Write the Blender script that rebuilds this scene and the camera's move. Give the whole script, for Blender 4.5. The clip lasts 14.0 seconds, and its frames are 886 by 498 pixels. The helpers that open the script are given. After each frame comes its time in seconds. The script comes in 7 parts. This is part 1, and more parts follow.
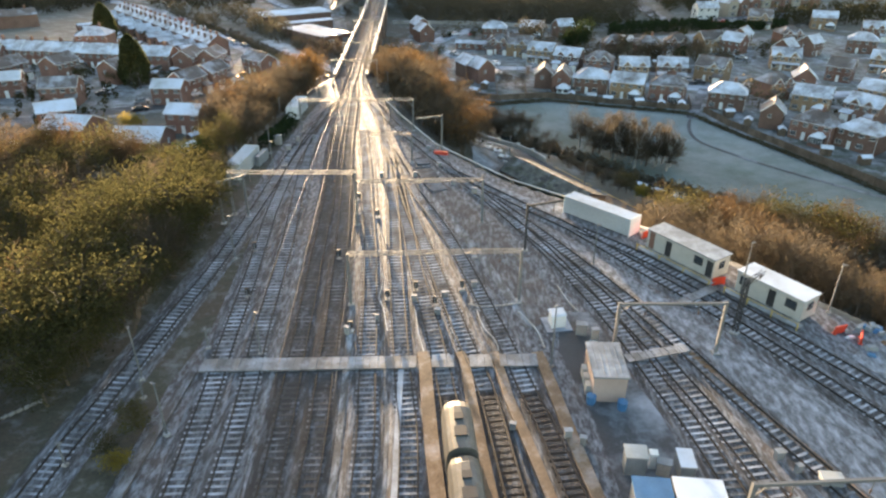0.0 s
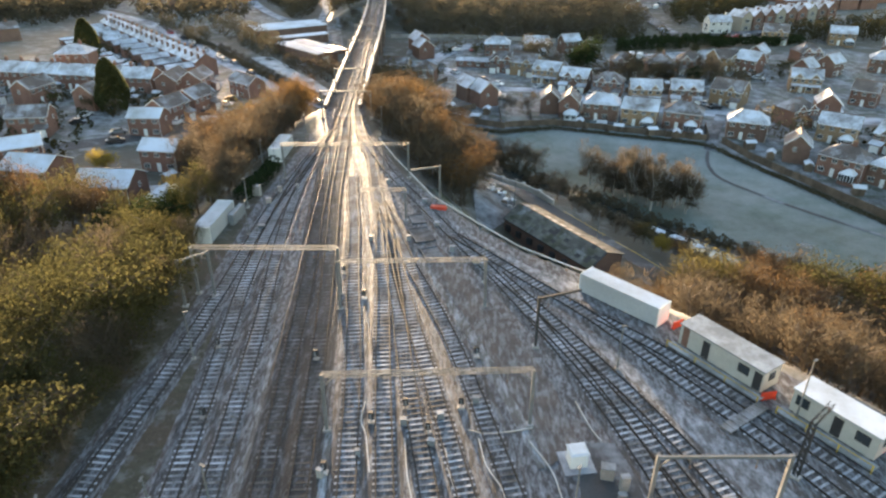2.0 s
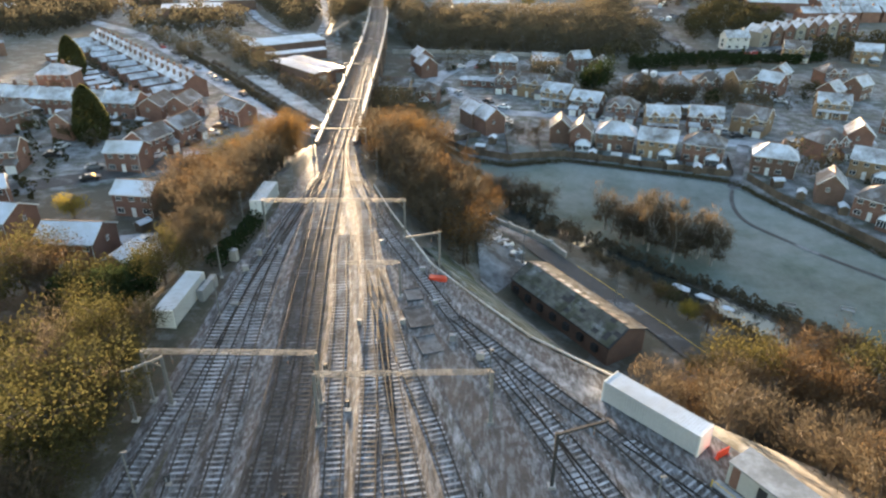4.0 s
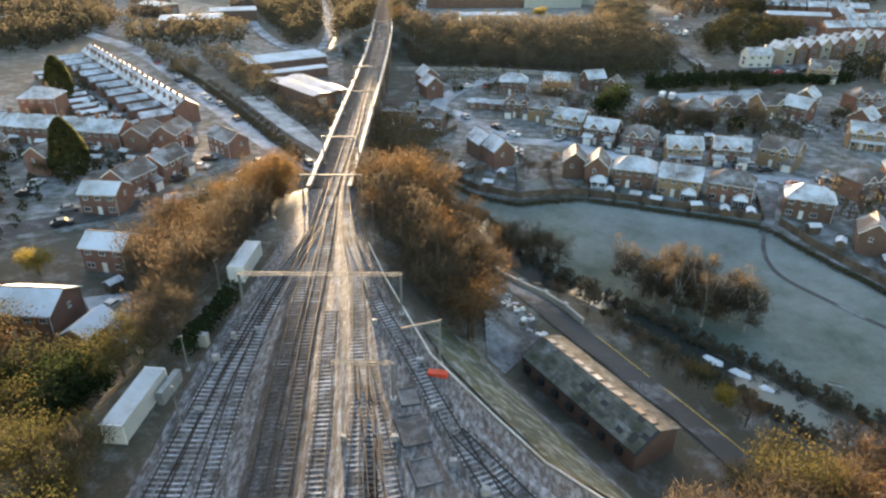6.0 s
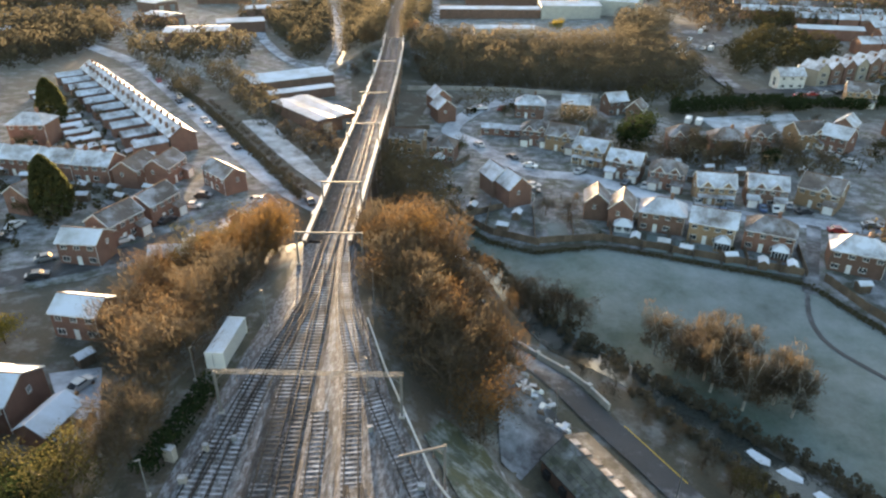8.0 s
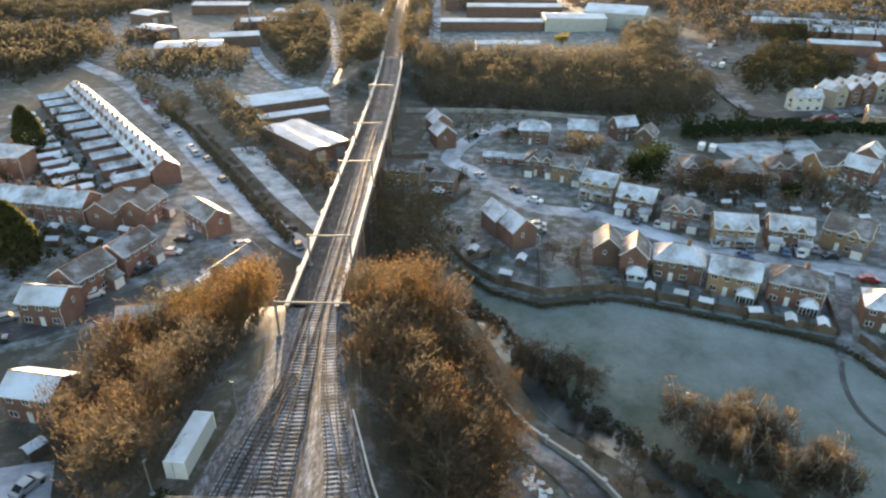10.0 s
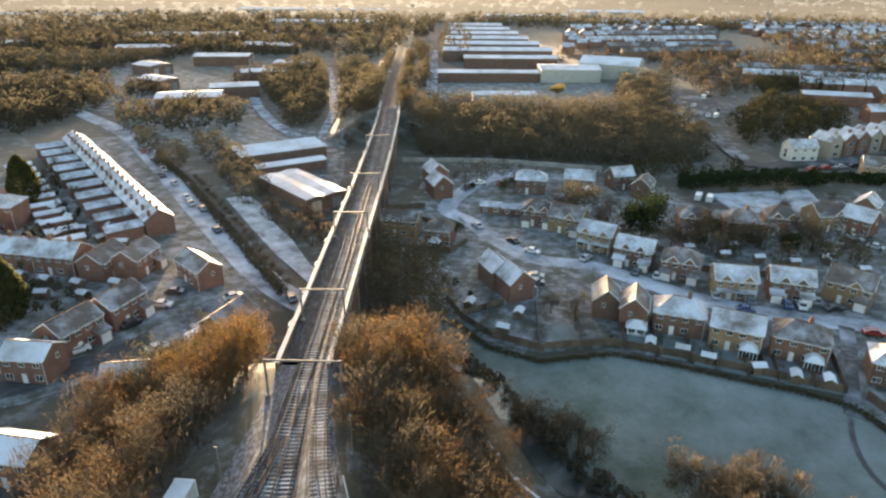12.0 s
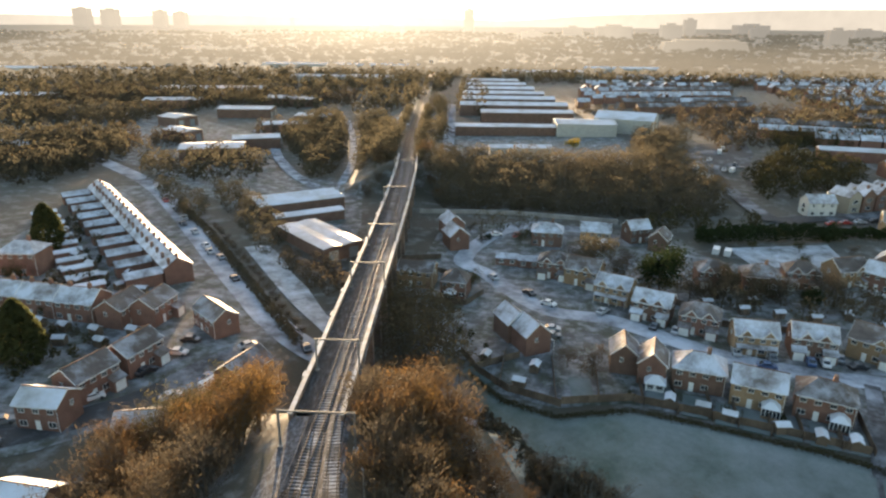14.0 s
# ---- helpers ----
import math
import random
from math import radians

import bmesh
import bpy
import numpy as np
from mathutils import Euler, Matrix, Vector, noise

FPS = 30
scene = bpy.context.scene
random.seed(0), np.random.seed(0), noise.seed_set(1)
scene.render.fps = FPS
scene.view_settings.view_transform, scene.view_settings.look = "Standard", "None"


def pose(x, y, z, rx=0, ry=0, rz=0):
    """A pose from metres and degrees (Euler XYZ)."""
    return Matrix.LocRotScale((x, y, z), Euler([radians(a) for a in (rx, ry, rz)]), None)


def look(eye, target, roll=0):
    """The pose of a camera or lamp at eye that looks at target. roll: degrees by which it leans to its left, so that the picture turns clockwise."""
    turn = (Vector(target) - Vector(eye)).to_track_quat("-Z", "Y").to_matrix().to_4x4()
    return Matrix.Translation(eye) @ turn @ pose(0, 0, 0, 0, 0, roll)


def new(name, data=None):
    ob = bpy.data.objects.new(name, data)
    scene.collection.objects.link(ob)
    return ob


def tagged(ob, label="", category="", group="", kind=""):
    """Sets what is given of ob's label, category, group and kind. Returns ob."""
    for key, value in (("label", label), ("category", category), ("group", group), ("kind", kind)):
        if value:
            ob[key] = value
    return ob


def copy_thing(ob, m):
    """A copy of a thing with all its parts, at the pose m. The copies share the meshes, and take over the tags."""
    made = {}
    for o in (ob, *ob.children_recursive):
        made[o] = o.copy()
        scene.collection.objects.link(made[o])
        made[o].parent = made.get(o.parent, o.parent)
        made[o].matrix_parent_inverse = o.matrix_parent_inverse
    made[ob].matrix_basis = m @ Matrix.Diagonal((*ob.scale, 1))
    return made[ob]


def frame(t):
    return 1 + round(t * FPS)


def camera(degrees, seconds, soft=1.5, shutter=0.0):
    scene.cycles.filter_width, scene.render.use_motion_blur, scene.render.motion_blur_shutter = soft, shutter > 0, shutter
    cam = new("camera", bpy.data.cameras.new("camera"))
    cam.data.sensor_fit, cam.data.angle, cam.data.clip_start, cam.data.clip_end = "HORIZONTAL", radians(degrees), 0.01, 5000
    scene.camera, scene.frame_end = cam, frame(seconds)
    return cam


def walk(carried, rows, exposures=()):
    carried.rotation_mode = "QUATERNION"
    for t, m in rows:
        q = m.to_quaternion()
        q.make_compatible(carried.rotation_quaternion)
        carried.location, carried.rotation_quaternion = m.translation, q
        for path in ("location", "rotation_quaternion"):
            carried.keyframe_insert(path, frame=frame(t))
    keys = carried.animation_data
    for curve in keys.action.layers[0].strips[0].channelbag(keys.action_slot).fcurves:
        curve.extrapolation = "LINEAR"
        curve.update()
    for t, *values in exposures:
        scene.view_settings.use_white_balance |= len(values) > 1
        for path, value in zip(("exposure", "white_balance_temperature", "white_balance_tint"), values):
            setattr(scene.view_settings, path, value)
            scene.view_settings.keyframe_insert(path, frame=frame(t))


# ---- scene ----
cam = camera(68.0, 14.0, 2.4)
METRES, EYE, TILT, LEAN, TURN = 84.6, 39.8, -28.0, 0.0, 0.0
ROWS = [
    (0.0, 0.0, 0.0, 0.0, -0.0, 0.0, 0.0),
    (0.5, 0.0017, 0.0375, 0.0299, 0.01, -0.01, -0.06),
    (1.0, 0.0032, 0.075, 0.0606, 0.02, -0.01, -0.1),
    (1.5, 0.0046, 0.1116, 0.0924, 0.03, -0.01, -0.12),
    (2.0, 0.0059, 0.1489, 0.1239, 0.09, -0.0, -0.17),
    (2.5, 0.0076, 0.1863, 0.1555, 0.18, -0.0, -0.24),
    (3.0, 0.0088, 0.2224, 0.1873, 0.24, -0.04, -0.31),
    (5.5, 0.0169, 0.4088, 0.3454, 0.93, -0.04, -0.76),
    (6.0, 0.0177, 0.4459, 0.3779, 1.07, -0.04, -0.85),
    (6.5, 0.0183, 0.483, 0.4101, 1.22, -0.05, -0.94),
    (7.0, 0.0188, 0.5196, 0.4427, 1.54, -0.07, -1.12),
    (7.5, 0.0182, 0.5562, 0.4763, 1.87, -0.11, -1.31),
    (8.0, 0.0182, 0.5932, 0.5093, 2.15, -0.12, -1.44),
    (10.5, 0.0207, 0.745, 0.6444, 2.34, 0.11, -1.47),
    (11.0, 0.0219, 0.7534, 0.6478, 2.25, 1.42, -1.47),
    (11.5, 0.0227, 0.754, 0.6481, 2.2, 2.76, -1.49),
    (12.0, 0.0227, 0.7533, 0.6484, 2.15, 3.98, -1.48),
    (12.5, 0.0223, 0.7527, 0.6486, 2.26, 5.1, -1.56),
    (13.0, 0.0215, 0.7525, 0.6488, 2.4, 6.17, -1.69),
    (13.5, 0.0215, 0.7521, 0.6495, 2.84, 7.27, -1.97),
    (14.0, 0.0205, 0.7521, 0.6498, 3.4, 8.35, -2.32),
]
EXPOSURES = [(0.0, 3.5, 7500, 13), (8.0, 3.5, 7800, 13), (10.5, 3.5, 7800, 13), (14.0, 3.0, 7800, 13)]
walk(cam, [(t, pose(0, 0, EYE, TILT, LEAN, TURN) @ pose(METRES * x, METRES * y, METRES * z, 90 + pitch, roll, yaw)) for t, x, y, z, yaw, pitch, roll in ROWS], EXPOSURES)

# low winter sun ahead and a little to the left, under a clear frosty sky
SUN_AZ, SUN_EL = -12.0, 2.9
world = bpy.data.worlds.new("frosty_sky")
scene.world = world
world.use_nodes = True
wn = world.node_tree
sky = wn.nodes.new("ShaderNodeTexSky")
sky.sky_type = "NISHITA"
sky.sun_disc = False
sky.sun_elevation = radians(SUN_EL)
sky.sun_rotation = radians(SUN_AZ)
sky.air_density, sky.dust_density, sky.ozone_density = 1.0, 1.6, 1.8
wn.nodes["Background"].inputs["Strength"].default_value = 0.14
wn.links.new(sky.outputs["Color"], wn.nodes["Background"].inputs["Color"])
sun_data = bpy.data.lights.new("sun", "SUN")
sun_data.energy, sun_data.angle, sun_data.color = 4.0, radians(1.0), (1.0, 0.8, 0.56)
SUN_DIR = Vector((math.sin(radians(SUN_AZ)) * math.cos(radians(SUN_EL)), math.cos(radians(SUN_AZ)) * math.cos(radians(SUN_EL)), math.sin(radians(SUN_EL))))
sun = new("sun", sun_data)
sun.matrix_world = look(SUN_DIR * 900, (0, 0, 0))

# ---------------------------------------------------------------- materials
def nd(tree, kind, **values):
    n = tree.nodes.new(kind)
    for key, value in values.items():
        n.inputs[key].default_value = value
    return n


def ramp(tree, fac, lo, hi):
    """A 0..1 step between lo and hi."""
    n = nd(tree, "ShaderNodeMapRange", **{"From Min": lo, "From Max": hi})
    tree.links.new(fac, n.inputs["Value"])
    return n.outputs["Result"]


def maths(tree, op, a, b):
    n = tree.nodes.new("ShaderNodeMath")
    n.operation = op
    for i, v in enumerate((a, b)):
        if isinstance(v, (int, float)):
            n.inputs[i].default_value = v
        else:
            tree.links.new(v, n.inputs[i])
    return n.outputs[0]


def blend(tree, fac, a, b, mode="MIX"):
    n = tree.nodes.new("ShaderNodeMix")
    n.data_type, n.blend_type = "RGBA", mode
    for key, v in ((0, fac), (6, a), (7, b)):
        if isinstance(v, (int, float)):
            n.inputs[key].default_value = v
        elif isinstance(v, tuple):
            n.inputs[key].default_value = (*v, 1)
        else:
            tree.links.new(v, n.inputs[key])
    return n.outputs[2]


FROST = (0.62, 0.68, 0.78)


def surface(name, base, rough=0.8, var=0.3, coarse=0.25, fine=5.0, bump=0.25, frost=0.0, frost_size=0.6, cover=0.5, metal=0.0,
            spread=0.0, second=None, second_size=0.1, second_cover=0.5, spec=0.4, fuzz=0.0, drift=None, streak=0.0):
    """A weathered surface: two scales of variation, an optional second tone in patches, and rime on what faces the sky.
    spread: how far one object of it differs in brightness from the next. drift: a direction and the stretch along it over which rime thickens.
    streak: how far patches are drawn out along the line of the tracks."""
    m = bpy.data.materials.new(name)
    m.use_nodes = True
    t = m.node_tree
    b = t.nodes["Principled BSDF"]
    geo = t.nodes.new("ShaderNodeNewGeometry")
    big = nd(t, "ShaderNodeTexNoise", Scale=coarse, Detail=4.0, Roughness=0.6)
    small = nd(t, "ShaderNodeTexNoise", Scale=fine, Detail=5.0, Roughness=0.65)
    for n in (big, small):
        t.links.new(geo.outputs["Position"], n.inputs["Vector"])
    dark, light = tuple(c * (1 - var) for c in base), tuple(min(1, c * (1 + var)) for c in base)
    col = blend(t, ramp(t, big.outputs["Fac"], 0.3, 0.7), dark, light)
    if second:
        patch = nd(t, "ShaderNodeTexNoise", Scale=second_size, Detail=6.0, Roughness=0.62)
        t.links.new(geo.outputs["Position"], patch.inputs["Vector"])
        col = blend(t, ramp(t, patch.outputs["Fac"], 0.58 - 0.2 * second_cover, 0.68 - 0.2 * second_cover), col, second)
    grain = blend(t, ramp(t, small.outputs["Fac"], 0.3, 0.7), (1 - var * 0.8,) * 3, (1 + var * 0.5,) * 3)
    col = blend(t, 1.0, col, grain, "MULTIPLY")
    if spread:
        info = t.nodes.new("ShaderNodeObjectInfo")
        each = nd(t, "ShaderNodeMapRange", **{"To Min": 1 - spread, "To Max": 1 + spread})
        t.links.new(info.outputs["Random"], each.inputs["Value"])
        col = blend(t, 1.0, col, each.outputs["Result"], "MULTIPLY")
    if frost:
        up = t.nodes.new("ShaderNodeSeparateXYZ")
        t.links.new(geo.outputs["Normal"], up.inputs[0])
        rime = nd(t, "ShaderNodeTexNoise", Scale=frost_size, Detail=7.0, Roughness=0.7)
        if streak:
            run = t.nodes.new("ShaderNodeMapping")
            run.inputs["Rotation"].default_value = (0, 0, radians(-7))
            run.inputs["Scale"].default_value = (1.0, 1.0 / streak, 1.0)
            t.links.new(geo.outputs["Position"], run.inputs["Vector"])
            t.links.new(run.outputs["Vector"], rime.inputs["Vector"])
        else:
            t.links.new(geo.outputs["Position"], rime.inputs["Vector"])
        lie = ramp(t, up.outputs["Z"], 0.35, 0.75)
        amount = ramp(t, rime.outputs["Fac"], 0.67 - 0.45 * cover, 0.93 - 0.45 * cover)
        if drift:
            along = t.nodes.new("ShaderNodeVectorMath")
            along.operation = "DOT_PRODUCT"
            t.links.new(geo.outputs["Position"], along.inputs[0])
            along.inputs[1].default_value = drift[0]
            amount = ramp(t, maths(t, "ADD", rime.outputs["Fac"], maths(t, "MULTIPLY", ramp(t, along.outputs["Value"], drift[1], drift[2]), 0.2)), 0.4, 0.9)
        col = blend(t, maths(t, "MULTIPLY", maths(t, "MULTIPLY", lie, amount), frost), col, FROST)
    t.links.new(col, b.inputs["Base Color"])
    b.inputs["Roughness"].default_value, b.inputs["Metallic"].default_value = rough, metal
    b.inputs["Specular IOR Level"].default_value = spec
    if fuzz:
        b.inputs["Sheen Weight"].default_value, b.inputs["Sheen Roughness"].default_value = fuzz, 0.45
        b.inputs["Sheen Tint"].default_value = (0.9, 0.92, 1.0, 1)
    if bump:
        bp = nd(t, "ShaderNodeBump", Strength=bump, Distance=0.05)
        t.links.new(small.outputs["Fac"], bp.inputs["Height"])
        t.links.new(bp.outputs["Normal"], b.inputs["Normal"])
    return m


def foliage(name, tones, through_light=0.45):
    """Leaves or twigs in a mix of tones, one for each clump, that let some light through."""
    m = bpy.data.materials.new(name)
    m.use_nodes = True
    t = m.node_tree
    t.nodes.remove(t.nodes["Principled BSDF"])
    geo, info = t.nodes.new("ShaderNodeNewGeometry"), t.nodes.new("ShaderNodeObjectInfo")
    r = t.nodes.new("ShaderNodeValToRGB")
    r.color_ramp.interpolation = "LINEAR"
    for i, tone in enumerate(tones):
        e = r.color_ramp.elements[i] if i < 2 else r.color_ramp.elements.new(1.0)
        e.position, e.color = i / (len(tones) - 1), (*tone, 1)
    mixed = maths(t, "ADD", maths(t, "MULTIPLY", geo.outputs["Random Per Island"], 0.3), maths(t, "MULTIPLY", info.outputs["Random"], 0.7))
    t.links.new(mixed, r.inputs["Fac"])
    d, tr, mx = t.nodes.new("ShaderNodeBsdfDiffuse"), t.nodes.new("ShaderNodeBsdfTranslucent"), t.nodes.new("ShaderNodeMixShader")
    t.links.new(r.outputs["Color"], d.inputs["Color"])
    t.links.new(r.outputs["Color"], tr.inputs["Color"])
    mx.inputs[0].default_value = through_light
    t.links.new(d.outputs[0], mx.inputs[1])
    t.links.new(tr.outputs[0], mx.inputs[2])
    t.links.new(mx.outputs[0], t.nodes["Material Output"].inputs["Surface"])
    return m


GRASS = surface("rough_winter_grass", (0.06, 0.057, 0.041), 0.9, 0.35, 0.06, 2.5, 0.4, 0.3, 0.18, 0.36, second=(0.072, 0.057, 0.04), second_size=0.03, fuzz=0.12)
FIELD = surface("frosted_meadow", (0.042, 0.075, 0.06), 0.85, 0.25, 0.06, 1.8, 0.4, 0.26, 0.1, 0.5, second=(0.058, 0.084, 0.064), second_size=0.04, fuzz=0.15, drift=((0.65, 0.76, 0), 138, 176))
YARD = surface("yard_cinders", (0.07, 0.067, 0.069), 0.75, 0.3, 0.12, 4.0, 0.5, 0.36, 2.2, 0.52, second=(0.09, 0.073, 0.066), second_size=0.07, spec=0.2, fuzz=0.05, streak=2.6)
BALLAST = surface("ballast", (0.07, 0.066, 0.066), 0.8, 0.4, 0.3, 9.0, 0.8, 0.36, 2.4, 0.48, second=(0.055, 0.05, 0.049), second_size=0.15, spec=0.2, fuzz=0.05, streak=5.0)
BALLAST_DARK = surface("oily_ballast", (0.055, 0.051, 0.05), 0.85, 0.4, 0.3, 9.0, 0.8, 0.22, 2.4, 0.4, second=(0.043, 0.04, 0.039), second_size=0.15, spec=0.2, fuzz=0.05, streak=5.0)
FROSTED = surface("frost_strip", (0.11, 0.105, 0.1), 0.8, 0.3, 0.3, 7.0, 0.6, 0.55, 1.6, 0.46, spec=0.2, fuzz=0.06, streak=4.0)
SLEEPER = surface("sleeper", (0.1, 0.092, 0.085), 0.85, 0.3, 0.5, 6.0, 0.3, 0.7, 0.3, 0.6, spread=0.3)
SLEEPER_DARK = surface("dark_sleeper", (0.065, 0.06, 0.057), 0.85, 0.3, 0.5, 6.0, 0.3, 0.45, 0.3, 0.35, spread=0.3)
RAIL = surface("rail_steel", (0.042, 0.037, 0.035), 0.65, 0.2, 1.0, 20.0, 0.05, spec=0.2)
ASPHALT = surface("asphalt", (0.055, 0.056, 0.06), 0.8, 0.25, 0.1, 6.0, 0.2, 0.6, 0.07, 0.4)
ASPHALT_FROST = surface("frosted_asphalt", (0.09, 0.09, 0.1), 0.8, 0.25, 0.1, 6.0, 0.2, 0.8, 0.07, 0.72)
PAVING = surface("paving", (0.22, 0.21, 0.2), 0.85, 0.25, 0.2, 5.0, 0.2, 0.7, 0.15, 0.6)
CONCRETE = surface("concrete", (0.3, 0.28, 0.26), 0.85, 0.25, 0.3, 5.0, 0.25, 0.6, 0.3, 0.5)
BOARD = surface("crossing_boards", (0.17, 0.16, 0.155), 0.8, 0.2, 0.4, 8.0, 0.2, 0.5, 0.3, 0.5, spread=0.2)
OCHRE = surface("ochre_walkway", (0.2, 0.13, 0.08), 0.8, 0.35, 0.4, 5.0, 0.2, 0.3, 0.4, 0.4)
STONE = surface("viaduct_brick", (0.22, 0.15, 0.12), 0.9, 0.3, 0.15, 3.0, 0.3, 0.7, 0.3, 0.5, second=(0.1, 0.08, 0.07), second_size=0.1)
COPING = surface("coping_stone", (0.42, 0.38, 0.33), 0.8, 0.2, 0.3, 5.0, 0.2, 0.7, 0.4, 0.6)
GALV = surface("galvanised_steel", (0.17, 0.17, 0.168), 0.65, 0.2, 0.5, 10.0, 0.1, 0.25, 0.5, 0.35, metal=0.2)
DARKSTEEL = surface("dark_mast_steel", (0.045, 0.045, 0.047), 0.6, 0.25, 0.5, 10.0, 0.1, metal=0.3)
WORKS_ROAD = surface("frosted_works_road", (0.12, 0.12, 0.125), 1.0, 0.25, 0.1, 6.0, 0.05, 0.7, 0.2, 0.66, spec=0.02)
BRICK_RED = surface("red_brick", (0.2, 0.105, 0.078), 0.85, 0.2, 0.4, 8.0, 0.15, spread=0.18)
BRICK_TAN = surface("buff_brick", (0.29, 0.19, 0.115), 0.85, 0.2, 0.4, 8.0, 0.15, spread=0.15)
BRICK_BROWN = surface("brown_brick", (0.17, 0.1, 0.075), 0.85, 0.2, 0.4, 8.0, 0.15, spread=0.18)
RENDER_WHITE = surface("white_render", (0.52, 0.51, 0.49), 0.85, 0.12, 0.4, 6.0, 0.1, spread=0.1)
RENDER_CREAM = surface("cream_render", (0.3, 0.26, 0.21), 0.85, 0.12, 0.4, 6.0, 0.1, spread=0.15)
ROOF = surface("frosted_roof_tiles", (0.15, 0.13, 0.12), 0.8, 0.25, 0.3, 7.0, 0.5, 0.9, 0.2, 0.74, spread=0.2, fuzz=0.3)
ROOF_BARE = surface("half_frosted_roof_tiles", (0.13, 0.105, 0.095), 0.8, 0.3, 0.3, 7.0, 0.5, 0.7, 0.16, 0.42, spread=0.25)
SHEET = surface("frosted_sheet_roof", (0.4, 0.41, 0.42), 0.6, 0.15, 0.1, 4.0, 0.15, 0.9, 0.1, 0.75)
ROOF_OLD = surface("old_asbestos_roof", (0.1, 0.096, 0.09), 0.9, 0.3, 0.3, 5.0, 0.3, 0.22, 0.5, 0.4, second=(0.065, 0.062, 0.056), second_size=0.35, spec=0.15)
SLATE_OLD = surface("mossy_old_slates", (0.12, 0.12, 0.105), 0.85, 0.3, 0.4, 6.0, 0.4, 0.5, 0.25, 0.3, second=(0.075, 0.08, 0.055), second_size=0.3, spread=0.3)
WHITE = surface("white_paint", (0.72, 0.72, 0.7), 0.55, 0.08, 0.5, 8.0, 0.05)
CREAM = surface("cream_cladding", (0.4, 0.39, 0.36), 0.6, 0.12, 0.6, 8.0, 0.08, 0.3, 0.5, 0.5)
PINK = surface("pink_beige_cladding", (0.4, 0.3, 0.26), 0.7, 0.1, 0.6, 8.0, 0.08)
BLACK = surface("black_paint", (0.03, 0.03, 0.032), 0.5, 0.2, 0.8, 10.0, 0.05)
GREY = surface("grey_paint", (0.2, 0.21, 0.22), 0.5, 0.2, 0.8, 10.0, 0.08, 0.4, 0.5, 0.5)
YELLOW = surface("yellow_paint", (0.55, 0.36, 0.05), 0.55, 0.15, 0.8, 10.0, 0.05)
REDPAINT = surface("red_plastic", (0.6, 0.06, 0.03), 0.5, 0.15, 0.8, 10.0, 0.05)
BLUEPAINT = surface("blue_paint", (0.05, 0.16, 0.3), 0.5, 0.15, 0.8, 10.0, 0.05)
WOOD = surface("weathered_timber", (0.125, 0.09, 0.065), 0.85, 0.3, 0.6, 9.0, 0.2, 0.4, 0.5, 0.4, spread=0.25)
BARK = surface("bark", (0.1, 0.075, 0.055), 0.9, 0.3, 0.6, 9.0, 0.3)
BIRCH = surface("birch_bark", (0.3, 0.28, 0.25), 0.8, 0.3, 1.0, 6.0, 0.2)
GLASS = surface("window_glass", (0.035, 0.042, 0.05), 0.08, 0.1, 0.5, 3.0, 0.0, spec=0.8)
CLEAR = surface("conservatory_roof", (0.6, 0.63, 0.66), 0.3, 0.1, 0.5, 3.0, 0.0, 0.8, 0.3, 0.7)
VERGE = surface("dead_grass_verge", (0.062, 0.057, 0.04), 0.9, 0.35, 0.2, 3.0, 0.5, 0.22, 0.4, 0.36, second=(0.075, 0.058, 0.042), second_size=0.12)
DIRT = surface("pinkish_dirt", (0.105, 0.088, 0.08), 0.9, 0.3, 0.2, 3.0, 0.5, 0.32, 2.0, 0.46, second=(0.08, 0.07, 0.066), second_size=0.3, streak=4.0)
BANK = surface("frosted_bank_grass", (0.052, 0.066, 0.05), 0.9, 0.3, 0.15, 2.5, 0.5, 0.45, 0.5, 0.44, second=(0.075, 0.08, 0.044), second_size=0.12)
ESTATE = surface("frosted_drives_and_gardens", (0.09, 0.095, 0.098), 0.85, 0.35, 0.15, 3.0, 0.3, 0.42, 0.3, 0.48, second=(0.05, 0.056, 0.036), second_size=0.13, second_cover=0.6, fuzz=0.15)
SNOWY = surface("thick_frost", (0.16, 0.17, 0.17), 0.85, 0.25, 0.2, 4.0, 0.3, 0.75, 0.2, 0.66, second=(0.09, 0.095, 0.08), second_size=0.2, fuzz=0.3)
FROST_YARD = surface("frosted_cinders", (0.085, 0.088, 0.095), 0.75, 0.3, 0.12, 4.0, 0.5, 0.44, 1.4, 0.56, fuzz=0.08, streak=2.2)
WATER = surface("river_water", (0.03, 0.036, 0.034), 0.12, 0.2, 0.05, 1.0, 0.06, spec=0.6)
LEAF_OLIVE = foliage("olive_leaves", [(0.05, 0.05, 0.024), (0.063, 0.06, 0.027), (0.078, 0.071, 0.03), (0.1, 0.084, 0.034)], 0.4)
LEAF_ORANGE = foliage("orange_leaves", [(0.072, 0.053, 0.036), (0.094, 0.063, 0.037), (0.12, 0.074, 0.038), (0.155, 0.09, 0.041)], 0.42)
LEAF_RUSSET = foliage("russet_leaves", [(0.1, 0.065, 0.035), (0.135, 0.08, 0.036), (0.17, 0.098, 0.038), (0.21, 0.13, 0.042)], 0.5)
LEAF_BROWN = foliage("brown_twigs", [(0.066, 0.056, 0.044), (0.081, 0.067, 0.05), (0.096, 0.077, 0.055), (0.113, 0.086, 0.058)], 0.42)
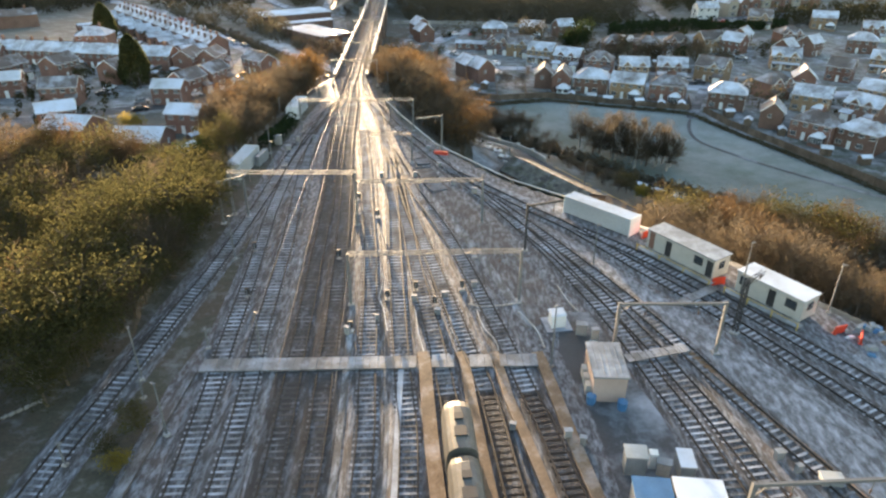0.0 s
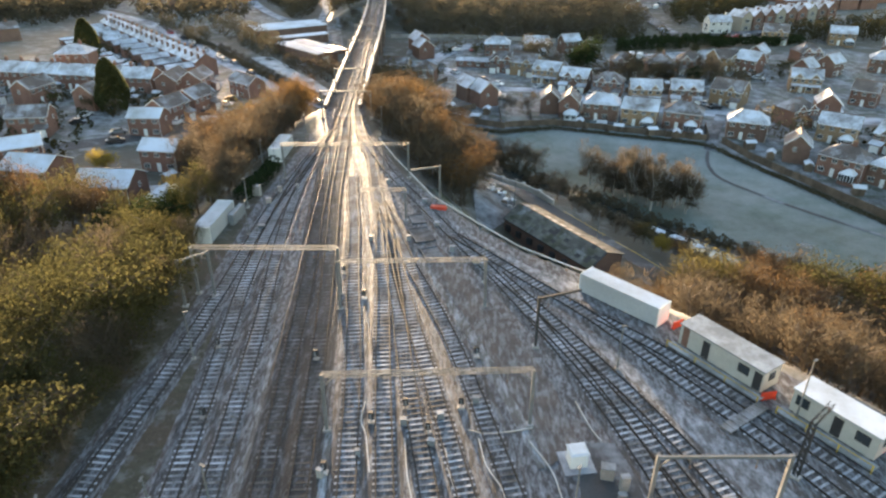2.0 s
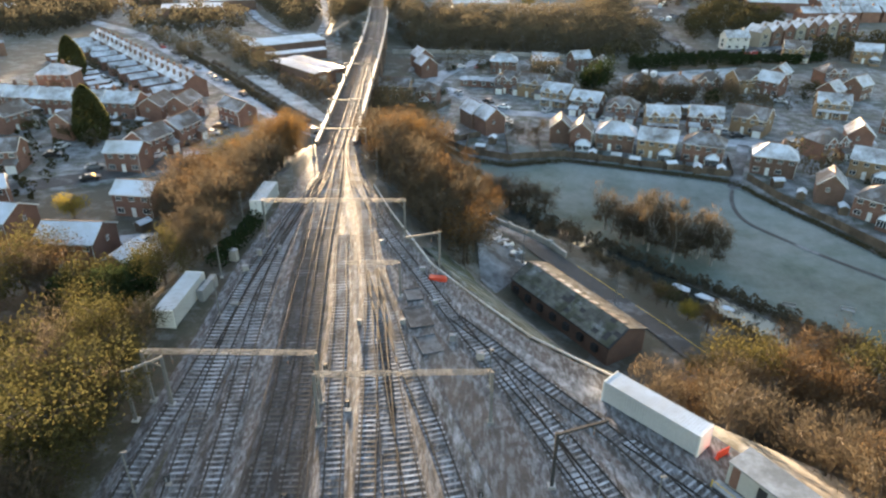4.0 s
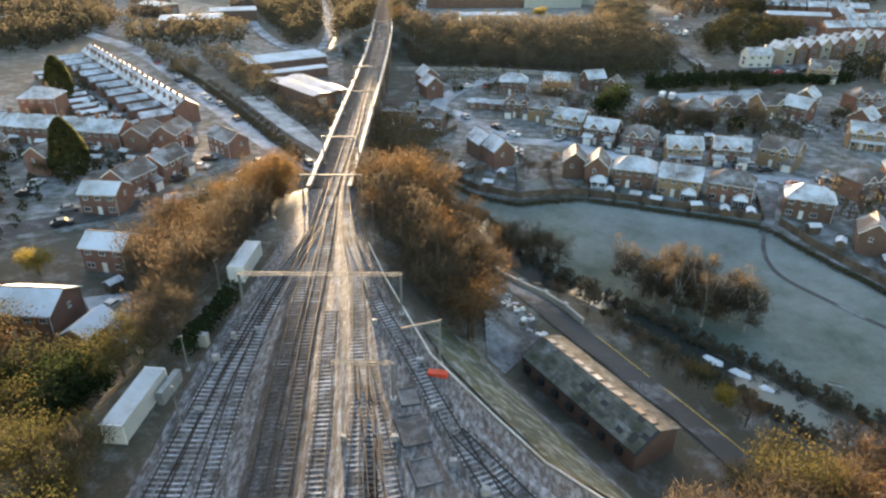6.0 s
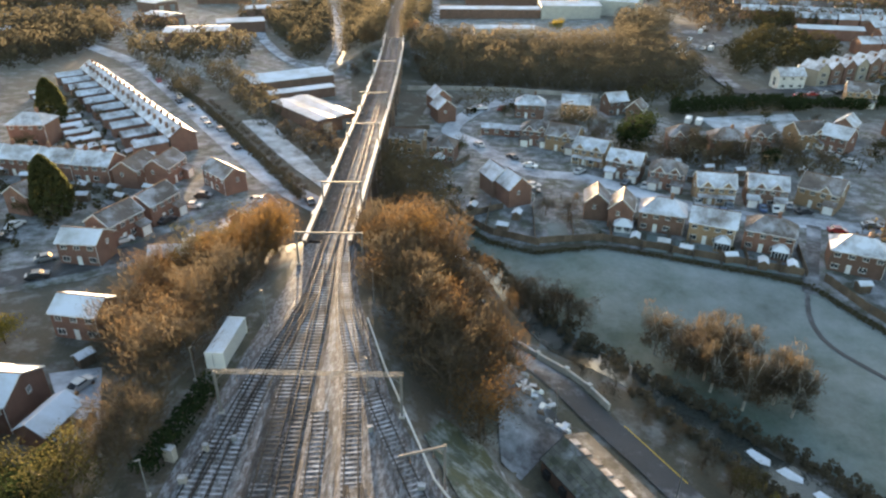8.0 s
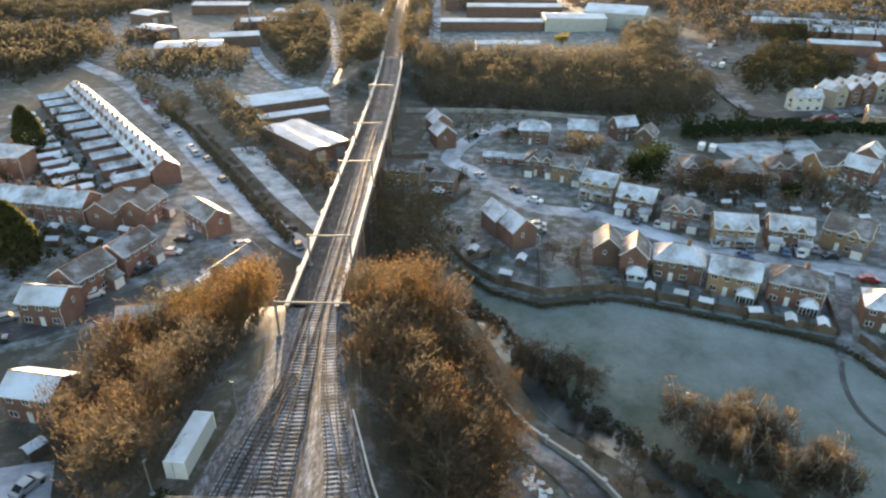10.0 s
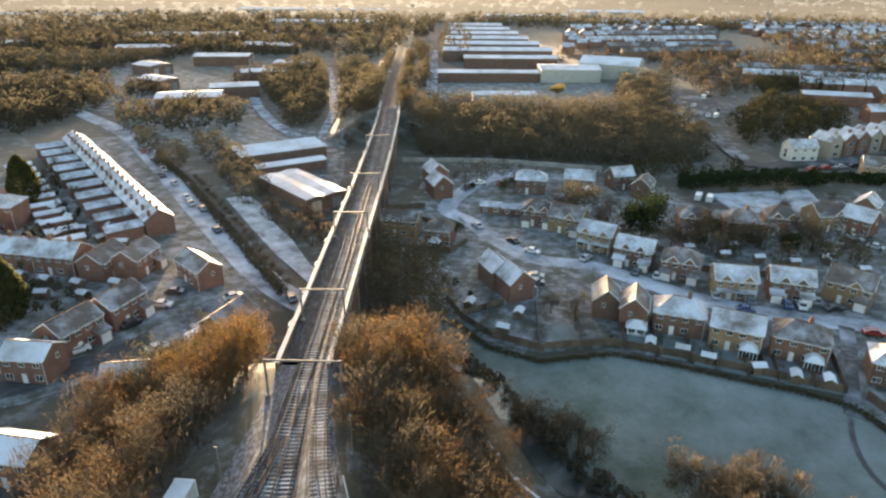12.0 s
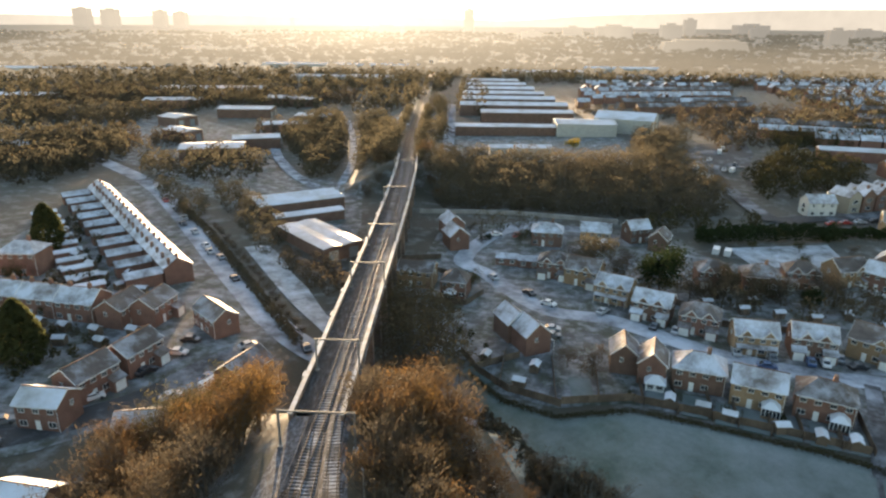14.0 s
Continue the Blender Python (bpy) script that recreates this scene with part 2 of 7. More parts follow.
LEAF_DARK = foliage("evergreen_needles", [(0.018, 0.028, 0.013), (0.028, 0.04, 0.018), (0.04, 0.052, 0.024)], 0.28)
LEAF_YELLOW = foliage("yellow_leaves", [(0.14, 0.11, 0.03), (0.25, 0.2, 0.05), (0.38, 0.29, 0.06)])
LEAF_WOOD = foliage("winter_wood_twigs", [(0.072, 0.065, 0.05), (0.087, 0.077, 0.057), (0.102, 0.088, 0.063), (0.12, 0.1, 0.069)], 0.45)
LEAF_FAR = foliage("olive_brown_leaves", [(0.07, 0.063, 0.046), (0.085, 0.075, 0.053), (0.1, 0.086, 0.058), (0.12, 0.098, 0.063)], 0.45)
LEAF_CYPRESS = foliage("cypress_needles", [(0.055, 0.06, 0.027), (0.07, 0.074, 0.033), (0.088, 0.09, 0.04)], 0.45)
HEDGE = foliage("hedge_leaves", [(0.03, 0.034, 0.018), (0.055, 0.05, 0.026), (0.08, 0.065, 0.035)], 0.3)

# ---------------------------------------------------------------- building tools
import mathutils.geometry
class Shape:
    """Collects vertices and faces for one mesh."""

    def __init__(self):
        self.v, self.f = [], []

    def add(self, verts, faces):
        n = len(self.v)
        self.v.extend(verts)
        self.f.extend(tuple(i + n for i in face) for face in faces)
        return self

    def box(self, x0, y0, z0, x1, y1, z1, turn=0.0, taper=0.0):
        cx, cy = (x0 + x1) / 2, (y0 + y1) / 2
        c, s = math.cos(radians(turn)), math.sin(radians(turn))
        pts = []
        for z, k in ((z0, 1.0), (z1, 1.0 - taper)):
            for x, y in ((x0, y0), (x1, y0), (x1, y1), (x0, y1)):
                dx, dy = (x - cx) * k, (y - cy) * k
                pts.append((cx + dx * c - dy * s, cy + dx * s + dy * c, z))
        return self.add(pts, [(3, 2, 1, 0), (4, 5, 6, 7), (0, 1, 5, 4), (1, 2, 6, 5), (2, 3, 7, 6), (3, 0, 4, 7)])

    def poly(self, *pts):
        return self.add(pts, [tuple(range(len(pts)))])

    def slab(self, pts, thick):
        """A flat or tilted plate: an outline, thickened downwards."""
        n = len(pts)
        low = [(x, y, z - thick) for x, y, z in pts]
        return self.add(list(pts) + low, [tuple(range(n)), tuple(range(2 * n - 1, n - 1, -1))] + [(i, n + i, n + (i + 1) % n, (i + 1) % n) for i in range(n)])

    def tube(self, p, q, r0, r1=None, n=6, caps=True):
        p, q = Vector(p), Vector(q)
        r1 = r0 if r1 is None else r1
        d = (q - p).normalized() if (q - p).length > 1e-6 else Vector((0, 0, 1))
        a = d.orthogonal().normalized()
        b = d.cross(a)
        ring = [(a * math.cos(2 * math.pi * i / n) + b * math.sin(2 * math.pi * i / n)) for i in range(n)]
        pts = [tuple(p + w * r0) for w in ring] + [tuple(q + w * r1) for w in ring]
        faces = [(i, (i + 1) % n, n + (i + 1) % n, n + i) for i in range(n)]
        if caps:
            faces += [tuple(range(n - 1, -1, -1)), tuple(range(n, 2 * n))]
        return self.add(pts, faces)

    def bar(self, p, q, w, h):
        """A beam of w by h between two points, its h upright."""
        p, q = Vector(p), Vector(q)
        d = (q - p).normalized()
        side = Vector((-d.y, d.x, 0))
        side = side.normalized() * w / 2 if side.length > 1e-6 else Vector((w / 2, 0, 0))
        up = d.cross(side).normalized() * h / 2
        pts = [tuple(e + s * side + u * up) for e in (p, q) for s, u in ((-1, -1), (1, -1), (1, 1), (-1, 1))]
        return self.add(pts, [(3, 2, 1, 0), (4, 5, 6, 7), (0, 1, 5, 4), (1, 2, 6, 5), (2, 3, 7, 6), (3, 0, 4, 7)])

    def mesh(self, name, material=None, smooth=False):
        me = bpy.data.meshes.new(name)
        me.from_pydata([tuple(p) for p in self.v], [], self.f)
        if material:
            me.materials.append(material)
        if smooth:
            me.shade_smooth()
        me.update()
        return me


def part(name, shape, material, parent, label="", smooth=False, m=None):
    """One mesh object under a thing or under a part. shape: a Shape, or a mesh that several parts share."""
    data = shape.mesh(name, material, smooth) if isinstance(shape, Shape) else shape
    ob = new(name, data)
    ob.parent = parent
    if m is not None:
        ob.matrix_basis = m
    return tagged(ob, label)


def thing(name, label, category, group="", kind="", m=None):
    """An empty at a thing's base that carries its parts."""
    ob = tagged(new(name), label, category, group, kind)
    ob.empty_display_size = 0.3
    if m is not None:
        ob.matrix_basis = m
    return ob


def solid(name, shape, material, label, category, group="", kind="", smooth=False, m=None):
    """A thing that is one mesh."""
    ob = tagged(new(name, shape.mesh(name, material, smooth) if isinstance(shape, Shape) else shape), label, category, group, kind)
    if m is not None:
        ob.matrix_basis = m
    return ob


MODELS = {}


def place(key, build, m, label=""):
    """The first call builds the thing, later ones copy it."""
    if key in MODELS:
        ob = copy_thing(MODELS[key], m)
    else:
        ob = MODELS[key] = build()
        ob.matrix_basis = m
    if label:
        ob["label"] = label
    return ob


def glide(points, step=2.0):
    """A smooth line through plan points, sampled about every step metres."""
    p = [Vector(q) for q in points]
    p = [2 * p[0] - p[1]] + p + [2 * p[-1] - p[-2]]
    out = []
    for a, b, c, d in zip(p, p[1:], p[2:], p[3:]):
        n = max(1, int((c - b).length / step))
        for i in range(n):
            t = i / n
            out.append(0.5 * (2 * b + (c - a) * t + (2 * a - 5 * b + 4 * c - d) * t * t + (3 * b - a - 3 * c + d) * t ** 3))
    return out + [p[-2]]


def even(line, gap):
    """Points and headings every gap metres along a line."""
    out, left = [], 0.0
    for a, b in zip(line, line[1:]):
        length = (b - a).length
        s = left
        while s < length:
            out.append((a + (b - a) * (s / length), math.atan2((b - a).y, (b - a).x)))
            s += gap
        left = s - length
    return out


def sides(line, off):
    """A line shifted to its left by off metres."""
    out = []
    for i, p in enumerate(line):
        d = line[min(i + 1, len(line) - 1)] - line[max(i - 1, 0)]
        d = Vector((d.x, d.y)).normalized()
        out.append(Vector((p.x - d.y * off, p.y + d.x * off)))
    return out


# ---------------------------------------------------------------- the lie of the land
LAND = np.array([
    (-60, 130, -8), (-75, 180, -8.5), (-85, 192, -8), (-45, 200, -9.5), (-33, 205, -10.5), (-75, 236, -9.5), (-100, 265, -9.5), (-130, 300, -9),
    (-60, 90, -6), (-60, 40, -4), (-110, 60, -5), (-120, 130, -7), (-160, 200, -7), (-200, 300, -8), (-25, 200, -13), (-28, 250, -12), (-32, 320, -10),
    (15, 199, -12.8), (0, 209, -13), (70, 182, -13), (34, 200, -13), (60, 195, -13), (85, 220, -13), (30, 245, -13), (-8, 242, -13), (-8, 285, -12.5),
    (15, 310, -11.5), (80, 290, -12.5), (50, 300, -12.5), (65, 165, -15), (50, 150, -16), (40, 160, -15.5), (61, 121, -16.5), (45, 137, -16), (25, 170, -14.5),
    (18, 158, -15), (-8, 197, -14.5), (5, 180, -14.8), (8.6, 150, -10.6), (18, 145, -11.8), (13, 135, -10.5), (5.6, 135, -8), (12, 122, -12), (25, 106, -12.5),
    (30, 115, -12.5), (36, 110, -13), (24, 130, -12.3), (46, 88, -13), (64, 75, -14), (100, 100, -16), (140, 200, -13), (95, 160, -14.5),
    (120, 300, -10), (160, 340, -8.5), (110, 400, -7), (130, 460, -6), (0, 480, -7), (100, 490, -6), (-150, 450, -9), (0, 700, -7), (300, 700, -4), (-300, 700, -8),
    (300, 300, -8), (-330, 120, -6), (300, 60, -12), (0, -40, -4), (-120, 380, -9.5), (-60, 290, -10.5)]).reshape(-1, 3)
EDGE_LEFT = [(-60, -47), (28, -43), (60, -40), (92, -39), (112, -36.5), (140, -33), (158, -29), (176, -27.5)]
EDGE_RIGHT = [(-60, 66), (28, 62), (44, 55), (60, 44), (72, 36), (82, 28), (90, 20), (97, 12), (104, 7), (112, 2), (124, -5), (142, -11), (158, -16), (176, -18)]
dist = np.hypot(LAND[:, None, 0] - LAND[None, :, 0], LAND[:, None, 1] - LAND[None, :, 1])
WEIGHTS = np.linalg.solve(dist + 3.0 * np.eye(len(LAND)), LAND[:, 2] + 10.0)


def lie(x, y):
    """Height of the ground, for arrays: the valley floor, and the railway's bank above it."""
    x, y = np.asarray(x, float), np.asarray(y, float)
    g = np.zeros_like(x)
    for (a, b, _), w in zip(LAND, WEIGHTS):
        g += w * np.hypot(x - a, y - b)
    far = np.clip((np.hypot(x, y - 250) - 450) / 500, 0, 1)
    g = np.clip(g - 10.0, -17.5, -3.0) * (1 - far) - 9.0 * far
    el = np.interp(y, [p[0] for p in EDGE_LEFT], [p[1] for p in EDGE_LEFT])
    er = np.interp(y, [p[0] for p in EDGE_RIGHT], [p[1] for p in EDGE_RIGHT])
    out = np.maximum.reduce([el - x, (x - er) * np.interp(y, (60, 84, 94, 126, 142), (0.8, 0.8, 1.25, 1.25, 0.8)), (y - 168) * 1.3])
    out2 = np.maximum.reduce([-39 - (y - 350) * 0.06 - x, x + 28 + (y - 350) * 0.06, (352 - y) * 1.0])
    bank = np.maximum(-0.62 * np.maximum(out, 0), -0.5 * np.maximum(out2, 0))
    level = -9.4 * np.clip((y - 520) / 280, 0, 1)
    return np.where(np.minimum(out, out2) <= 0, level, np.maximum(g, bank + level))


def lie_at(x, y):
    return float(lie(np.array([x]), np.array([y]))[0])


def sited(x, y, turn, lift=0.0):
    return pose(x, y, lie_at(x, y) + lift, 0, 0, turn)


def steps(*runs):
    out = []
    for a, b, n in runs:
        out += list(np.linspace(a, b, n, endpoint=False))
    return np.array(out + [runs[-1][1]])


def ribbon(name, points, width, material, lift, label, category, sag=0.0, smooth_step=2.0, kind="structure", cross=3):
    """A road or path laid on the land."""
    line = glide(points, smooth_step)
    rows = [sides(line, width * (0.5 - i / cross)) for i in range(cross + 1)]
    s = Shape()
    for j in range(len(line)):
        for r in rows:
            s.v.append((r[j].x, r[j].y, lie_at(r[j].x, r[j].y) + lift))
    k = cross + 1
    for j in range(len(line) - 1):
        for i in range(cross):
            s.f.append((j * k + i, j * k + i + 1, (j + 1) * k + i + 1, (j + 1) * k + i))
    return solid(name, s, material, label, category, kind=kind, smooth=True)


def inside(x, y, poly):
    ok, j = False, len(poly) - 1
    for i, (a, b) in enumerate(poly):
        c, d = poly[j]
        if (b > y) != (d > y) and x < (c - a) * (y - b) / (d - b) + a:
            ok = not ok
        j = i
    return ok


def sheet(name, outline, material, lift, label, category, step=3.0, flat=None, kind="structure"):
    """A piece of ground with its own surface, laid on the land (or level, at the height flat)."""
    pts = []
    n = len(outline)
    for i in range(n):
        a, b = Vector(outline[i]), Vector(outline[(i + 1) % n])
        k = max(1, int((b - a).length / step))
        pts += [a + (b - a) * (j / k) for j in range(k)]
    m = len(pts)
    xs, ys = [p[0] for p in outline], [p[1] for p in outline]
    grid = [Vector((x, y)) for x in np.arange(min(xs), max(xs), step) for y in np.arange(min(ys), max(ys), step) if inside(x, y, outline)]
    verts, _, faces, _, _, _ = mathutils.geometry.delaunay_2d_cdt(pts + grid, [], [list(range(m))], 1, 0.01)
    s = Shape()
    hs = lie(np.array([v.x for v in verts]), np.array([v.y for v in verts])) + lift if flat is None else np.full(len(verts), flat)
    s.v = [(v.x, v.y, h) for v, h in zip(verts, hs)]
    for f in faces:
        a, b, c = (Vector((*verts[i], 0)) for i in f[:3])
        s.f.append(tuple(f) if (b - a).cross(c - a).z > 0 else tuple(reversed(f)))
    return solid(name, s, material, label, category, kind=kind, smooth=True)

# ---------------------------------------------------------------- ground, roads, river
XS = steps((-4000, -600, 8), (-600, -170, 16), (-170, -55, 30), (-55, 85, 70), (85, 175, 30), (175, 600, 16), (600, 4000, 8))
YS = steps((-300, 20, 10), (20, 220, 100), (220, 370, 42), (370, 720, 26), (720, 4600, 20))
GX, GY = np.meshgrid(XS, YS)
GZ = lie(GX, GY)
land = Shape()
land.v = list(zip(GX.ravel().tolist(), GY.ravel().tolist(), GZ.ravel().tolist()))
nx = len(XS)
land.f = [(j * nx + i, j * nx + i + 1, (j + 1) * nx + i + 1, (j + 1) * nx + i) for j in range(len(YS) - 1) for i in range(nx - 1)]
solid("ground", land, GRASS, "rough frosted winter grass and scrub over the valley", "ground", kind="structure", smooth=True)

yard_outline = [(-33.6, 26), (-32.6, 45), (-31.2, 62), (-29.8, 78), (-29.4, 96), (-29.6, 112), (-28.6, 128), (-27.6, 142), (-27, 156)] + [(-27.3, 167), (-18.6, 167)] + [(x - 1.5, y) for y, x in EDGE_RIGHT[-2:0:-1]]
sheet("yard", yard_outline, YARD, 0.05, "dark cinder railway yard with patches of frost", "railway yard", 4.0)
sheet("verge", [(-29.2, 26), (-28.4, 42), (-27.2, 56), (-26.2, 70), (-25.6, 80), (-25, 70), (-24.2, 56), (-25.4, 48), (-25.4, 26)], VERGE, 0.1, "strip of dead grass between two tracks", "verge", 2.0)
sheet("dirt_patch", [(9.6, 57), (12.6, 60), (11.5, 68), (8.8, 76), (5.4, 85), (1.2, 95), (-1.6, 100), (-2.2, 96), (1.4, 85), (5, 74), (7.6, 65)], DIRT, 0.12, "pinkish bare dirt between the sidings", "dirt", 2.0)
sheet("verge", [(-33.7, 26), (-32.7, 45), (-31.3, 62), (-29.9, 78), (-29.5, 96), (-29.7, 112), (-28.7, 128), (-27.7, 142), (-30, 146), (-35, 130), (-38, 112), (-43, 92), (-46, 60), (-49, 26)], VERGE, 0.08, "dead grass and leaf litter along the yard edge", "verge", 3.0)
sheet("bank", [(-3, 121), (1, 112.5), (6.5, 104), (11.5, 97), (18, 91.5), (21, 89), (28, 95), (24, 101), (19, 108), (13, 115.5), (8, 121.5), (4, 127), (-1, 128)], BANK, 0.1, "frosted green grass bank below the yard", "bank", 2.0)
sheet("estate_ground", [(-14, 214), (-2, 205.5), (6, 197.5), (16, 193), (31, 195.5), (43, 192), (52.6, 188.5), (61.6, 185), (69, 181.5), (76, 170), (83, 159), (93, 142), (118, 130), (165, 150), (190, 250), (160, 290), (112, 275), (76, 276), (60, 298), (20, 312), (-14, 300), (-18, 262)], ESTATE, 0.1, "frosted drives, paths and gardens of the estate", "ground", 4.0)
sheet("street_ground", [(-44, 214), (-50, 194), (-58, 178), (-70, 166), (-100, 150), (-150, 140), (-160, 230), (-150, 262), (-140, 300), (-160, 330), (-140, 338), (-95, 283), (-60, 238)], ESTATE, 0.1, "frosted yards and gardens of the old streets", "ground", 4.0)
sheet("frosted_patch", [(32.5, 33), (37, 38), (34, 46), (28.5, 56), (24, 64.5), (18.5, 74), (14.5, 80), (13.8, 78.5), (19.4, 68.4), (24, 58), (27.5, 48), (30.2, 39.6)], FROST_YARD, 0.1, "blue-white frosted cinders between sidings", "ground", 2.5)
sheet("frosted_patch", [(48, 36), (57, 40), (46, 56), (40, 52), (42, 48)], FROST_YARD, 0.1, "blue-white frosted cinders beside the sidings", "ground", 2.5)
sheet("frosted_patch", [(37.5, 55), (34.5, 60.5), (29, 68.5), (24.5, 75.5), (21, 79.5), (20, 78.5), (26, 72.5), (31.5, 64.5), (36.4, 57)], FROST_YARD, 0.1, "frosted strip below the cabins", "ground", 2.5)
sheet("frosted_patch", [(12.6, 60), (16.5, 60), (17, 52), (19, 44), (20, 34), (13.5, 34), (13, 44), (11.6, 53)], ASPHALT, 0.1, "dark asphalt with thin frost round the equipment hut", "ground", 2.5)
sheet("frosted_patch", [(19, 86.5), (12, 92), (5, 100.5), (0.5, 108), (-2.5, 114), (-4.6, 113.5), (-1, 105.5), (4, 97.5), (10, 90.5), (17, 83.5)], FROST_YARD, 0.1, "frosted strip along the pipe run", "ground", 2.5)
sheet("works_yard", [(-8, 398), (30, 391), (70, 394), (74, 420), (78, 462), (-20, 462), (-16, 425)], ESTATE, 0.12, "frosted yard in front of the factory sheds", "ground", 6.0)
sheet("works_yard", [(-58, 300), (-48, 262), (-40, 264), (-42, 300), (-50, 345), (-95, 372), (-110, 415), (-130, 460), (-250, 560), (-260, 480), (-200, 400), (-150, 365), (-100, 318)], ESTATE, 0.12, "frosted yards round the works", "ground", 6.0)
FIELD_LINE = [(-1, 204), (6, 195), (16, 190), (31, 193), (43, 189.5), (52.6, 186), (61.6, 182.5), (69, 178.5), (75, 168), (81, 158), (90, 140.5), (95, 128), (112, 104)]
sheet("field", FIELD_LINE + [(104, 92), (84, 103), (64, 122), (55, 131), (49, 136), (41, 142.5), (33.5, 149.5), (25, 158), (19.5, 164.5), (13, 174), (7, 183.5), (2, 193)], FIELD, 0.12,
      "frost-covered pale green meadow", "field", 3.0)
RIVER = [(-32, 201), (-18, 201.5), (-10, 200), (-1, 192), (4.5, 184), (8.5, 177), (12.5, 169), (18.5, 160), (27.5, 151.5), (34.5, 143.5), (40.8, 136.8), (46.4, 130.8), (56, 120), (70, 105), (90, 86)]
ribbon("river", RIVER, 6.5, WATER, 0.14, "dark still river, partly iced over", "river")
ribbon("lane", [(-2, 176), (2, 166), (8.2, 154), (16.5, 143.6), (23.4, 134.2), (29.5, 125.5), (35, 117), (42, 104), (52, 88)], 4.6, ASPHALT, 0.2, "dark asphalt lane beside the river", "lane")
ribbon("road", [(-110, 150), (-95, 158), (-77, 169), (-69, 175), (-60, 184), (-53, 197), (-46, 206)], 6.5, ASPHALT, 0.18, "asphalt residential road with frosted edges", "road")
ribbon("road", [(-5, 196), (-20, 201), (-35, 206), (-48, 219), (-60, 235), (-79, 261), (-108, 301), (-136, 337), (-166, 366), (-230, 420)], 7.0, ASPHALT_FROST, 0.16, "frosted main road passing under the viaduct", "road")
ribbon("road", [(130, 200), (100, 204), (83, 207.5), (72, 209.5), (56, 216), (45, 224), (33, 233), (19, 237), (9.5, 249), (2, 262), (-5, 271), (-1, 286), (8, 300), (22, 308)], 6.0, ASPHALT_FROST, 0.16, "frosted asphalt estate road", "road")
ribbon("footpath", [(69.3, 179.5), (66.8, 173.5), (65.4, 168), (66, 161.6), (70.2, 154.9), (77.3, 145.4), (86, 135.5), (97, 124)], 0.9, ASPHALT, 0.2, "narrow asphalt path across the meadow", "footpath")
ribbon("road", [(104, 314), (102, 330), (101.5, 345), (101, 365), (104, 385), (110, 402)], 6.0, ASPHALT, 0.7, "asphalt road climbing to a car park", "road")
for pts, w in (([(-92, 515), (-80, 470), (-71, 430), (-63.5, 389), (-61.5, 370), (-60, 350), (-58, 336)], 3.6), ([(-60, 512), (-51, 475), (-45, 448)], 5), ([(-140, 475), (-120, 442), (-103, 400), (-85, 365), (-70, 344), (-62, 334)], 5), ([(-28, 600), (-23.5, 515), (-19.5, 426), (-17.5, 385)], 6)):
    ribbon("track_road", pts, w, WORKS_ROAD, 0.5, "frosted works road among trees", "road")
sheet("car_park", [(98, 393), (122, 390), (135, 420), (140, 445), (116, 445), (101, 420)], ASPHALT, 0.4, "asphalt car park with parked vans", "car park", 8.0)
ribbon("road", [(104, 314), (120, 317), (145, 322), (175, 333), (220, 352)], 7.0, ASPHALT, 0.5, "asphalt road along the white terrace", "road")
ribbon("footpath", [(82, 206), (78.5, 198), (74, 189), (70, 180), (68.5, 176.5)], 3.0, ASPHALT, 0.3, "dark asphalt alley between garden fences", "footpath")
sheet("green", [(80, 290), (112, 291), (111, 276), (104, 272.5), (83, 273)], SNOWY, 0.2, "small frosted green", "lawn", 4.0)
sheet("verge_strip", [(-73, 269.5), (-69.5, 272), (-65.5, 272.2), (-57, 259.6), (-52.6, 251), (-45, 240.4), (-38.2, 228), (-31.4, 217.4), (-34.6, 214.8), (-41, 223), (-46.6, 230), (-58, 247)], SNOWY, 0.3, "white frosted strip of waste ground", "waste ground", 4.0)

# ---------------------------------------------------------------- railway
SLEEPER_MESH = Shape().box(-1.08, -0.13, 0.06, 1.08, 0.13, 0.2, taper=0.03).mesh("sleeper", SLEEPER)
SLEEPER_MESH_DARK = Shape().box(-1.08, -0.13, 0.04, 1.08, 0.13, 0.18, taper=0.03).mesh("sleeper", SLEEPER_DARK)


def sweep(line, profile, z):
    """A profile (offset, height) carried along a plan line, closed round."""
    s, k = Shape(), len(profile)
    rows = [sides(line, o) for o, _ in profile]
    for j in range(len(line)):
        for r, (_, h) in zip(rows, profile):
            s.v.append((r[j].x, r[j].y, z + h))
    for j in range(len(line) - 1):
        for i in range(k):
            a, b = j * k + i, j * k + (i + 1) % k
            s.f.append((a, b, b + k, a + k))
    s.f += [tuple(range(k - 1, -1, -1)), tuple(range(len(s.v) - k, len(s.v)))]
    return s


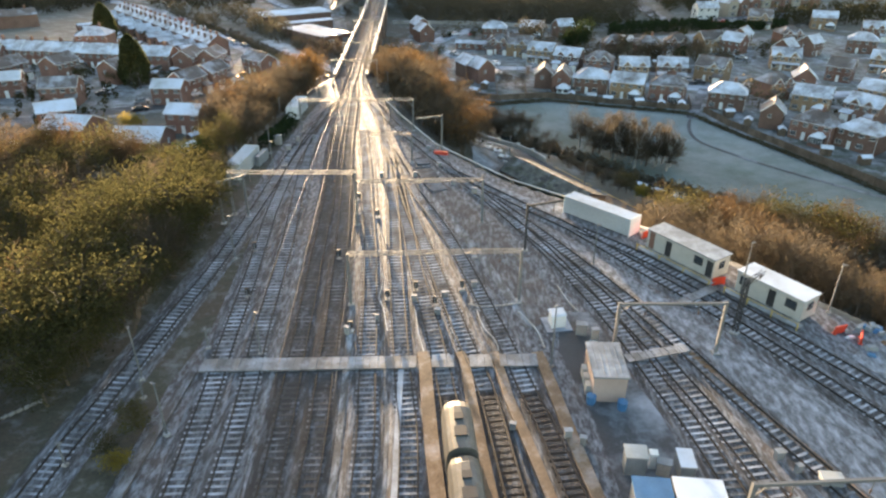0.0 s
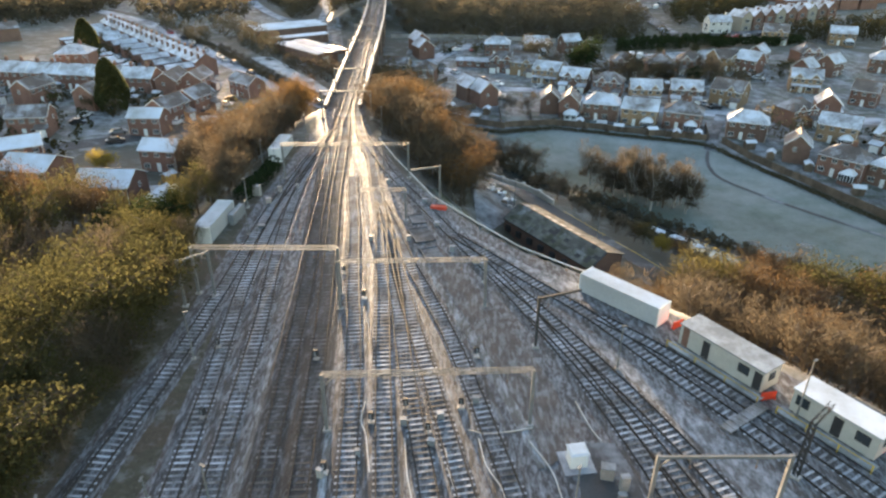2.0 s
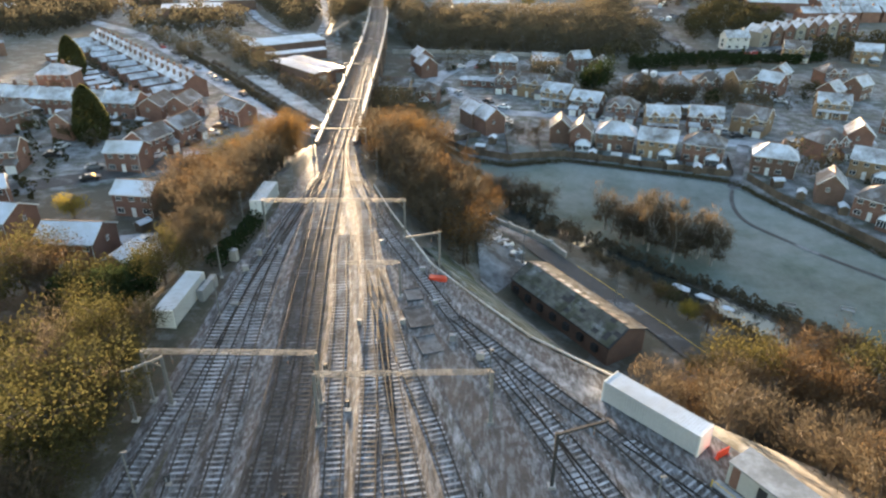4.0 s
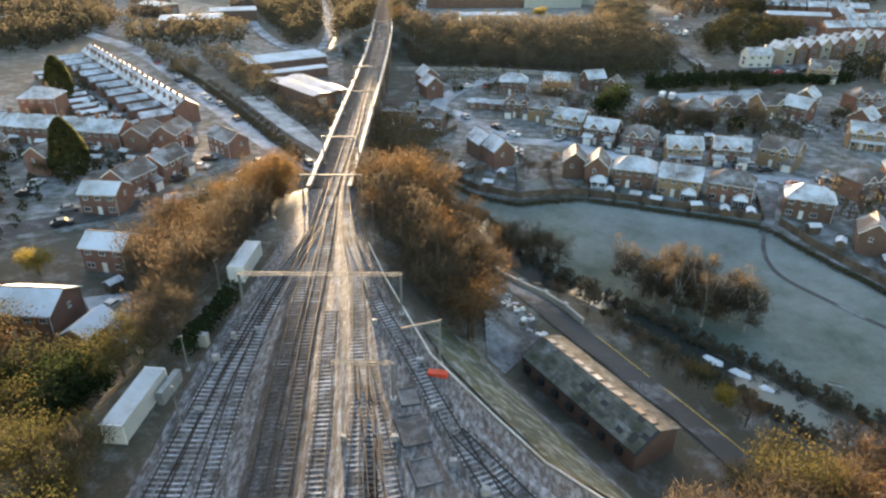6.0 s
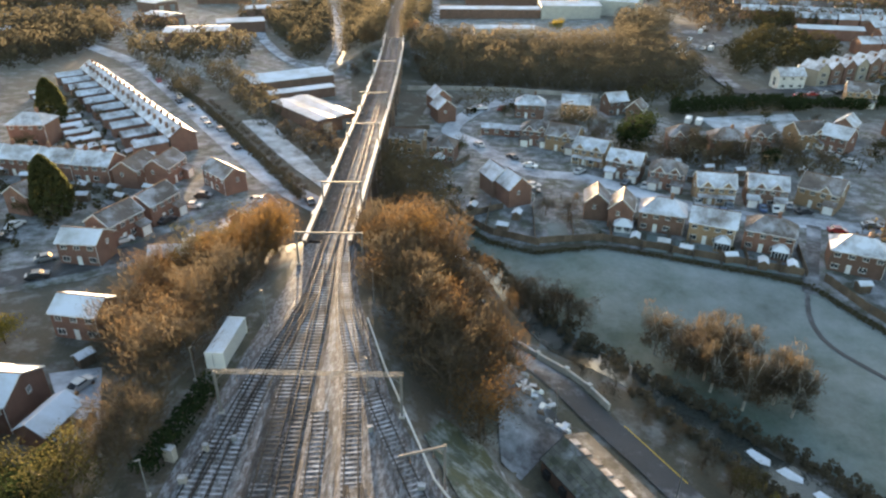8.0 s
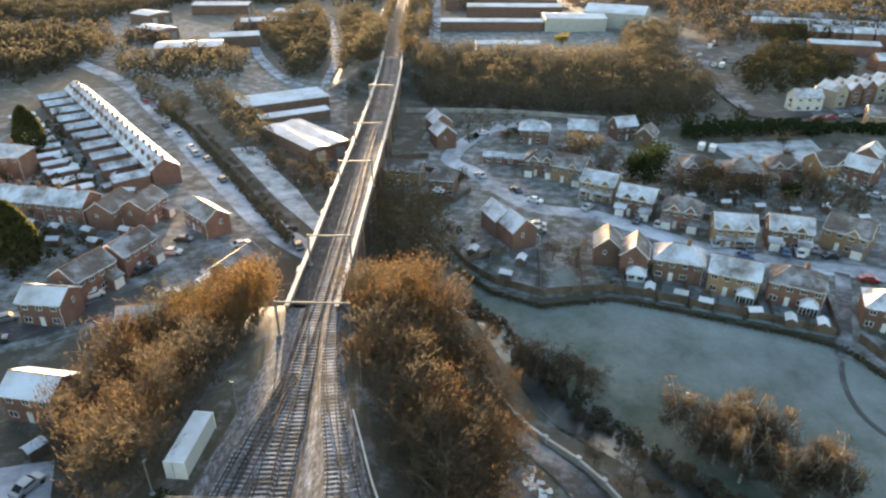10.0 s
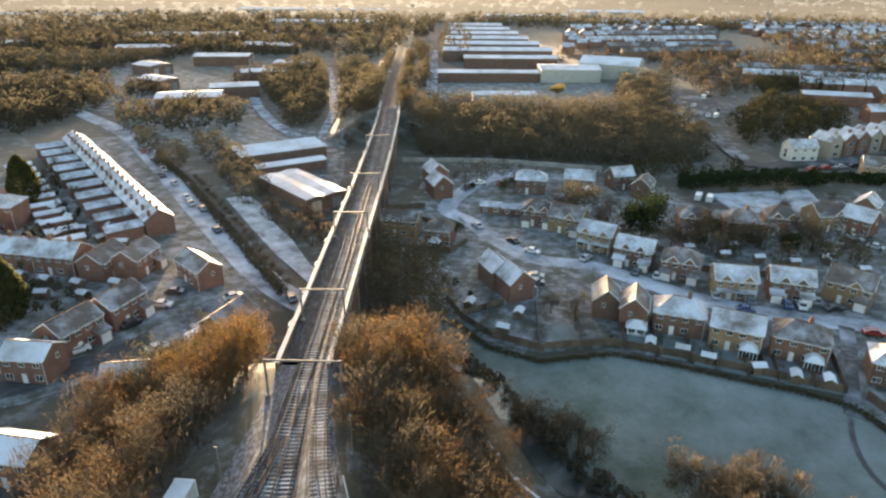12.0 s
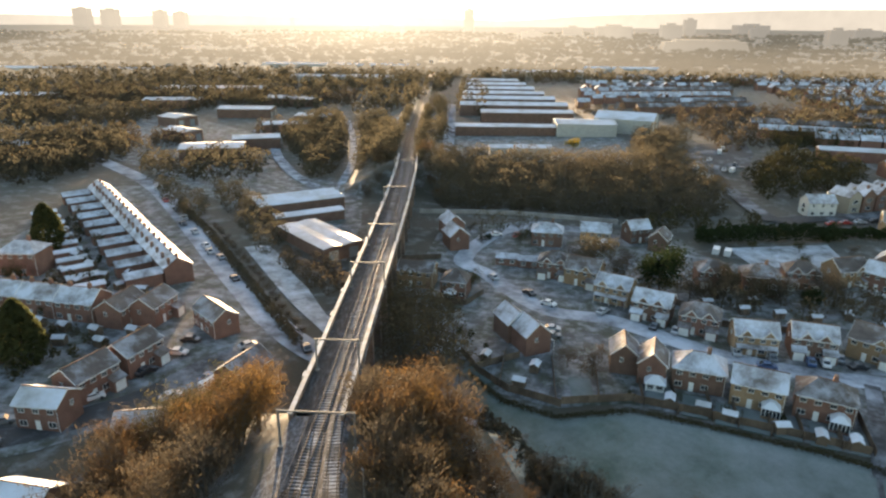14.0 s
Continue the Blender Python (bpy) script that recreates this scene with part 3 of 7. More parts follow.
def track(points, dark=False, label="", sleepers=True, bed=True, z=0.0, oily=0):
    line = glide(points, 2.5)
    ob = thing("railway_track", label or ("railway track on dark oily ballast" if dark else "frosted railway track with pale sleepers"), "railway track", "tracks of the yard")
    if bed:
        part("ballast_bed", sweep(line, [(1.75, 0.03), (1.35, 0.13), (-1.35, 0.13), (-1.75, 0.03)], z + 0.02 + random.random() * 0.015), BALLAST_DARK if dark else BALLAST, ob)
    for o in (0.75, -0.75):
        part("rail", sweep(line, [(o + 0.07, 0.2), (o + 0.03, 0.23), (o + 0.04, 0.36), (o - 0.04, 0.36), (o - 0.03, 0.23), (o - 0.07, 0.2)], z), RAIL, ob)
    if sleepers:
        rest, beyond = Shape(), Shape()
        for p, a in even(line, 0.72):
            if 82 < p.y < 360:
                c, n = Vector((math.cos(a), math.sin(a))) * 0.13, Vector((-math.sin(a), math.cos(a))) * 1.08
                (beyond if p.y > 126 else rest).slab([(*(p + n - c), z + 0.2), (*(p - n - c), z + 0.2), (*(p - n + c), z + 0.2), (*(p + n + c), z + 0.2)], 0.12)
            if p.y < 27 or p.y > 82:
                continue
            part("sleeper", SLEEPER_MESH_DARK if dark or p.y < oily else SLEEPER_MESH, None, ob, m=pose(p.x, p.y, z, 0, 0, math.degrees(a) + 90 + random.uniform(-1.5, 1.5)))
        if rest.f:
            tagged(part("sleeper_row", rest, SLEEPER_DARK if dark else SLEEPER, ob), kind="stuff")
        if beyond.f:
            tagged(part("sleeper_row", beyond, SLEEPER, ob), kind="stuff")
    return ob


TRACKS = [
    ([(-31.6, 20), (-31.2, 36), (-30.6, 42.5), (-29.7, 51.4), (-29, 59.3), (-28, 67.8), (-27.4, 80), (-27, 92), (-26.9, 107), (-26, 120), (-24.6, 136)], False),
    ([(-19.7, 20), (-20.4, 36), (-21.2, 47.2), (-21.8, 53.2), (-22.8, 66.5), (-23.9, 78), (-24.7, 87), (-25.3, 101.7), (-25.3, 116), (-24.4, 133), (-22.6, 150)], False),
    ([(-16.5, 20), (-17.1, 36), (-17.9, 47.2), (-18.8, 55.2), (-19.6, 66), (-20.5, 78), (-21.5, 87), (-22.5, 96), (-23.5, 108), (-23.9, 122), (-23.2, 136), (-22.3, 150)], False),
    ([(-12.8, 20), (-13.5, 39.6), (-14.1, 48), (-14.9, 59.3), (-16, 75), (-17.2, 92), (-19, 108), (-20, 120), (-21.3, 137), (-22.1, 152), (-22.6, 166), (-23.7, 188), (-24.7, 210), (-26.2, 233), (-28.4, 280), (-31.4, 324), (-34.3, 360), (-40, 430), (-50, 600), (-62, 800)], True),
    ([(-9.9, 20), (-10.5, 39.6), (-11, 47.2), (-11.8, 59.3), (-13.1, 75), (-14.9, 93), (-16.2, 105), (-17.5, 117), (-19.2, 137), (-20.6, 152), (-22.0, 163)], True),
    ([(-5.9, 20), (-6.4, 39.6), (-7, 47.2), (-7.9, 59.3), (-9.4, 75), (-10.7, 85), (-11.8, 94), (-13, 105), (-14.1, 112), (-15.6, 124)], False),
    ([(-2.3, 20), (-2.8, 39.6), (-3.6, 47.2), (-4.8, 59.3), (-6.2, 75), (-7.2, 87), (-8.1, 96), (-9, 106), (-10.2, 114), (-11.6, 123), (-13.4, 134), (-16.6, 147), (-19.4, 164), (-21.1, 188), (-22.1, 210), (-23.5, 233), (-25.7, 280), (-28.7, 324), (-31.6, 360), (-37, 430), (-47, 600), (-59, 800)], False),
    ([(2.6, 20), (1.3, 39), (0.3, 47.2), (-0.85, 55.2), (-3.2, 69), (-5.3, 84), (-6.9, 95), (-8.2, 105), (-9.8, 113)], False),
    ([(7.2, 20), (5, 39), (3.9, 47.2), (2.1, 55.2), (-0.9, 69), (-3.9, 83), (-5.6, 92), (-7.2, 101), (-9, 108)], False),
    ([(12.3, 20), (9.4, 39), (7.7, 47.2), (5.9, 56), (1.9, 73.4), (-2.0, 86.5), (-4.2, 93), (-6.0, 100), (-7.6, 106), (-9.6, 113)], False),
    ([(23.6, 20), (21.7, 39.6), (20, 48), (18.2, 57.2), (14.8, 69), (10.7, 80.5), (6.4, 91), (2.4, 99.5), (-3, 112), (-9, 125.5), (-12.3, 135), (-15.6, 145), (-17.7, 154)], False),
    ([(27.5, 20), (24.3, 39.6), (22.4, 48), (20, 57.2), (15.8, 69), (11, 80.5)], False),
    ([(34.5, 25), (28.9, 39.6), (26.1, 47.2), (22.7, 57.2), (18.6, 67.2), (12.6, 80), (7.5, 90)], False),
    ([(44.5, 26), (41, 36), (37.5, 44.2), (33.1, 53.2), (28.7, 61.6), (24.2, 69), (17.8, 80), (12.4, 87), (8, 93), (2, 101)], False),
    ([(50, 28), (44.5, 40.5), (40.3, 47.2), (35.7, 55.2), (30, 64.8), (24.5, 73), (18.6, 80)], False),
]
for pts, dark in TRACKS:
    siding = pts[0][0] in (2.6, 7.2, 12.3)
    track(pts, dark, oily=46.5 if siding else 0)
    if siding:
        ribbon("oily_ground", [q for q in pts[:3]], 2.5, BALLAST_DARK, 0.18, "oil-blackened ballast in a siding", "ballast", cross=2)

# frost lies in long streaks in the gaps between tracks
for pts, w in (([(-12.1, 28), (-12.7, 40), (-13.4, 55), (-14.2, 66), (-15.2, 80), (-16.3, 95)], 0.5), ([(-8.2, 28), (-8.7, 40), (-9.4, 52), (-10.1, 62)], 0.7), ([(-4.4, 28), (-4.8, 40), (-5.8, 52), (-6.4, 60), (-7.8, 75), (-9.2, 90), (-11.8, 110), (-14, 128)], 0.5),
               ([(-15.3, 28), (-16, 45), (-16.8, 60), (-18, 75)], 0.4), ([(0.2, 60), (-2, 72), (-5, 90), (-7.3, 102)], 0.6), ([(-2, 60), (-4.2, 72), (-6, 88), (-7.8, 102)], 0.5), ([(9.2, 57), (5, 72), (0, 86), (-4, 97)], 1.1),
               ([(-13.8, 118), (-15.6, 130), (-18, 145), (-19.8, 158)], 0.9), ([(-11.5, 124), (-13, 132), (-15.5, 142)], 1.0)):
    ribbon("frost_streak", pts, w, FROSTED, 0.1, "streak of white frost between two tracks", "frost", cross=1, kind="stuff")


def lattice_beam(p, q, depth=0.42, wide=0.28):
    """A light lattice girder: four chords with diagonal bracing."""
    p, q = Vector(p), Vector(q)
    d = (q - p).normalized()
    n = Vector((-d.y, d.x, 0)) * wide / 2
    up = Vector((0, 0, depth))
    s = Shape()
    for o in (n, -n, n + up, up - n):
        s.bar(p + o, q + o, 0.055, 0.055)
    k = max(2, int((q - p).length / 1.9))
    for i in range(k):
        a, b = p + (q - p) * (i / k), p + (q - p) * ((i + 1) / k)
        for o in (n, -n):
            s.bar(a + o + (up if i % 2 else Vector()), b + o + (Vector() if i % 2 else up), 0.04, 0.04)
        s.bar(a + n + up, b - n + up, 0.04, 0.04)
    return s


def gantry(p, q, posts, z=6.3, base=0.0, lattice=True, label="galvanised overhead line portal across the tracks", mat=None):
    """A portal: a beam from p to q on posts at fractions along it."""
    ob = thing("overhead_line_gantry", label, "gantry", "overhead line gantries")
    a, b = Vector((*p, z)), Vector((*q, z))
    part("beam", lattice_beam(a, b) if lattice else Shape().bar(a, b, 0.2, 0.24), mat or GALV, ob)
    d = (b - a).normalized()
    for f in posts:
        e = a + (b - a) * f
        part("post", Shape().box(e.x - 0.14, e.y - 0.14, base, e.x + 0.14, e.y + 0.14, z + 0.2), mat or GALV, ob)
        part("footing", Shape().box(e.x - 0.4, e.y - 0.4, base - 0.3, e.x + 0.4, e.y + 0.4, base + 0.25, taper=0.15), CONCRETE, ob)
        k = d * (1.1 if f < 0.5 else -1.1)
        part("knee_brace", Shape().bar(e + Vector((0, 0, -1.2)), e + k, 0.08, 0.08), mat or GALV, ob)
    n = max(2, int((b - a).length / 4.5))
    for i in range(n):
        e = a + (b - a) * ((i + 0.5) / n)
        part("dropper", Shape().tube(e, e - Vector((0, 0, 0.9)), 0.035, n=5), GALV, ob)
        part("insulator", Shape().tube(e - Vector((0, 0, 0.9)), e - Vector((0, 0, 1.25)), 0.08, 0.05, n=7), BRICK_BROWN, ob)
    return ob


gantry((16.8, 52.6), (27, 52.7), (0, 1), 5.9, lattice=False)
gantry((20.2, 30.4), (31, 31), (0, 1), lattice=False)
gantry((-10.2, 61.5), (8.5, 62.3), (0, 1))
gantry((-30.4, 82.2), (-27.6, 84.6), (0, 1), 6.2, lattice=False)
gantry((-29.8, 85.2), (-12.2, 85.2), (0, 1))
gantry((-11.8, 81.8), (5.4, 82.5), (0, 1))
gantry((-27.5, 123.2), (-5.4, 123.6), (0.01, 0.985), 6.1)
gantry((-12.1, 106), (-5.3, 106.2), (1,), 5.0)
gantry((-4.7, 111.2), (-0.2, 112.8), (1,), lattice=False)
gantry((10.4, 74.3), (15.2, 76.1), (0.02,), lattice=False, label="dark overhead line mast with a single arm", mat=DARKSTEEL)
for a, b in (((-26.9, 159.4), (-15.6, 159.6)), ((-27, 181), (-19.3, 181.3)), ((-28.6, 218.3), (-20.8, 218.7)), ((-29.9, 247), (-22.3, 247.5)), ((-31.9, 287.3), (-24, 287.8)), ((-34.2, 328.8), (-26.3, 329.2))):
    gantry(a, b, (0.02, 0.98), 6.0, lattice=False)

def lattice_mast(x, y, h, turn, reach, label):
    """A dark four-legged lattice post with a lattice arm at its head."""
    ob = thing("overhead_line_mast", label, "mast", m=pose(x, y, 0.0, 0, 0, turn))
    post = Shape()
    for sx in (-0.2, 0.2):
        for sy in (-0.2, 0.2):
            post.box(sx - 0.045, sy - 0.045, 0, sx + 0.045, sy + 0.045, h)
    for i in range(int(h / 0.6)):
        for s in (-0.2, 0.2):
            post.bar((-0.2, s, i * 0.6), (0.2, s, i * 0.6 + 0.6), 0.05, 0.05)
            post.bar((s, -0.2, i * 0.6), (s, 0.2, i * 0.6 + 0.6), 0.05, 0.05)
    part("post", post, DARKSTEEL, ob)
    part("arm", lattice_beam((-0.3, 0, h - 0.3), (reach, 0, h - 0.3), 0.35, 0.4), DARKSTEEL, ob)
    part("footing", Shape().box(-0.5, -0.5, -0.2, 0.5, 0.5, 0.3, taper=0.15), CONCRETE, ob)
    part("insulator", Shape().tube((reach - 0.4, 0, h - 0.3), (reach - 0.4, 0, h - 0.8), 0.09, 0.06, 7), BRICK_BROWN, ob)
    return ob


lattice_mast(30.3, 56.2, 6.2, 40, 3.4, "dark lattice mast with a short arm beside the sidings")

# ---------------------------------------------------------------- viaduct
VIA = [Vector(p) for p in ((-23.2, 166), (-24.0, 188), (-24.9, 210), (-25.7, 232), (-26.8, 262), (-28.6, 300), (-31.0, 338), (-33.4, 366))]
via_line = glide(VIA, 3.0)
viaduct = thing("viaduct", "long brick railway viaduct with pale stone parapets", "viaduct", kind="structure")
part("deck", sweep(via_line, [(4.1, 0.0), (-4.1, 0.0), (-4.1, -1.3), (4.1, -1.3)], 0.0), BALLAST_DARK, viaduct)
for o, name in ((4.0, "parapet"), (-4.0, "parapet")):
    part(name, sweep(via_line, [(o + 0.25, -0.9), (o + 0.25, 1.05), (o - 0.25, 1.05), (o - 0.25, -0.9)], 0.0), STONE, viaduct)
    part("coping", sweep(via_line, [(o + 0.38, 1.05), (o + 0.38, 1.25), (o - 0.38, 1.25), (o - 0.38, 1.05)], 0.003), COPING, viaduct, "pale stone coping")
for i, (p, a) in enumerate(even(via_line, 12.0)):
    n = Vector((-math.sin(a), math.cos(a)))
    if i > 0:
        foot = lie_at(p.x, p.y) - 1.0
        turn = math.degrees(a)
        part("pier", Shape().box(p.x - 0.9, p.y - 3.9, foot, p.x + 0.9, p.y + 3.9, -4.2, turn, 0.04), STONE, viaduct)
        q = p + n * 4.35
        part("refuge", Shape().box(q.x - 0.9, q.y - 0.45, -0.6, q.x + 0.9, q.y + 0.45, 1.15, turn), COPING, viaduct, "small refuge bulging from the parapet")
    # arch ring to the next pier
    d = Vector((math.cos(a), math.sin(a)))
    s = Shape()
    for j in range(13):
        t = math.pi * j / 12
        c, top = p + d * (6.0 - 5.1 * math.cos(t)), -4.2 + 2.7 * math.sin(t)
        for e in (3.85, -3.85):
            s.v += [(c.x + n.x * e, c.y + n.y * e, top), (c.x + n.x * e, c.y + n.y * e, -1.3)]
    for j in range(12):
        b = j * 4
        s.f += [(b, b + 1, b + 5, b + 4), (b + 2, b + 6, b + 7, b + 3), (b, b + 4, b + 6, b + 2)]
    part("arch", s, STONE, viaduct)

# ---------------------------------------------------------------- things of the yard
def upright(x, y, turn=0.0, z=0.05):
    return pose(x, y, z, 0, 0, turn)


def cabin(L=10.4, W=3.0, H=2.7, roof=None, wall=None, label="", windows=(), doors=(), stripe=None, legs=True):
    """A site cabin round the origin, long side along x, front to -y."""
    ob = thing("site_cabin", label, "cabin", "site cabins")
    body = part("body", Shape().box(-L / 2, -W / 2, 0.45, L / 2, W / 2, 0.45 + H), wall or CREAM, ob)
    part("roof", Shape().slab([(-L / 2 - 0.12, -W / 2 - 0.12, 0.5 + H), (L / 2 + 0.12, -W / 2 - 0.12, 0.5 + H), (L / 2 + 0.12, W / 2 + 0.12, 0.56 + H), (-L / 2 - 0.12, W / 2 + 0.12, 0.56 + H)], 0.14), roof or SHEET, ob, "frosted flat roof")
    for x in windows:
        w = part("window", Shape().box(x - 0.55, -W / 2 - 0.05, 1.5, x + 0.55, -W / 2, 2.4), GLASS, ob)
        part("window_frame", Shape().box(x - 0.63, -W / 2 - 0.03, 1.42, x + 0.63, -W / 2 - 0.002, 2.48), BLACK, w)
    part("window", Shape().box(L / 2, -0.5, 1.5, L / 2 + 0.05, 0.5, 2.4), GLASS, ob)
    for x in doors:
        part("door", Shape().box(x - 0.42, -W / 2 - 0.05, 0.55, x + 0.42, -W / 2 + 0.02, 2.55), BLACK, ob)
    if stripe:
        part("panel", Shape().box(stripe[0], -W / 2 - 0.012, 0.5, stripe[1], -W / 2, 2.9), BRICK_RED, ob, "faded red panel")
    if legs:
        rail = part("walkway", Shape().box(-L / 2 - 0.6, -W / 2 - 1.2, 0.3, L / 2 + 0.6, -W / 2 - 0.1, 0.4), GREY, ob)
        for i in range(4):
            x = -L / 2 - 0.5 + i * (L + 1) / 3
            part("post", Shape().box(x - 0.05, -W / 2 - 1.2, 0, x + 0.05, -W / 2 - 1.1, 0.9), YELLOW, rail)
        part("handrail", Shape().bar((-L / 2 - 0.6, -W / 2 - 1.15, 0.9), (L / 2 + 0.6, -W / 2 - 1.15, 0.9), 0.05, 0.05), YELLOW, rail)
    for x in (-L / 2 + 0.6, 0, L / 2 - 0.6):
        part("skid", Shape().box(x - 0.2, -W / 2 + 0.1, 0, x + 0.2, W / 2 - 0.1, 0.45), CONCRETE, ob)
    return ob



cabin(9.9, 2.9, 2.5, GREY, CREAM, "cream site cabin with black door and yellow rail", (2.8,), (-1.6, 4.4), (-4.6, -3.8)).matrix_basis = upright(30, 71.3, -57)
cabin(7.8, 2.8, 2.5, SHEET, CREAM, "cream site cabin with a white roof, two dark windows", (-2.9, 2.6), (0.4,)).matrix_basis = upright(36.6, 61.6, -57)


def container(L, label):
    ob = thing("container", label, "container", "shipping containers")
    n = int(L / 0.3)
    plan = []
    for i in range(n):
        plan += [(-L / 2 + (i + u) * L / n, 1.22 - k) for u, k in ((0.0, 0.0), (0.45, 0.0), (0.5, 0.045), (0.95, 0.045))]
    plan += [(x, -y) for x, y in reversed(plan)]
    s = Shape()
    m = len(plan)
    s.v = [(x, y, 0.15) for x, y in plan] + [(x, y, 2.55 + (0.04 if abs(y) > 1.2 else 0.0)) for x, y in plan]
    s.f = [((i + 1) % m, i, m + i, m + (i + 1) % m) for i in range(m)]
    s.f += [(m + i, m + m - 1 - i, m + m - 2 - i, m + i + 1) for i in range(m // 2 - 1)]
    s.f = [f[::-1] for f in s.f]
    part("body", s, SHEET, ob)
    for x in (-L / 2, L / 2):
        part("end_frame", Shape().box(x - 0.06, -1.25, 0.05, x + 0.06, 1.25, 2.62), WHITE, ob)
    for x in (-L / 2 + 0.1, L / 2 - 0.1):
        part("skid", Shape().box(x - 0.1, -1.2, 0, x + 0.1, 1.2, 0.15), CONCRETE, ob)
    part("door_bar", Shape().bar((-L / 2 - 0.08, 0.2, 0.3), (-L / 2 - 0.08, 0.2, 2.4), 0.05, 0.05), GREY, ob)
    return ob


container(10.8, "long white ribbed container with a frosted roof").matrix_basis = upright(21.9, 82.8, -47)
container(9.4, "white ribbed shipping container beside bushes").matrix_basis = upright(-33.2, 103.1, 86)
container(8.2, "white shipping container near the gantry").matrix_basis = upright(-30.6, 135.4, 88)
solid("grey_cabinet", Shape().box(-2.2, -0.4, 0, 2.2, 0.4, 1.7, taper=0.02), GREY, "grey steel screen behind the white container", "screen", m=upright(-31.0, 106.6, 84))

# pink hut with its air-conditioning boxes
hut = thing("equipment_hut", "pink-beige equipment hut with a frosted flat roof", "hut", m=upright(14.9, 48, -3))
part("body", Shape().box(-1.45, -2.5, 0, 1.45, 2.5, 2.75), PINK, hut)
part("roof", Shape().box(-1.6, -2.65, 2.75, 1.6, 2.65, 2.9), GREY, hut)
part("door", Shape().box(1.45, -0.5, 0.1, 1.5, 0.5, 2.1), BRICK_BROWN, hut)
for i in range(7):
    part("roof_seam", Shape().box(-1.58 + i * 0.52, -2.64, 2.9, -1.54 + i * 0.52, 2.64, 2.94), GREY, hut)
for y in (-1.4, -0.2, 1.0):
    part("fan_unit", Shape().box(-1.95, y - 0.4, 0.2, -1.46, y + 0.4, 1.2), CREAM, hut)
for x, y in ((13.2, 45.4), (15.8, 44.6)):
    solid("water_butt", Shape().tube((0, 0, 0), (0, 0, 0.9), 0.42, 0.45, 12), BLUEPAINT, "blue plastic barrel beside the hut", "barrel", m=upright(x, y))

tank = thing("fuel_tank", "white plastic tank on a frosted base", "tank", m=upright(12, 57.6, 8))
part("base", Shape().box(-1.4, -1.4, 0, 1.4, 1.4, 0.15), ASPHALT_FROST, tank)
part("body", Shape().box(-0.75, -0.7, 0.15, 0.75, 0.7, 1.6, taper=0.05), WHITE, tank)
part("lid", Shape().box(-0.85, -0.8, 1.6, 0.85, 0.8, 1.75, taper=0.2), SHEET, tank)
for x, y, w, h in ((14.3, 56.0, 1.1, 1.6), (15.4, 54.7, 0.7, 1.9), (15.0, 53.6, 0.6, 0.9), (-9.9, 55.9, 0.5, 1.2), (-7.0, 58.3, 0.4, 1.0), (-3.2, 62.2, 0.6, 1.0), (0.2, 63.0, 0.6, 1.0), (3.6, 65.2, 0.6, 1.0), (-0.6, 59.6, 0.6, 0.9), (17.2, 37.2, 1.0, 1.6), (26.0, 33.9, 0.8, 0.9), (27.0, 38.8, 0.7, 1.0), (27.9, 37.4, 0.5, 0.9), (-30.2, 115.6, 1.2, 2.2),
                   (-27.6, 112.4, 0.8, 1.2), (-26.8, 117.0, 0.6, 1.3), (-24.2, 118.6, 0.5, 1.0), (-26.5, 103.4, 0.9, 0.7), (-9.1, 121, 0.6, 0.9), (-4.5, 99.5, 0.6, 1.1), (-9.9, 99.4, 0.5, 1.0), (-0.6, 104.2, 0.6, 0.9), (1.6, 96.4, 0.7, 1.0), (-2.6, 112.8, 0.7, 0.9), (4.8, 92.7, 0.8, 1.2), (0.9, 41.2, 0.5, 1.1), (5.9, 42, 0.5, 1.0), (10.4, 41, 0.6, 1.2), (11.5, 40.2, 0.5, 1.2)):
    h *= 0.8
    c = thing("trackside_cabinet", "small pale trackside equipment cabinet", "cabinet", "trackside cabinets", m=upright(x, y, random.uniform(-20, 20)))
    part("body", Shape().box(-w / 2, -w / 3, 0, w / 2, w / 3, h), CONCRETE if h > 0.9 else GREY, c)
    part("lid", Shape().box(-w / 2 - 0.05, -w / 3 - 0.05, h, w / 2 + 0.05, w / 3 + 0.05, h + 0.08), GREY, c)

# boarded crossing, its boards laid between the rails, and the ochre walkways
crossing = thing("board_crossing", "frosted board crossing laid across the tracks", "crossing", kind="structure")
BOARD_MESH = Shape().box(-0.36, -0.95, 0.22, 0.36, 0.95, 0.4, taper=0.02).mesh("crossing_board", BOARD)
for i in range(44):
    x = -22.8 + i * 0.735
    if min(abs(x - k) for k in (-1.7, 1.9, 5.2, 9.7)) > 0.55:
        part("crossing_board", BOARD_MESH, None, crossing, m=pose(x, 50.4 + (x + 22.8) * 0.028, 0.0, 0, 0, random.uniform(-0.6, 0.6)))
BOARD_SHORT = Shape().box(-0.36, -0.6, 0.22, 0.36, 0.6, 0.36, taper=0.02).mesh("crossing_board", BOARD)
crossing2 = thing("board_crossing", "frosted board crossing over the sidings", "crossing", kind="structure")
for i in range(9):
    part("crossing_board", BOARD_SHORT, None, crossing2, m=pose(18.2 + i * 0.735, 51.6 + i * 0.2, 0.0, 0, 0, 15))
crossing3 = thing("board_crossing", "frosted board crossing near the cabins", "crossing", kind="structure")
for i in range(8):
    part("crossing_board", BOARD_SHORT, None, crossing3, m=pose(26.6 + i * 0.62, 61.7 + i * 0.42, 0.0, 0, 0, 34))
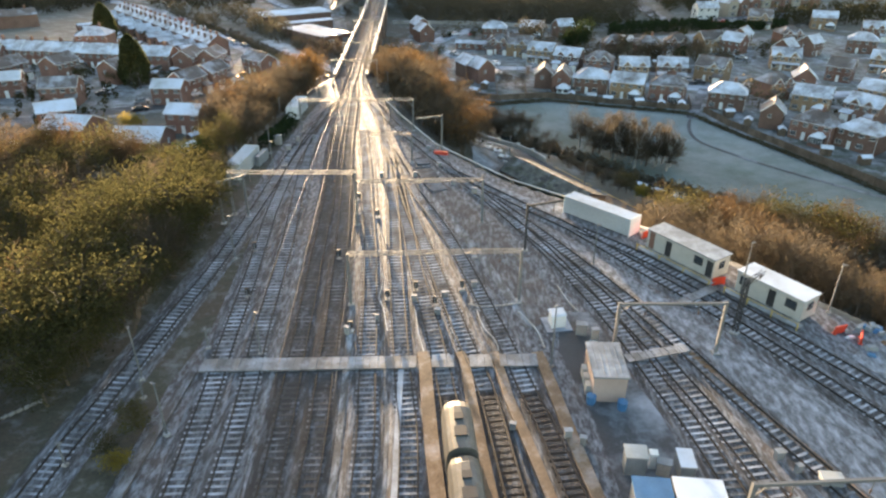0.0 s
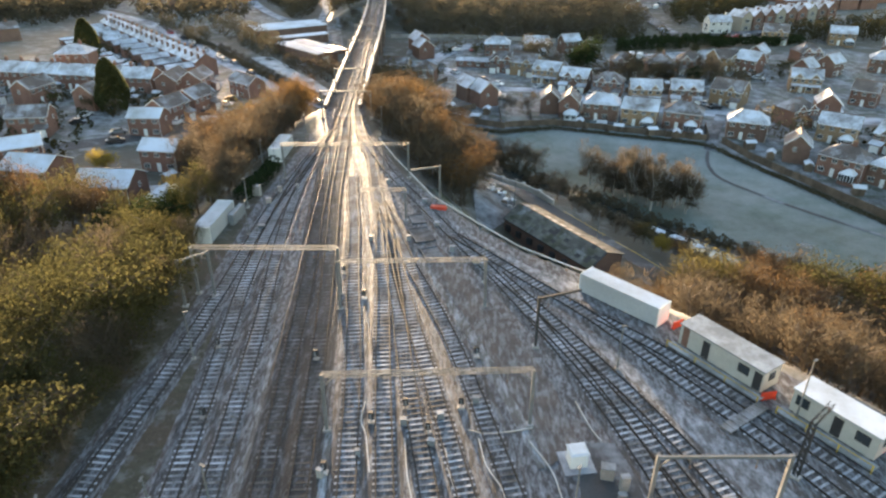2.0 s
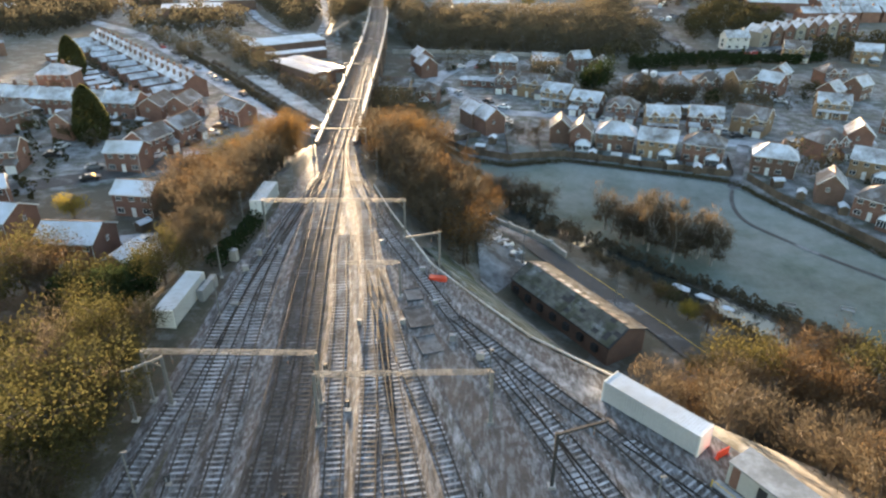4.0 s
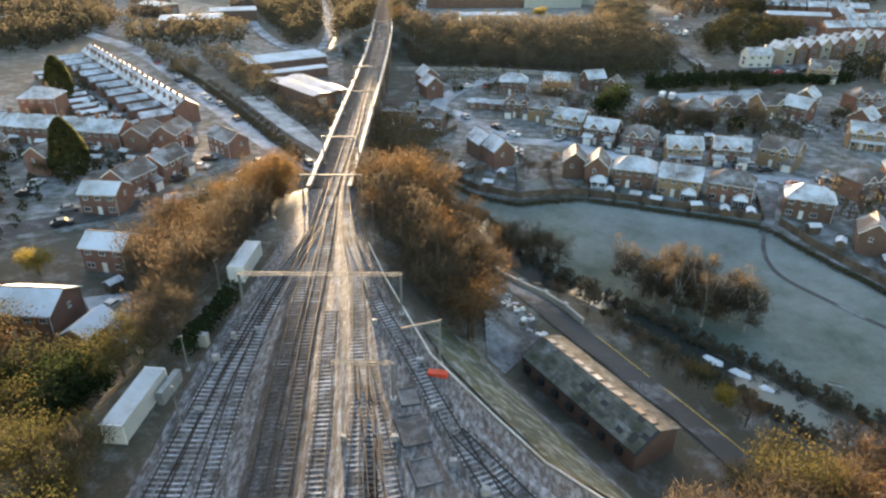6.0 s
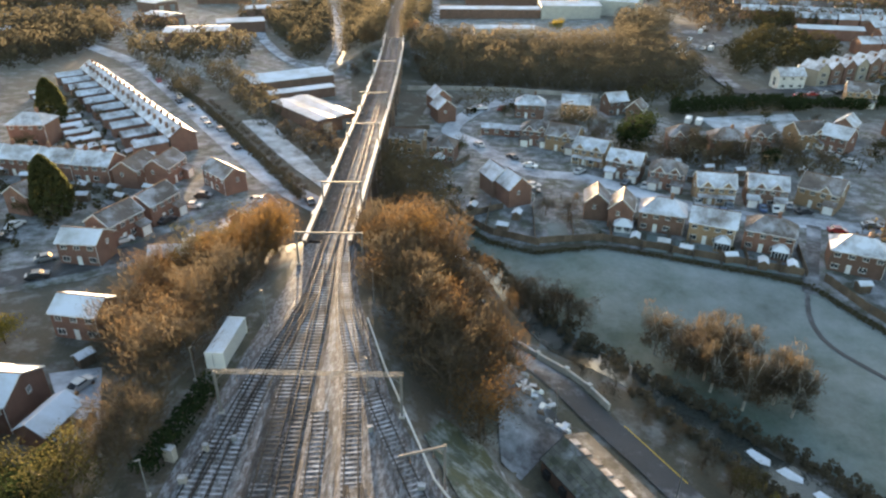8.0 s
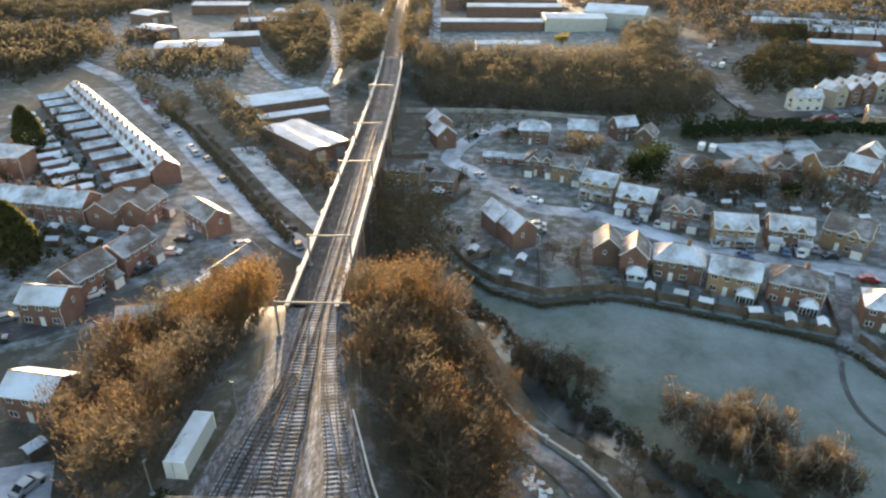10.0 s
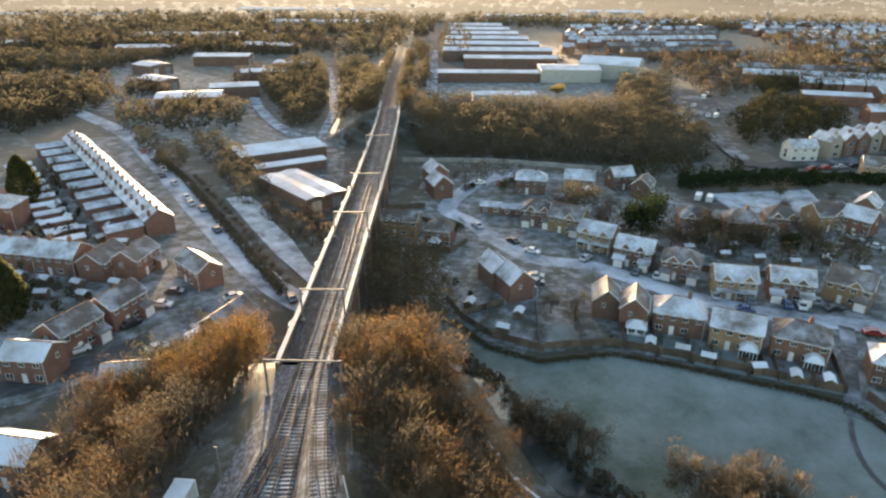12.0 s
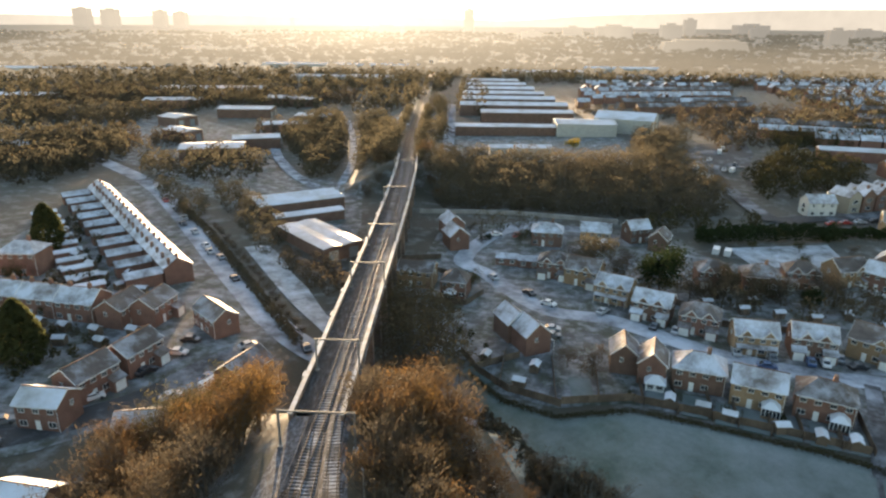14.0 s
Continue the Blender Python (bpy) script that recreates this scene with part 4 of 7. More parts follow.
for pts, w in (([(-1.95, 52.6), (-1.75, 51), (-1.4, 46), (-0.9, 40), (-0.3, 34), (0.2, 27)], 1.2), ([(1.7, 52.6), (2.1, 51), (2.5, 46), (3.1, 40), (3.7, 34), (4.3, 27)], 1.0), ([(5.0, 52.6), (5.3, 51), (5.9, 46), (7.1, 40), (8.2, 34), (9.4, 27)], 0.9), ([(9.3, 52.6), (9.6, 51), (10.2, 46), (10.9, 40), (11.7, 34), (12.8, 27)], 1.1),):
    line = glide(pts, 1.5)
    solid("walkway", sweep(line, [(w / 2, 0.02), (w / 2, 0.3), (-w / 2, 0.3), (-w / 2, 0.02)], 0.05), OCHRE, "ochre surfaced walkway beside a siding", "walkway", kind="structure")
solid("walkway", sweep(glide([(-4.0, 50), (-3.9, 44), (-3.7, 36), (-3.6, 27)], 2), [(0.25, 0.02), (0.25, 0.2), (-0.25, 0.2), (-0.25, 0.02)], 0.05), PAVING, "pale concrete trough route", "trough", kind="structure")
solid("walkway", sweep(glide([(-23.8, 49.5), (-24.2, 42), (-24.5, 34), (-24.8, 27)], 2), [(0.45, 0.02), (0.45, 0.25), (-0.45, 0.25), (-0.45, 0.02)], 0.05), DIRT, "narrow brown walkway beside the sidings", "walkway", kind="structure")
solid("walkway", sweep(glide([(24.4, 53), (26.8, 47), (30, 39), (33.5, 30)], 2), [(0.3, 0.02), (0.3, 0.15), (-0.3, 0.15), (-0.3, 0.02)], 0.05), OCHRE, "brown walkway beside the sidings", "walkway", kind="structure")


def train():
    """Two rail vehicles end to end, noses to +y, built along y from the front at 0."""
    ob = thing("train", "dirty cream and grey multiple unit train in the siding", "train")
    prof = [(1.2, 1.0), (1.27, 2.0), (1.2, 2.9), (1.02, 3.35), (0.7, 3.6), (0.3, 3.72), (-0.3, 3.72), (-0.7, 3.6), (-1.02, 3.35), (-1.2, 2.9), (-1.27, 2.0), (-1.2, 1.0)]
    for name, y0, y1, nose in (("front_car", -5.6, 0.0, True), ("rear_car", -24.0, -6.0, True)):
        s = Shape()
        stations = [(y0, 1.0), (y1 - 1.0, 1.0), (y1 - 0.35, 0.96), (y1, 0.86)]
        for y, k in stations:
            s.v += [(x * k, y, 1.0 + (z - 1.0) * k) for x, z in prof]
        n = len(prof)
        for j in range(3):
            s.f += [(j * n + i, j * n + (i + 1) % n, (j + 1) * n + (i + 1) % n, (j + 1) * n + i) for i in range(n)]
        s.f += [tuple(range(n - 1, -1, -1)), tuple(range(3 * n, 4 * n))]
        car = part(name, s, TRAIN, ob, smooth=False)
        part("roof_vent", Shape().box(-0.35, y1 - 2.6, 3.7, 0.35, y1 - 1.9, 3.86), BLACK, car)
        part("roof_vent", Shape().box(-0.5, y1 - 4.4, 3.68, 0.5, y1 - 3.4, 3.84), BLACK, car)
        part("underframe", Shape().box(-1.2, y0 + 0.3, 0.4, 1.2, y1 - 0.6, 1.0), BLACK, car)
        part("windscreen", Shape().box(-0.8, y1 - 0.06, 2.2, 0.8, y1 + 0.02, 2.9), GLASS, car)
    return ob


TRAIN = surface("dirty_train_paint", (0.1, 0.092, 0.08), 0.55, 0.3, 0.5, 5.0, 0.1, 0.12, 0.6, 0.4)
train().matrix_basis = pose(1.05, 41.9, 0.0, 0, 0, 4.5)


def lamp_post(h, label="slender grey lighting column"):
    ob = thing("lamp_post", label, "lamp post", "lighting columns")
    part("column", Shape().tube((0, 0, 0), (0, 0, h), 0.11, 0.06, 7), GALV, ob)
    part("base", Shape().box(-0.25, -0.25, 0, 0.25, 0.25, 0.3, taper=0.2), CONCRETE, ob)
    part("lamp_head", Shape().box(-0.4, -0.1, h, 0.15, 0.1, h + 0.08), GALV, ob)
    return ob


for x, y, h in ((-23.2, 41.4, 5.5), (-28.2, 48.6, 6), (-23.5, 53.5, 2.5), (10.4, 50.6, 7), (18.5, 70.5, 5.5), (-26.0, 72.0, 6), (-30.5, 110.7, 5), (-27.8, 101.2, 5.5), (-32.6, 129.0, 5), (-26.9, 141.2, 6), (5.6, 88, 5), (-18, 52.5, 5), (-30, 38, 2.5), (-27, 46, 2.2), (14.5, 136, 6), (28.8, 124.5, 6), (42, 60, 6), (33.5, 63, 7), (-12.4, 148, 6), (-13.2, 153, 5), (-10.4, 128, 5)):
    place("lamp%d" % int(h * 2), lambda: lamp_post(h), upright(x, y, random.uniform(0, 360), lie_at(x, y)))


def signal():
    ob = thing("ground_signal", "dark ground signal on a short post", "signal", "ground signals")
    part("post", Shape().tube((0, 0, 0), (0, 0, 0.9), 0.06, n=6), GREY, ob)
    part("head", Shape().box(-0.24, -0.2, 0.6, 0.24, 0.2, 1.35, taper=0.12), BLACK, ob)
    for z in (0.8, 1.1):
        part("lamp", Shape().tube((0, -0.2, z), (0, -0.28, z), 0.09, n=8), GREY, ob)
    part("base", Shape().box(-0.35, -0.35, 0, 0.35, 0.35, 0.2, taper=0.2), CONCRETE, ob)
    return ob


for x, y in ((-9.6, 56.4), (-6.2, 62.5), (-3.1, 64.4), (-0.9, 61.2), (2.2, 64.6), (-13.0, 72), (-9.2, 84), (4.0, 72.6), (-12.5, 90), (-22.0, 63), (-24, 74)):
    place("signal", signal, upright(x, y, random.uniform(-15, 15)))

# white pipe on short posts down the right edge of the yard
pipe = thing("pipe_run", "pale pipeline on short posts along the yard edge", "pipeline")
line = [Vector(p) for p in ((-12.6, 142.7), (-8.7, 131.6), (-5, 122.5), (-1.3, 113.4), (5.7, 103.2), (10.8, 96.2), (16.5, 91.0), (19, 88.9))]
for a, b in zip(line, line[1:]):
    part("pipe", Shape().tube((a.x, a.y, 1.0), (b.x, b.y, 1.0), 0.13, n=7), COPING, pipe)
    part("post", Shape().box(a.x - 0.06, a.y - 0.06, -0.6, a.x + 0.06, a.y + 0.06, 1.0), GALV, pipe)
solid("plastic_barrier", Shape().box(-1.3, -0.5, 0, 1.3, 0.5, 0.5, taper=0.1), REDPAINT, "stack of red plastic barriers by the bank", "barrier", m=upright(-0.4, 110.6, -8))
for x, y, a in ((41.2, 56.2, 20), (42.6, 54.8, 60), (27.2, 78.2, 30), (32.2, 66, 10)):
    solid("plastic_barrier", Shape().box(-0.8, -0.06, 0, 0.8, 0.06, 0.9, taper=0.02).box(-0.8, -0.2, 0, -0.6, 0.2, 0.1).box(0.6, -0.2, 0, 0.8, 0.2, 0.1), REDPAINT, "red plastic road barrier standing in the yard", "barrier", m=upright(x, y, a))
rb = random.Random(3)
for i in range(16):
    w = rb.uniform(0.3, 0.9)
    solid("rubbish", Shape().box(-w, -w / 2, 0, w, w / 2, rb.uniform(0.2, 0.5), taper=0.3), rb.choice([SHEET, WOOD, BLUEPAINT, GREY]), "heap of scrap sheets and timber on the ground", "scrap", "scrap by the cabins", m=upright(rb.uniform(41.5, 46.5), rb.uniform(52, 57.5), rb.uniform(0, 180)))
# loading docks and foundations between the tracks
for x, y, w, d, a in ((-3.6, 106.5, 2.2, 3.0, 15), (-2.8, 101.2, 3.0, 4.6, 18), (-1.2, 95.4, 2.6, 3.6, 20)):
    s = solid("foundation_slab", Shape().box(-w / 2, -d / 2, 0, w / 2, d / 2, 0.22).box(-w / 2, -d / 2, 0.22, -w / 2 + 0.25, d / 2, 0.32).box(-w / 2 + 0.25, d / 2 - 0.25, 0.22, w / 2, d / 2, 0.32), ASPHALT, "frosted concrete foundation with raised kerbs", "foundation", m=upright(x, y, a))
# plant compound by the front edge
for x, y, w, d, h, mt, lb in ((15, 37.6, 1.6, 1.3, 1.9, CREAM, "cream equipment box in the compound"), (16.5, 37.9, 0.5, 0.5, 1.5, WHITE, "white gas bottle in the compound"), (18.9, 37.4, 1.1, 1.9, 1.4, SHEET, "box with a frosted white lid"), (15.0, 33.2, 2.6, 2.4, 2.5, BLUEPAINT, "flat-roofed kiosk with a pale blue roof"), (18.3, 33.0, 3.4, 2.4, 2.6, SHEET, "flat-roofed store with a frosted roof"), (29.8, 36.2, 1.5, 0.9, 0.7, CREAM, "upturned cream tub beside the track")):
    ob = thing("store_box", lb, "box", m=upright(x, y, -6))
    part("body", Shape().box(-w / 2, -d / 2, 0, w / 2, d / 2, h), GREY if mt is not WHITE else WHITE, ob)
    part("lid", Shape().box(-w / 2 - 0.08, -d / 2 - 0.08, h, w / 2 + 0.08, d / 2 + 0.08, h + 0.12), mt, ob)
# hoses and cables lying between the tracks
for pts in ([(-7.1, 65.3), (-7.2, 62.6), (-6.6, 60.9), (-5.8, 56.4)], [(0.7, 59.2), (1.0, 56.4), (1.8, 53.4)], [(3.7, 60.4), (4.2, 57.2), (5.4, 54.6), (5.5, 53)], [(-3.0, 60.4), (-2.6, 56.4), (-1.9, 52.8)], [(2.8, 61.5), (4.8, 61.0), (8.7, 61.8)], [(13.3, 65.4), (14.1, 61.7), (14.7, 60.1)], [(8.2, 60.1), (9.7, 56.8), (10.2, 53.5)]):
    solid("cable", sweep(glide(pts, 0.6), [(0.07, 0.06), (0.05, 0.16), (-0.05, 0.16), (-0.07, 0.06)], 0.06), COPING, "pale cable duct lying between the tracks", "cable", "cables between the tracks")
# white-framed enclosure among the bank trees
cage = thing("shelter", "white-framed open shelter among the bank trees", "shelter", m=sited(4.1, 151.9, 20))
for x in (-0.9, 0.9):
    for y in (-0.7, 0.7):
        part("post", Shape().box(x - 0.06, y - 0.06, 0, x + 0.06, y + 0.06, 2.6), WHITE, cage)
for z in (0.9, 1.7, 2.55):
    for x in (-0.9, 0.9):
        part("rail", Shape().bar((x, -0.7, z), (x, 0.7, z), 0.07, 0.07), WHITE, cage)
    for y in (-0.7, 0.7):
        part("rail", Shape().bar((-0.9, y, z), (0.9, y, z), 0.07, 0.07), WHITE, cage)
box = thing("trackside_cabinet", "pale equipment cabinet in the grass beside the track", "cabinet", m=upright(-38, 48.4, 25, lie_at(-38, 48.4)))
part("body", Shape().box(-0.55, -0.35, 0, 0.55, 0.35, 1.1), COPING, box)
part("lid", Shape().box(-0.6, -0.4, 1.1, 0.6, 0.4, 1.2), COPING, box)
for i in range(8):
    x, y = -38.9 + i * 0.42, 42.6 + i * 0.42
    solid("concrete_block", Shape().box(-0.26, -0.12, 0, 0.26, 0.12, 0.3, taper=0.05), CONCRETE, "frosted concrete block in a row on the verge", "block", "blocks on the verge", m=upright(x, y, 60, lie_at(x, y)))
# overhead wires
for a, b in (((-17.2, 40, 5.2), (-22.6, 166, 5.0)), ((-13.6, 40, 5.2), (-21.6, 160, 5.0)), ((-8.6, 40, 5.2), (-14.5, 123.5, 5.0)), ((-4.6, 40, 5.2), (-9.5, 106, 5.0)), ((6.5, 62, 5.2), (-4, 106, 5.0))):
    solid("contact_wire", Shape().tube(a, b, 0.01, n=4), BLACK, "thin overhead contact wire above a track", "wire", "overhead wires")

# ---------------------------------------------------------------- houses
WINDOW_MESH = {}


def put_window(ob, x, y, z, turn, w=1.5, h=1.15):
    """A casement in its frame, facing -y before it is turned; windows of one size share a mesh."""
    if (w, h) not in WINDOW_MESH:
        f = Shape()
        xs, zs = (-w / 2, -w / 2 + 0.06, -0.03, 0.03, w / 2 - 0.06, w / 2), (-0.06, 0.03, h - 0.06, h)
        at = {}

        def vert(i, k, y):
            if (i, k, y) not in at:
                at[(i, k, y)] = len(f.v)
                f.v.append((xs[i], y, zs[k]))
            return at[(i, k, y)]

        glass = []
        for i in range(5):
            for k in range(3):
                ring = ((i, k), (i + 1, k), (i + 1, k + 1), (i, k + 1))
                if i in (1, 3) and k == 1:
                    for (a, b), (c, d) in zip(ring, ring[1:] + ring[:1]):
                        f.f.append((vert(a, b, -0.07), vert(c, d, -0.07), vert(c, d, -0.02), vert(a, b, -0.02)))
                    glass.append(len(f.f))
                    f.f.append(tuple(vert(a, b, -0.02) for a, b in ring))
                else:
                    f.f.append(tuple(vert(a, b, -0.07) for a, b in ring))
        edge = [(i, 0) for i in range(6)] + [(5, k) for k in (1, 2, 3)] + [(i, 3) for i in (4, 3, 2, 1, 0)] + [(0, k) for k in (2, 1)]
        for (a, b), (c, d) in zip(edge, edge[1:] + edge[:1]):
            f.f.append((vert(c, d, -0.07), vert(a, b, -0.07), vert(a, b, 0.03), vert(c, d, 0.03)))
        me = f.mesh("window", WHITE)
        me.materials.append(GLASS)
        me.polygons.foreach_set("material_index", [1 if j in glass else 0 for j in range(len(f.f))])
        WINDOW_MESH[(w, h)] = me
    part("window", WINDOW_MESH[(w, h)], None, ob, m=pose(x, y, z, 0, 0, turn))


def walls(L, W, he, hr, hip):
    s = Shape()
    x, y = L / 2, W / 2
    if hip:
        return s.box(-x, -y, -1.5, x, y, he)
    s.add([(-x, -y, -1.5), (x, -y, -1.5), (x, y, -1.5), (-x, y, -1.5), (-x, -y, he), (x, -y, he), (x, y, he), (-x, y, he), (-x, 0, hr), (x, 0, hr)],
          [(0, 1, 5, 4), (2, 3, 7, 6), (1, 2, 6, 9, 5), (3, 0, 4, 8, 7), (4, 5, 9, 8), (6, 7, 8, 9)])
    return s


def roof_shape(L, W, he, hr, hip, over=0.35):
    s = Shape()
    pitch = (hr - he) / (W / 2)
    x, y, ze, zr = L / 2 + (over if hip else 0.22), W / 2 + over, he - over * pitch + 0.14, hr + 0.14
    r = max(0.0, L / 2 - W / 2 * 0.9) if hip else x
    s.slab([(-x, -y, ze), (x, -y, ze), (r, 0, zr), (-r, 0, zr)], 0.13)
    s.slab([(x, y, ze), (-x, y, ze), (-r, 0, zr), (r, 0, zr)], 0.13)
    if hip:
        s.slab([(x, -y, ze), (x, y, ze), (r, 0, zr)], 0.13)
        s.slab([(-x, y, ze), (-x, -y, ze), (-r, 0, zr)], 0.13)
    return s, r, zr


def house(L=9.5, W=7.0, he=5.0, hr=7.4, hip=False, wall=None, roof=None, chimneys=(), front=2, gablets=(), porch=False, garage=0, conservatory=None, bay=False,
          near=True, label="two-storey brick house with a frosted tiled roof", back=False, name="house", group=""):
    """A house round the origin, its ridge along x, its front to -y."""
    ob = thing(name, label, "house", group)
    wall, roof = wall or BRICK_RED, roof or ROOF
    part("wall", walls(L, W, he, hr, hip), wall, ob)
    rs, r, zr = roof_shape(L, W, he, hr, hip)
    rf = part("roof", rs, roof, ob)
    if near:
        part("ridge_tiles", Shape().tube((-r, 0, zr), (r, 0, zr), 0.12, n=6), BRICK_BROWN, rf)
    if not hip and near:
        for e in (-1, 1):
            x = e * (L / 2 + 0.235)
            bb = Shape()
            for sy in (-1, 1):
                bb.bar((x, sy * (W / 2 + 0.3), he - 0.3 * (hr - he) / (W / 2) + 0.06), (x, 0, hr + 0.06), 0.05, 0.2)
            part("bargeboard", bb, WHITE, rf)
    for cx in chimneys if name == "house" else ():
        ch = part("chimney", Shape().box(cx - 0.4, -0.32, hr - 0.7, cx + 0.4, 0.32, hr + 1.1), wall, rf)
        if group == "long terrace":
            part("chimney", Shape().box(cx - 0.35, W * 0.26, hr - 2.4, cx + 0.35, W * 0.26 + 0.7, hr + 0.1), BRICK_BROWN, rf)
        for k in ((-0.2, 0.2) if near else ()):
            part("chimney_pot", Shape().tube((cx + k, 0, hr + 1.1), (cx + k, 0, hr + 1.5), 0.13, 0.11, 7), BRICK_TAN, ch)
    if near:
        part("gutter", Shape().bar((-L / 2, -W / 2 - 0.38, he - 0.16), (L / 2, -W / 2 - 0.38, he - 0.16), 0.1, 0.1), WHITE, rf)
        for e in (1,):
            part("downpipe", Shape().tube((e * (L / 2 - 0.15), -W / 2 - 0.06, 0), (e * (L / 2 - 0.15), -W / 2 - 0.06, he - 0.1), 0.05, n=5), WHITE, ob)
    n = 0 if group == "distant houses" or name in ("lock_up", "rear_extension") else max(2, int(round(L / (2.4 if near else 3.2))))
    for sy, turn in ((-1, 0), (1, 180)) if back else ((-1, 0),):
        for i in range(n):
            x = (i + 0.5) / n * L - L / 2
            put_window(ob, x, sy * (W / 2 + 0.001), he - 1.45, turn, 1.15, 0.95)
            if sy < 0 and i in (0, n - 1) and garage:
                continue
            if i % 2 == 0 or sy > 0 or not near:
                put_window(ob, x, sy * (W / 2 + 0.001), 0.85, turn, 1.45, 1.1)
            else:
                part("door", Shape().box(x - 0.45, sy * W / 2 - 0.05, 0, x + 0.45, sy * W / 2 + 0.05, 2.05), WHITE if i % 4 == 1 else BRICK_BROWN, ob)
    if not hip and near:
        for e, turn in ((-1, -90), (1, 90)):
            put_window(ob, e * (L / 2 + 0.001), 0.6, he - 1.6, turn, 0.8, 1.0)
    if group == "terrace on the rise":
        for sx, turn in ((-1, -90), (1, 90)):
            for zz in (0.9, he - 2.6):
                put_window(ob, sx * (L / 2 + 0.001), 0.0, zz, turn, 2.2, 1.5)
    for gx in gablets:
        w = 1.5
        part("gablet", Shape().add([(gx - w, -W / 2 - 0.2, he - 0.2), (gx + w, -W / 2 - 0.2, he - 0.2), (gx, -W / 2 - 0.2, he + 1.3)], [(0, 1, 2)]), wall, ob)
        rg = Shape()
        rg.slab([(gx - w - 0.2, -W / 2 - 0.4, he - 0.3), (gx, -W / 2 - 0.4, he + 1.5), (gx, -W / 2 + 2.0, he + 1.5)], 0.12)
        rg.slab([(gx, -W / 2 - 0.4, he + 1.5), (gx + w + 0.2, -W / 2 - 0.4, he - 0.3), (gx, -W / 2 + 2.0, he + 1.5)], 0.12)
        part("gablet_roof", rg, roof, ob)
        for e in (-1, 1):
            part("gablet_board", Shape().bar((gx + e * (w + 0.2), -W / 2 - 0.42, he - 0.32), (gx, -W / 2 - 0.42, he + 1.48), 0.05, 0.2), WHITE, ob)
    if porch:
        pr = part("porch", Shape().slab([(-L / 2 + 0.3, -W / 2, 2.9), (-L / 2 + 0.3, -W / 2 - 1.3, 2.4), (L / 2 - 0.3, -W / 2 - 1.3, 2.4), (L / 2 - 0.3, -W / 2, 2.9)], 0.12), roof, ob, "lean-to roof over the front doors")
        for i in range(5):
            x = -L / 2 + 0.4 + i * (L - 0.8) / 4
            part("porch_post", Shape().box(x - 0.05, -W / 2 - 1.22, 0, x + 0.05, -W / 2 - 1.12, 2.4), WHITE, pr)
    for e in ((-1, 1) if garage == 2 else (1,) if garage else ()):
        x = e * (L / 2 - 1.5)
        g = part("garage", Shape().box(x - 1.4, -W / 2 - 1.6, -1.0, x + 1.4, -W / 2, 2.3), wall, ob)
        part("garage_door", Shape().box(x - 1.1, -W / 2 - 1.66, 0, x + 1.1, -W / 2 - 1.6, 2.0), WHITE, g)
        part("garage_roof", Shape().slab([(x - 1.6, -W / 2, 3.1), (x - 1.6, -W / 2 - 1.9, 2.3), (x + 1.6, -W / 2 - 1.9, 2.3), (x + 1.6, -W / 2, 3.1)], 0.12), roof, g)
    if conservatory is not None:
        x, w, d = conservatory, 3.2, 2.6
        c = part("conservatory", Shape().box(x - w / 2, -W / 2 - d, -1, x + w / 2, -W / 2, 0.6), wall, ob, "white-framed conservatory")
        part("glazing", Shape().box(x - w / 2 + 0.05, -W / 2 - d + 0.05, 0.6, x + w / 2 - 0.05, -W / 2, 2.2), GLASS, c)
        part("conservatory_roof", Shape().add([(x - w / 2 - .1, -W / 2 - d - .1, 2.2), (x + w / 2 + .1, -W / 2 - d - .1, 2.2), (x + w / 2 + .1, -W / 2, 2.2), (x - w / 2 - .1, -W / 2, 2.2), (x - .5, -W / 2 - d * .55, 3.1), (x + .5, -W / 2 - d * .55, 3.1), (x + .5, -W / 2, 3.1), (x - .5, -W / 2, 3.1)],
             [(0, 1, 5, 4), (1, 2, 6, 5), (3, 0, 4, 7), (4, 5, 6, 7)]), CLEAR, c)
        for i in range(6):
            xx = x - w / 2 + i * w / 5
            part("glazing_bar", Shape().box(xx - 0.05, -W / 2 - d - 0.02, 0.6, xx + 0.05, -W / 2 - d + 0.08, 2.2), WHITE, c)
    return ob


# the estate across the meadow: the row with its gardens to the meadow, then the row behind the road
SEMI = "brown brick semi-detached house pair with a frosted roof"
place("r0", lambda: house(7.0, 5.6, 4.6, 7.0, wall=BRICK_BROWN, roof=ROOF_BARE, front=1, label="tall gabled brown brick house with a bare roof"), sited(32, 209.8, 82))
place("r1", lambda: house(7.5, 5.6, 4.8, 7.3, wall=BRICK_RED, roof=ROOF_BARE, label="gabled red brick house beside a white conservatory"), sited(37.3, 206.2, 75))
place("cons", lambda: house(3.6, 3.0, 2.0, 3.0, hip=True, wall=WHITE, roof=CLEAR, near=False, back=False, name="garden_room", label="white-framed glazed garden room with a frosted roof"), sited(37, 201.6, -14))
place("r2", lambda: house(10, 7.2, 4.9, 7.3, True, BRICK_BROWN, ROOF, (1.5,), label=SEMI), sited(46.2, 204.2, -16))
place("r3", lambda: house(9.6, 7.0, 4.9, 7.3, False, BRICK_TAN, ROOF, (), conservatory=2.6, label="buff brick semi-detached pair with a conservatory"), sited(56, 198.6, -22))
place("r4", lambda: house(10, 7.2, 4.9, 7.3, True, BRICK_RED, ROOF_BARE, (1.0,), conservatory=2.6, label="hipped red brick semi-detached pair with a white conservatory"), sited(67, 195, -24))
B = "buff brick semi-detached pair with two small gables and frosted roof"
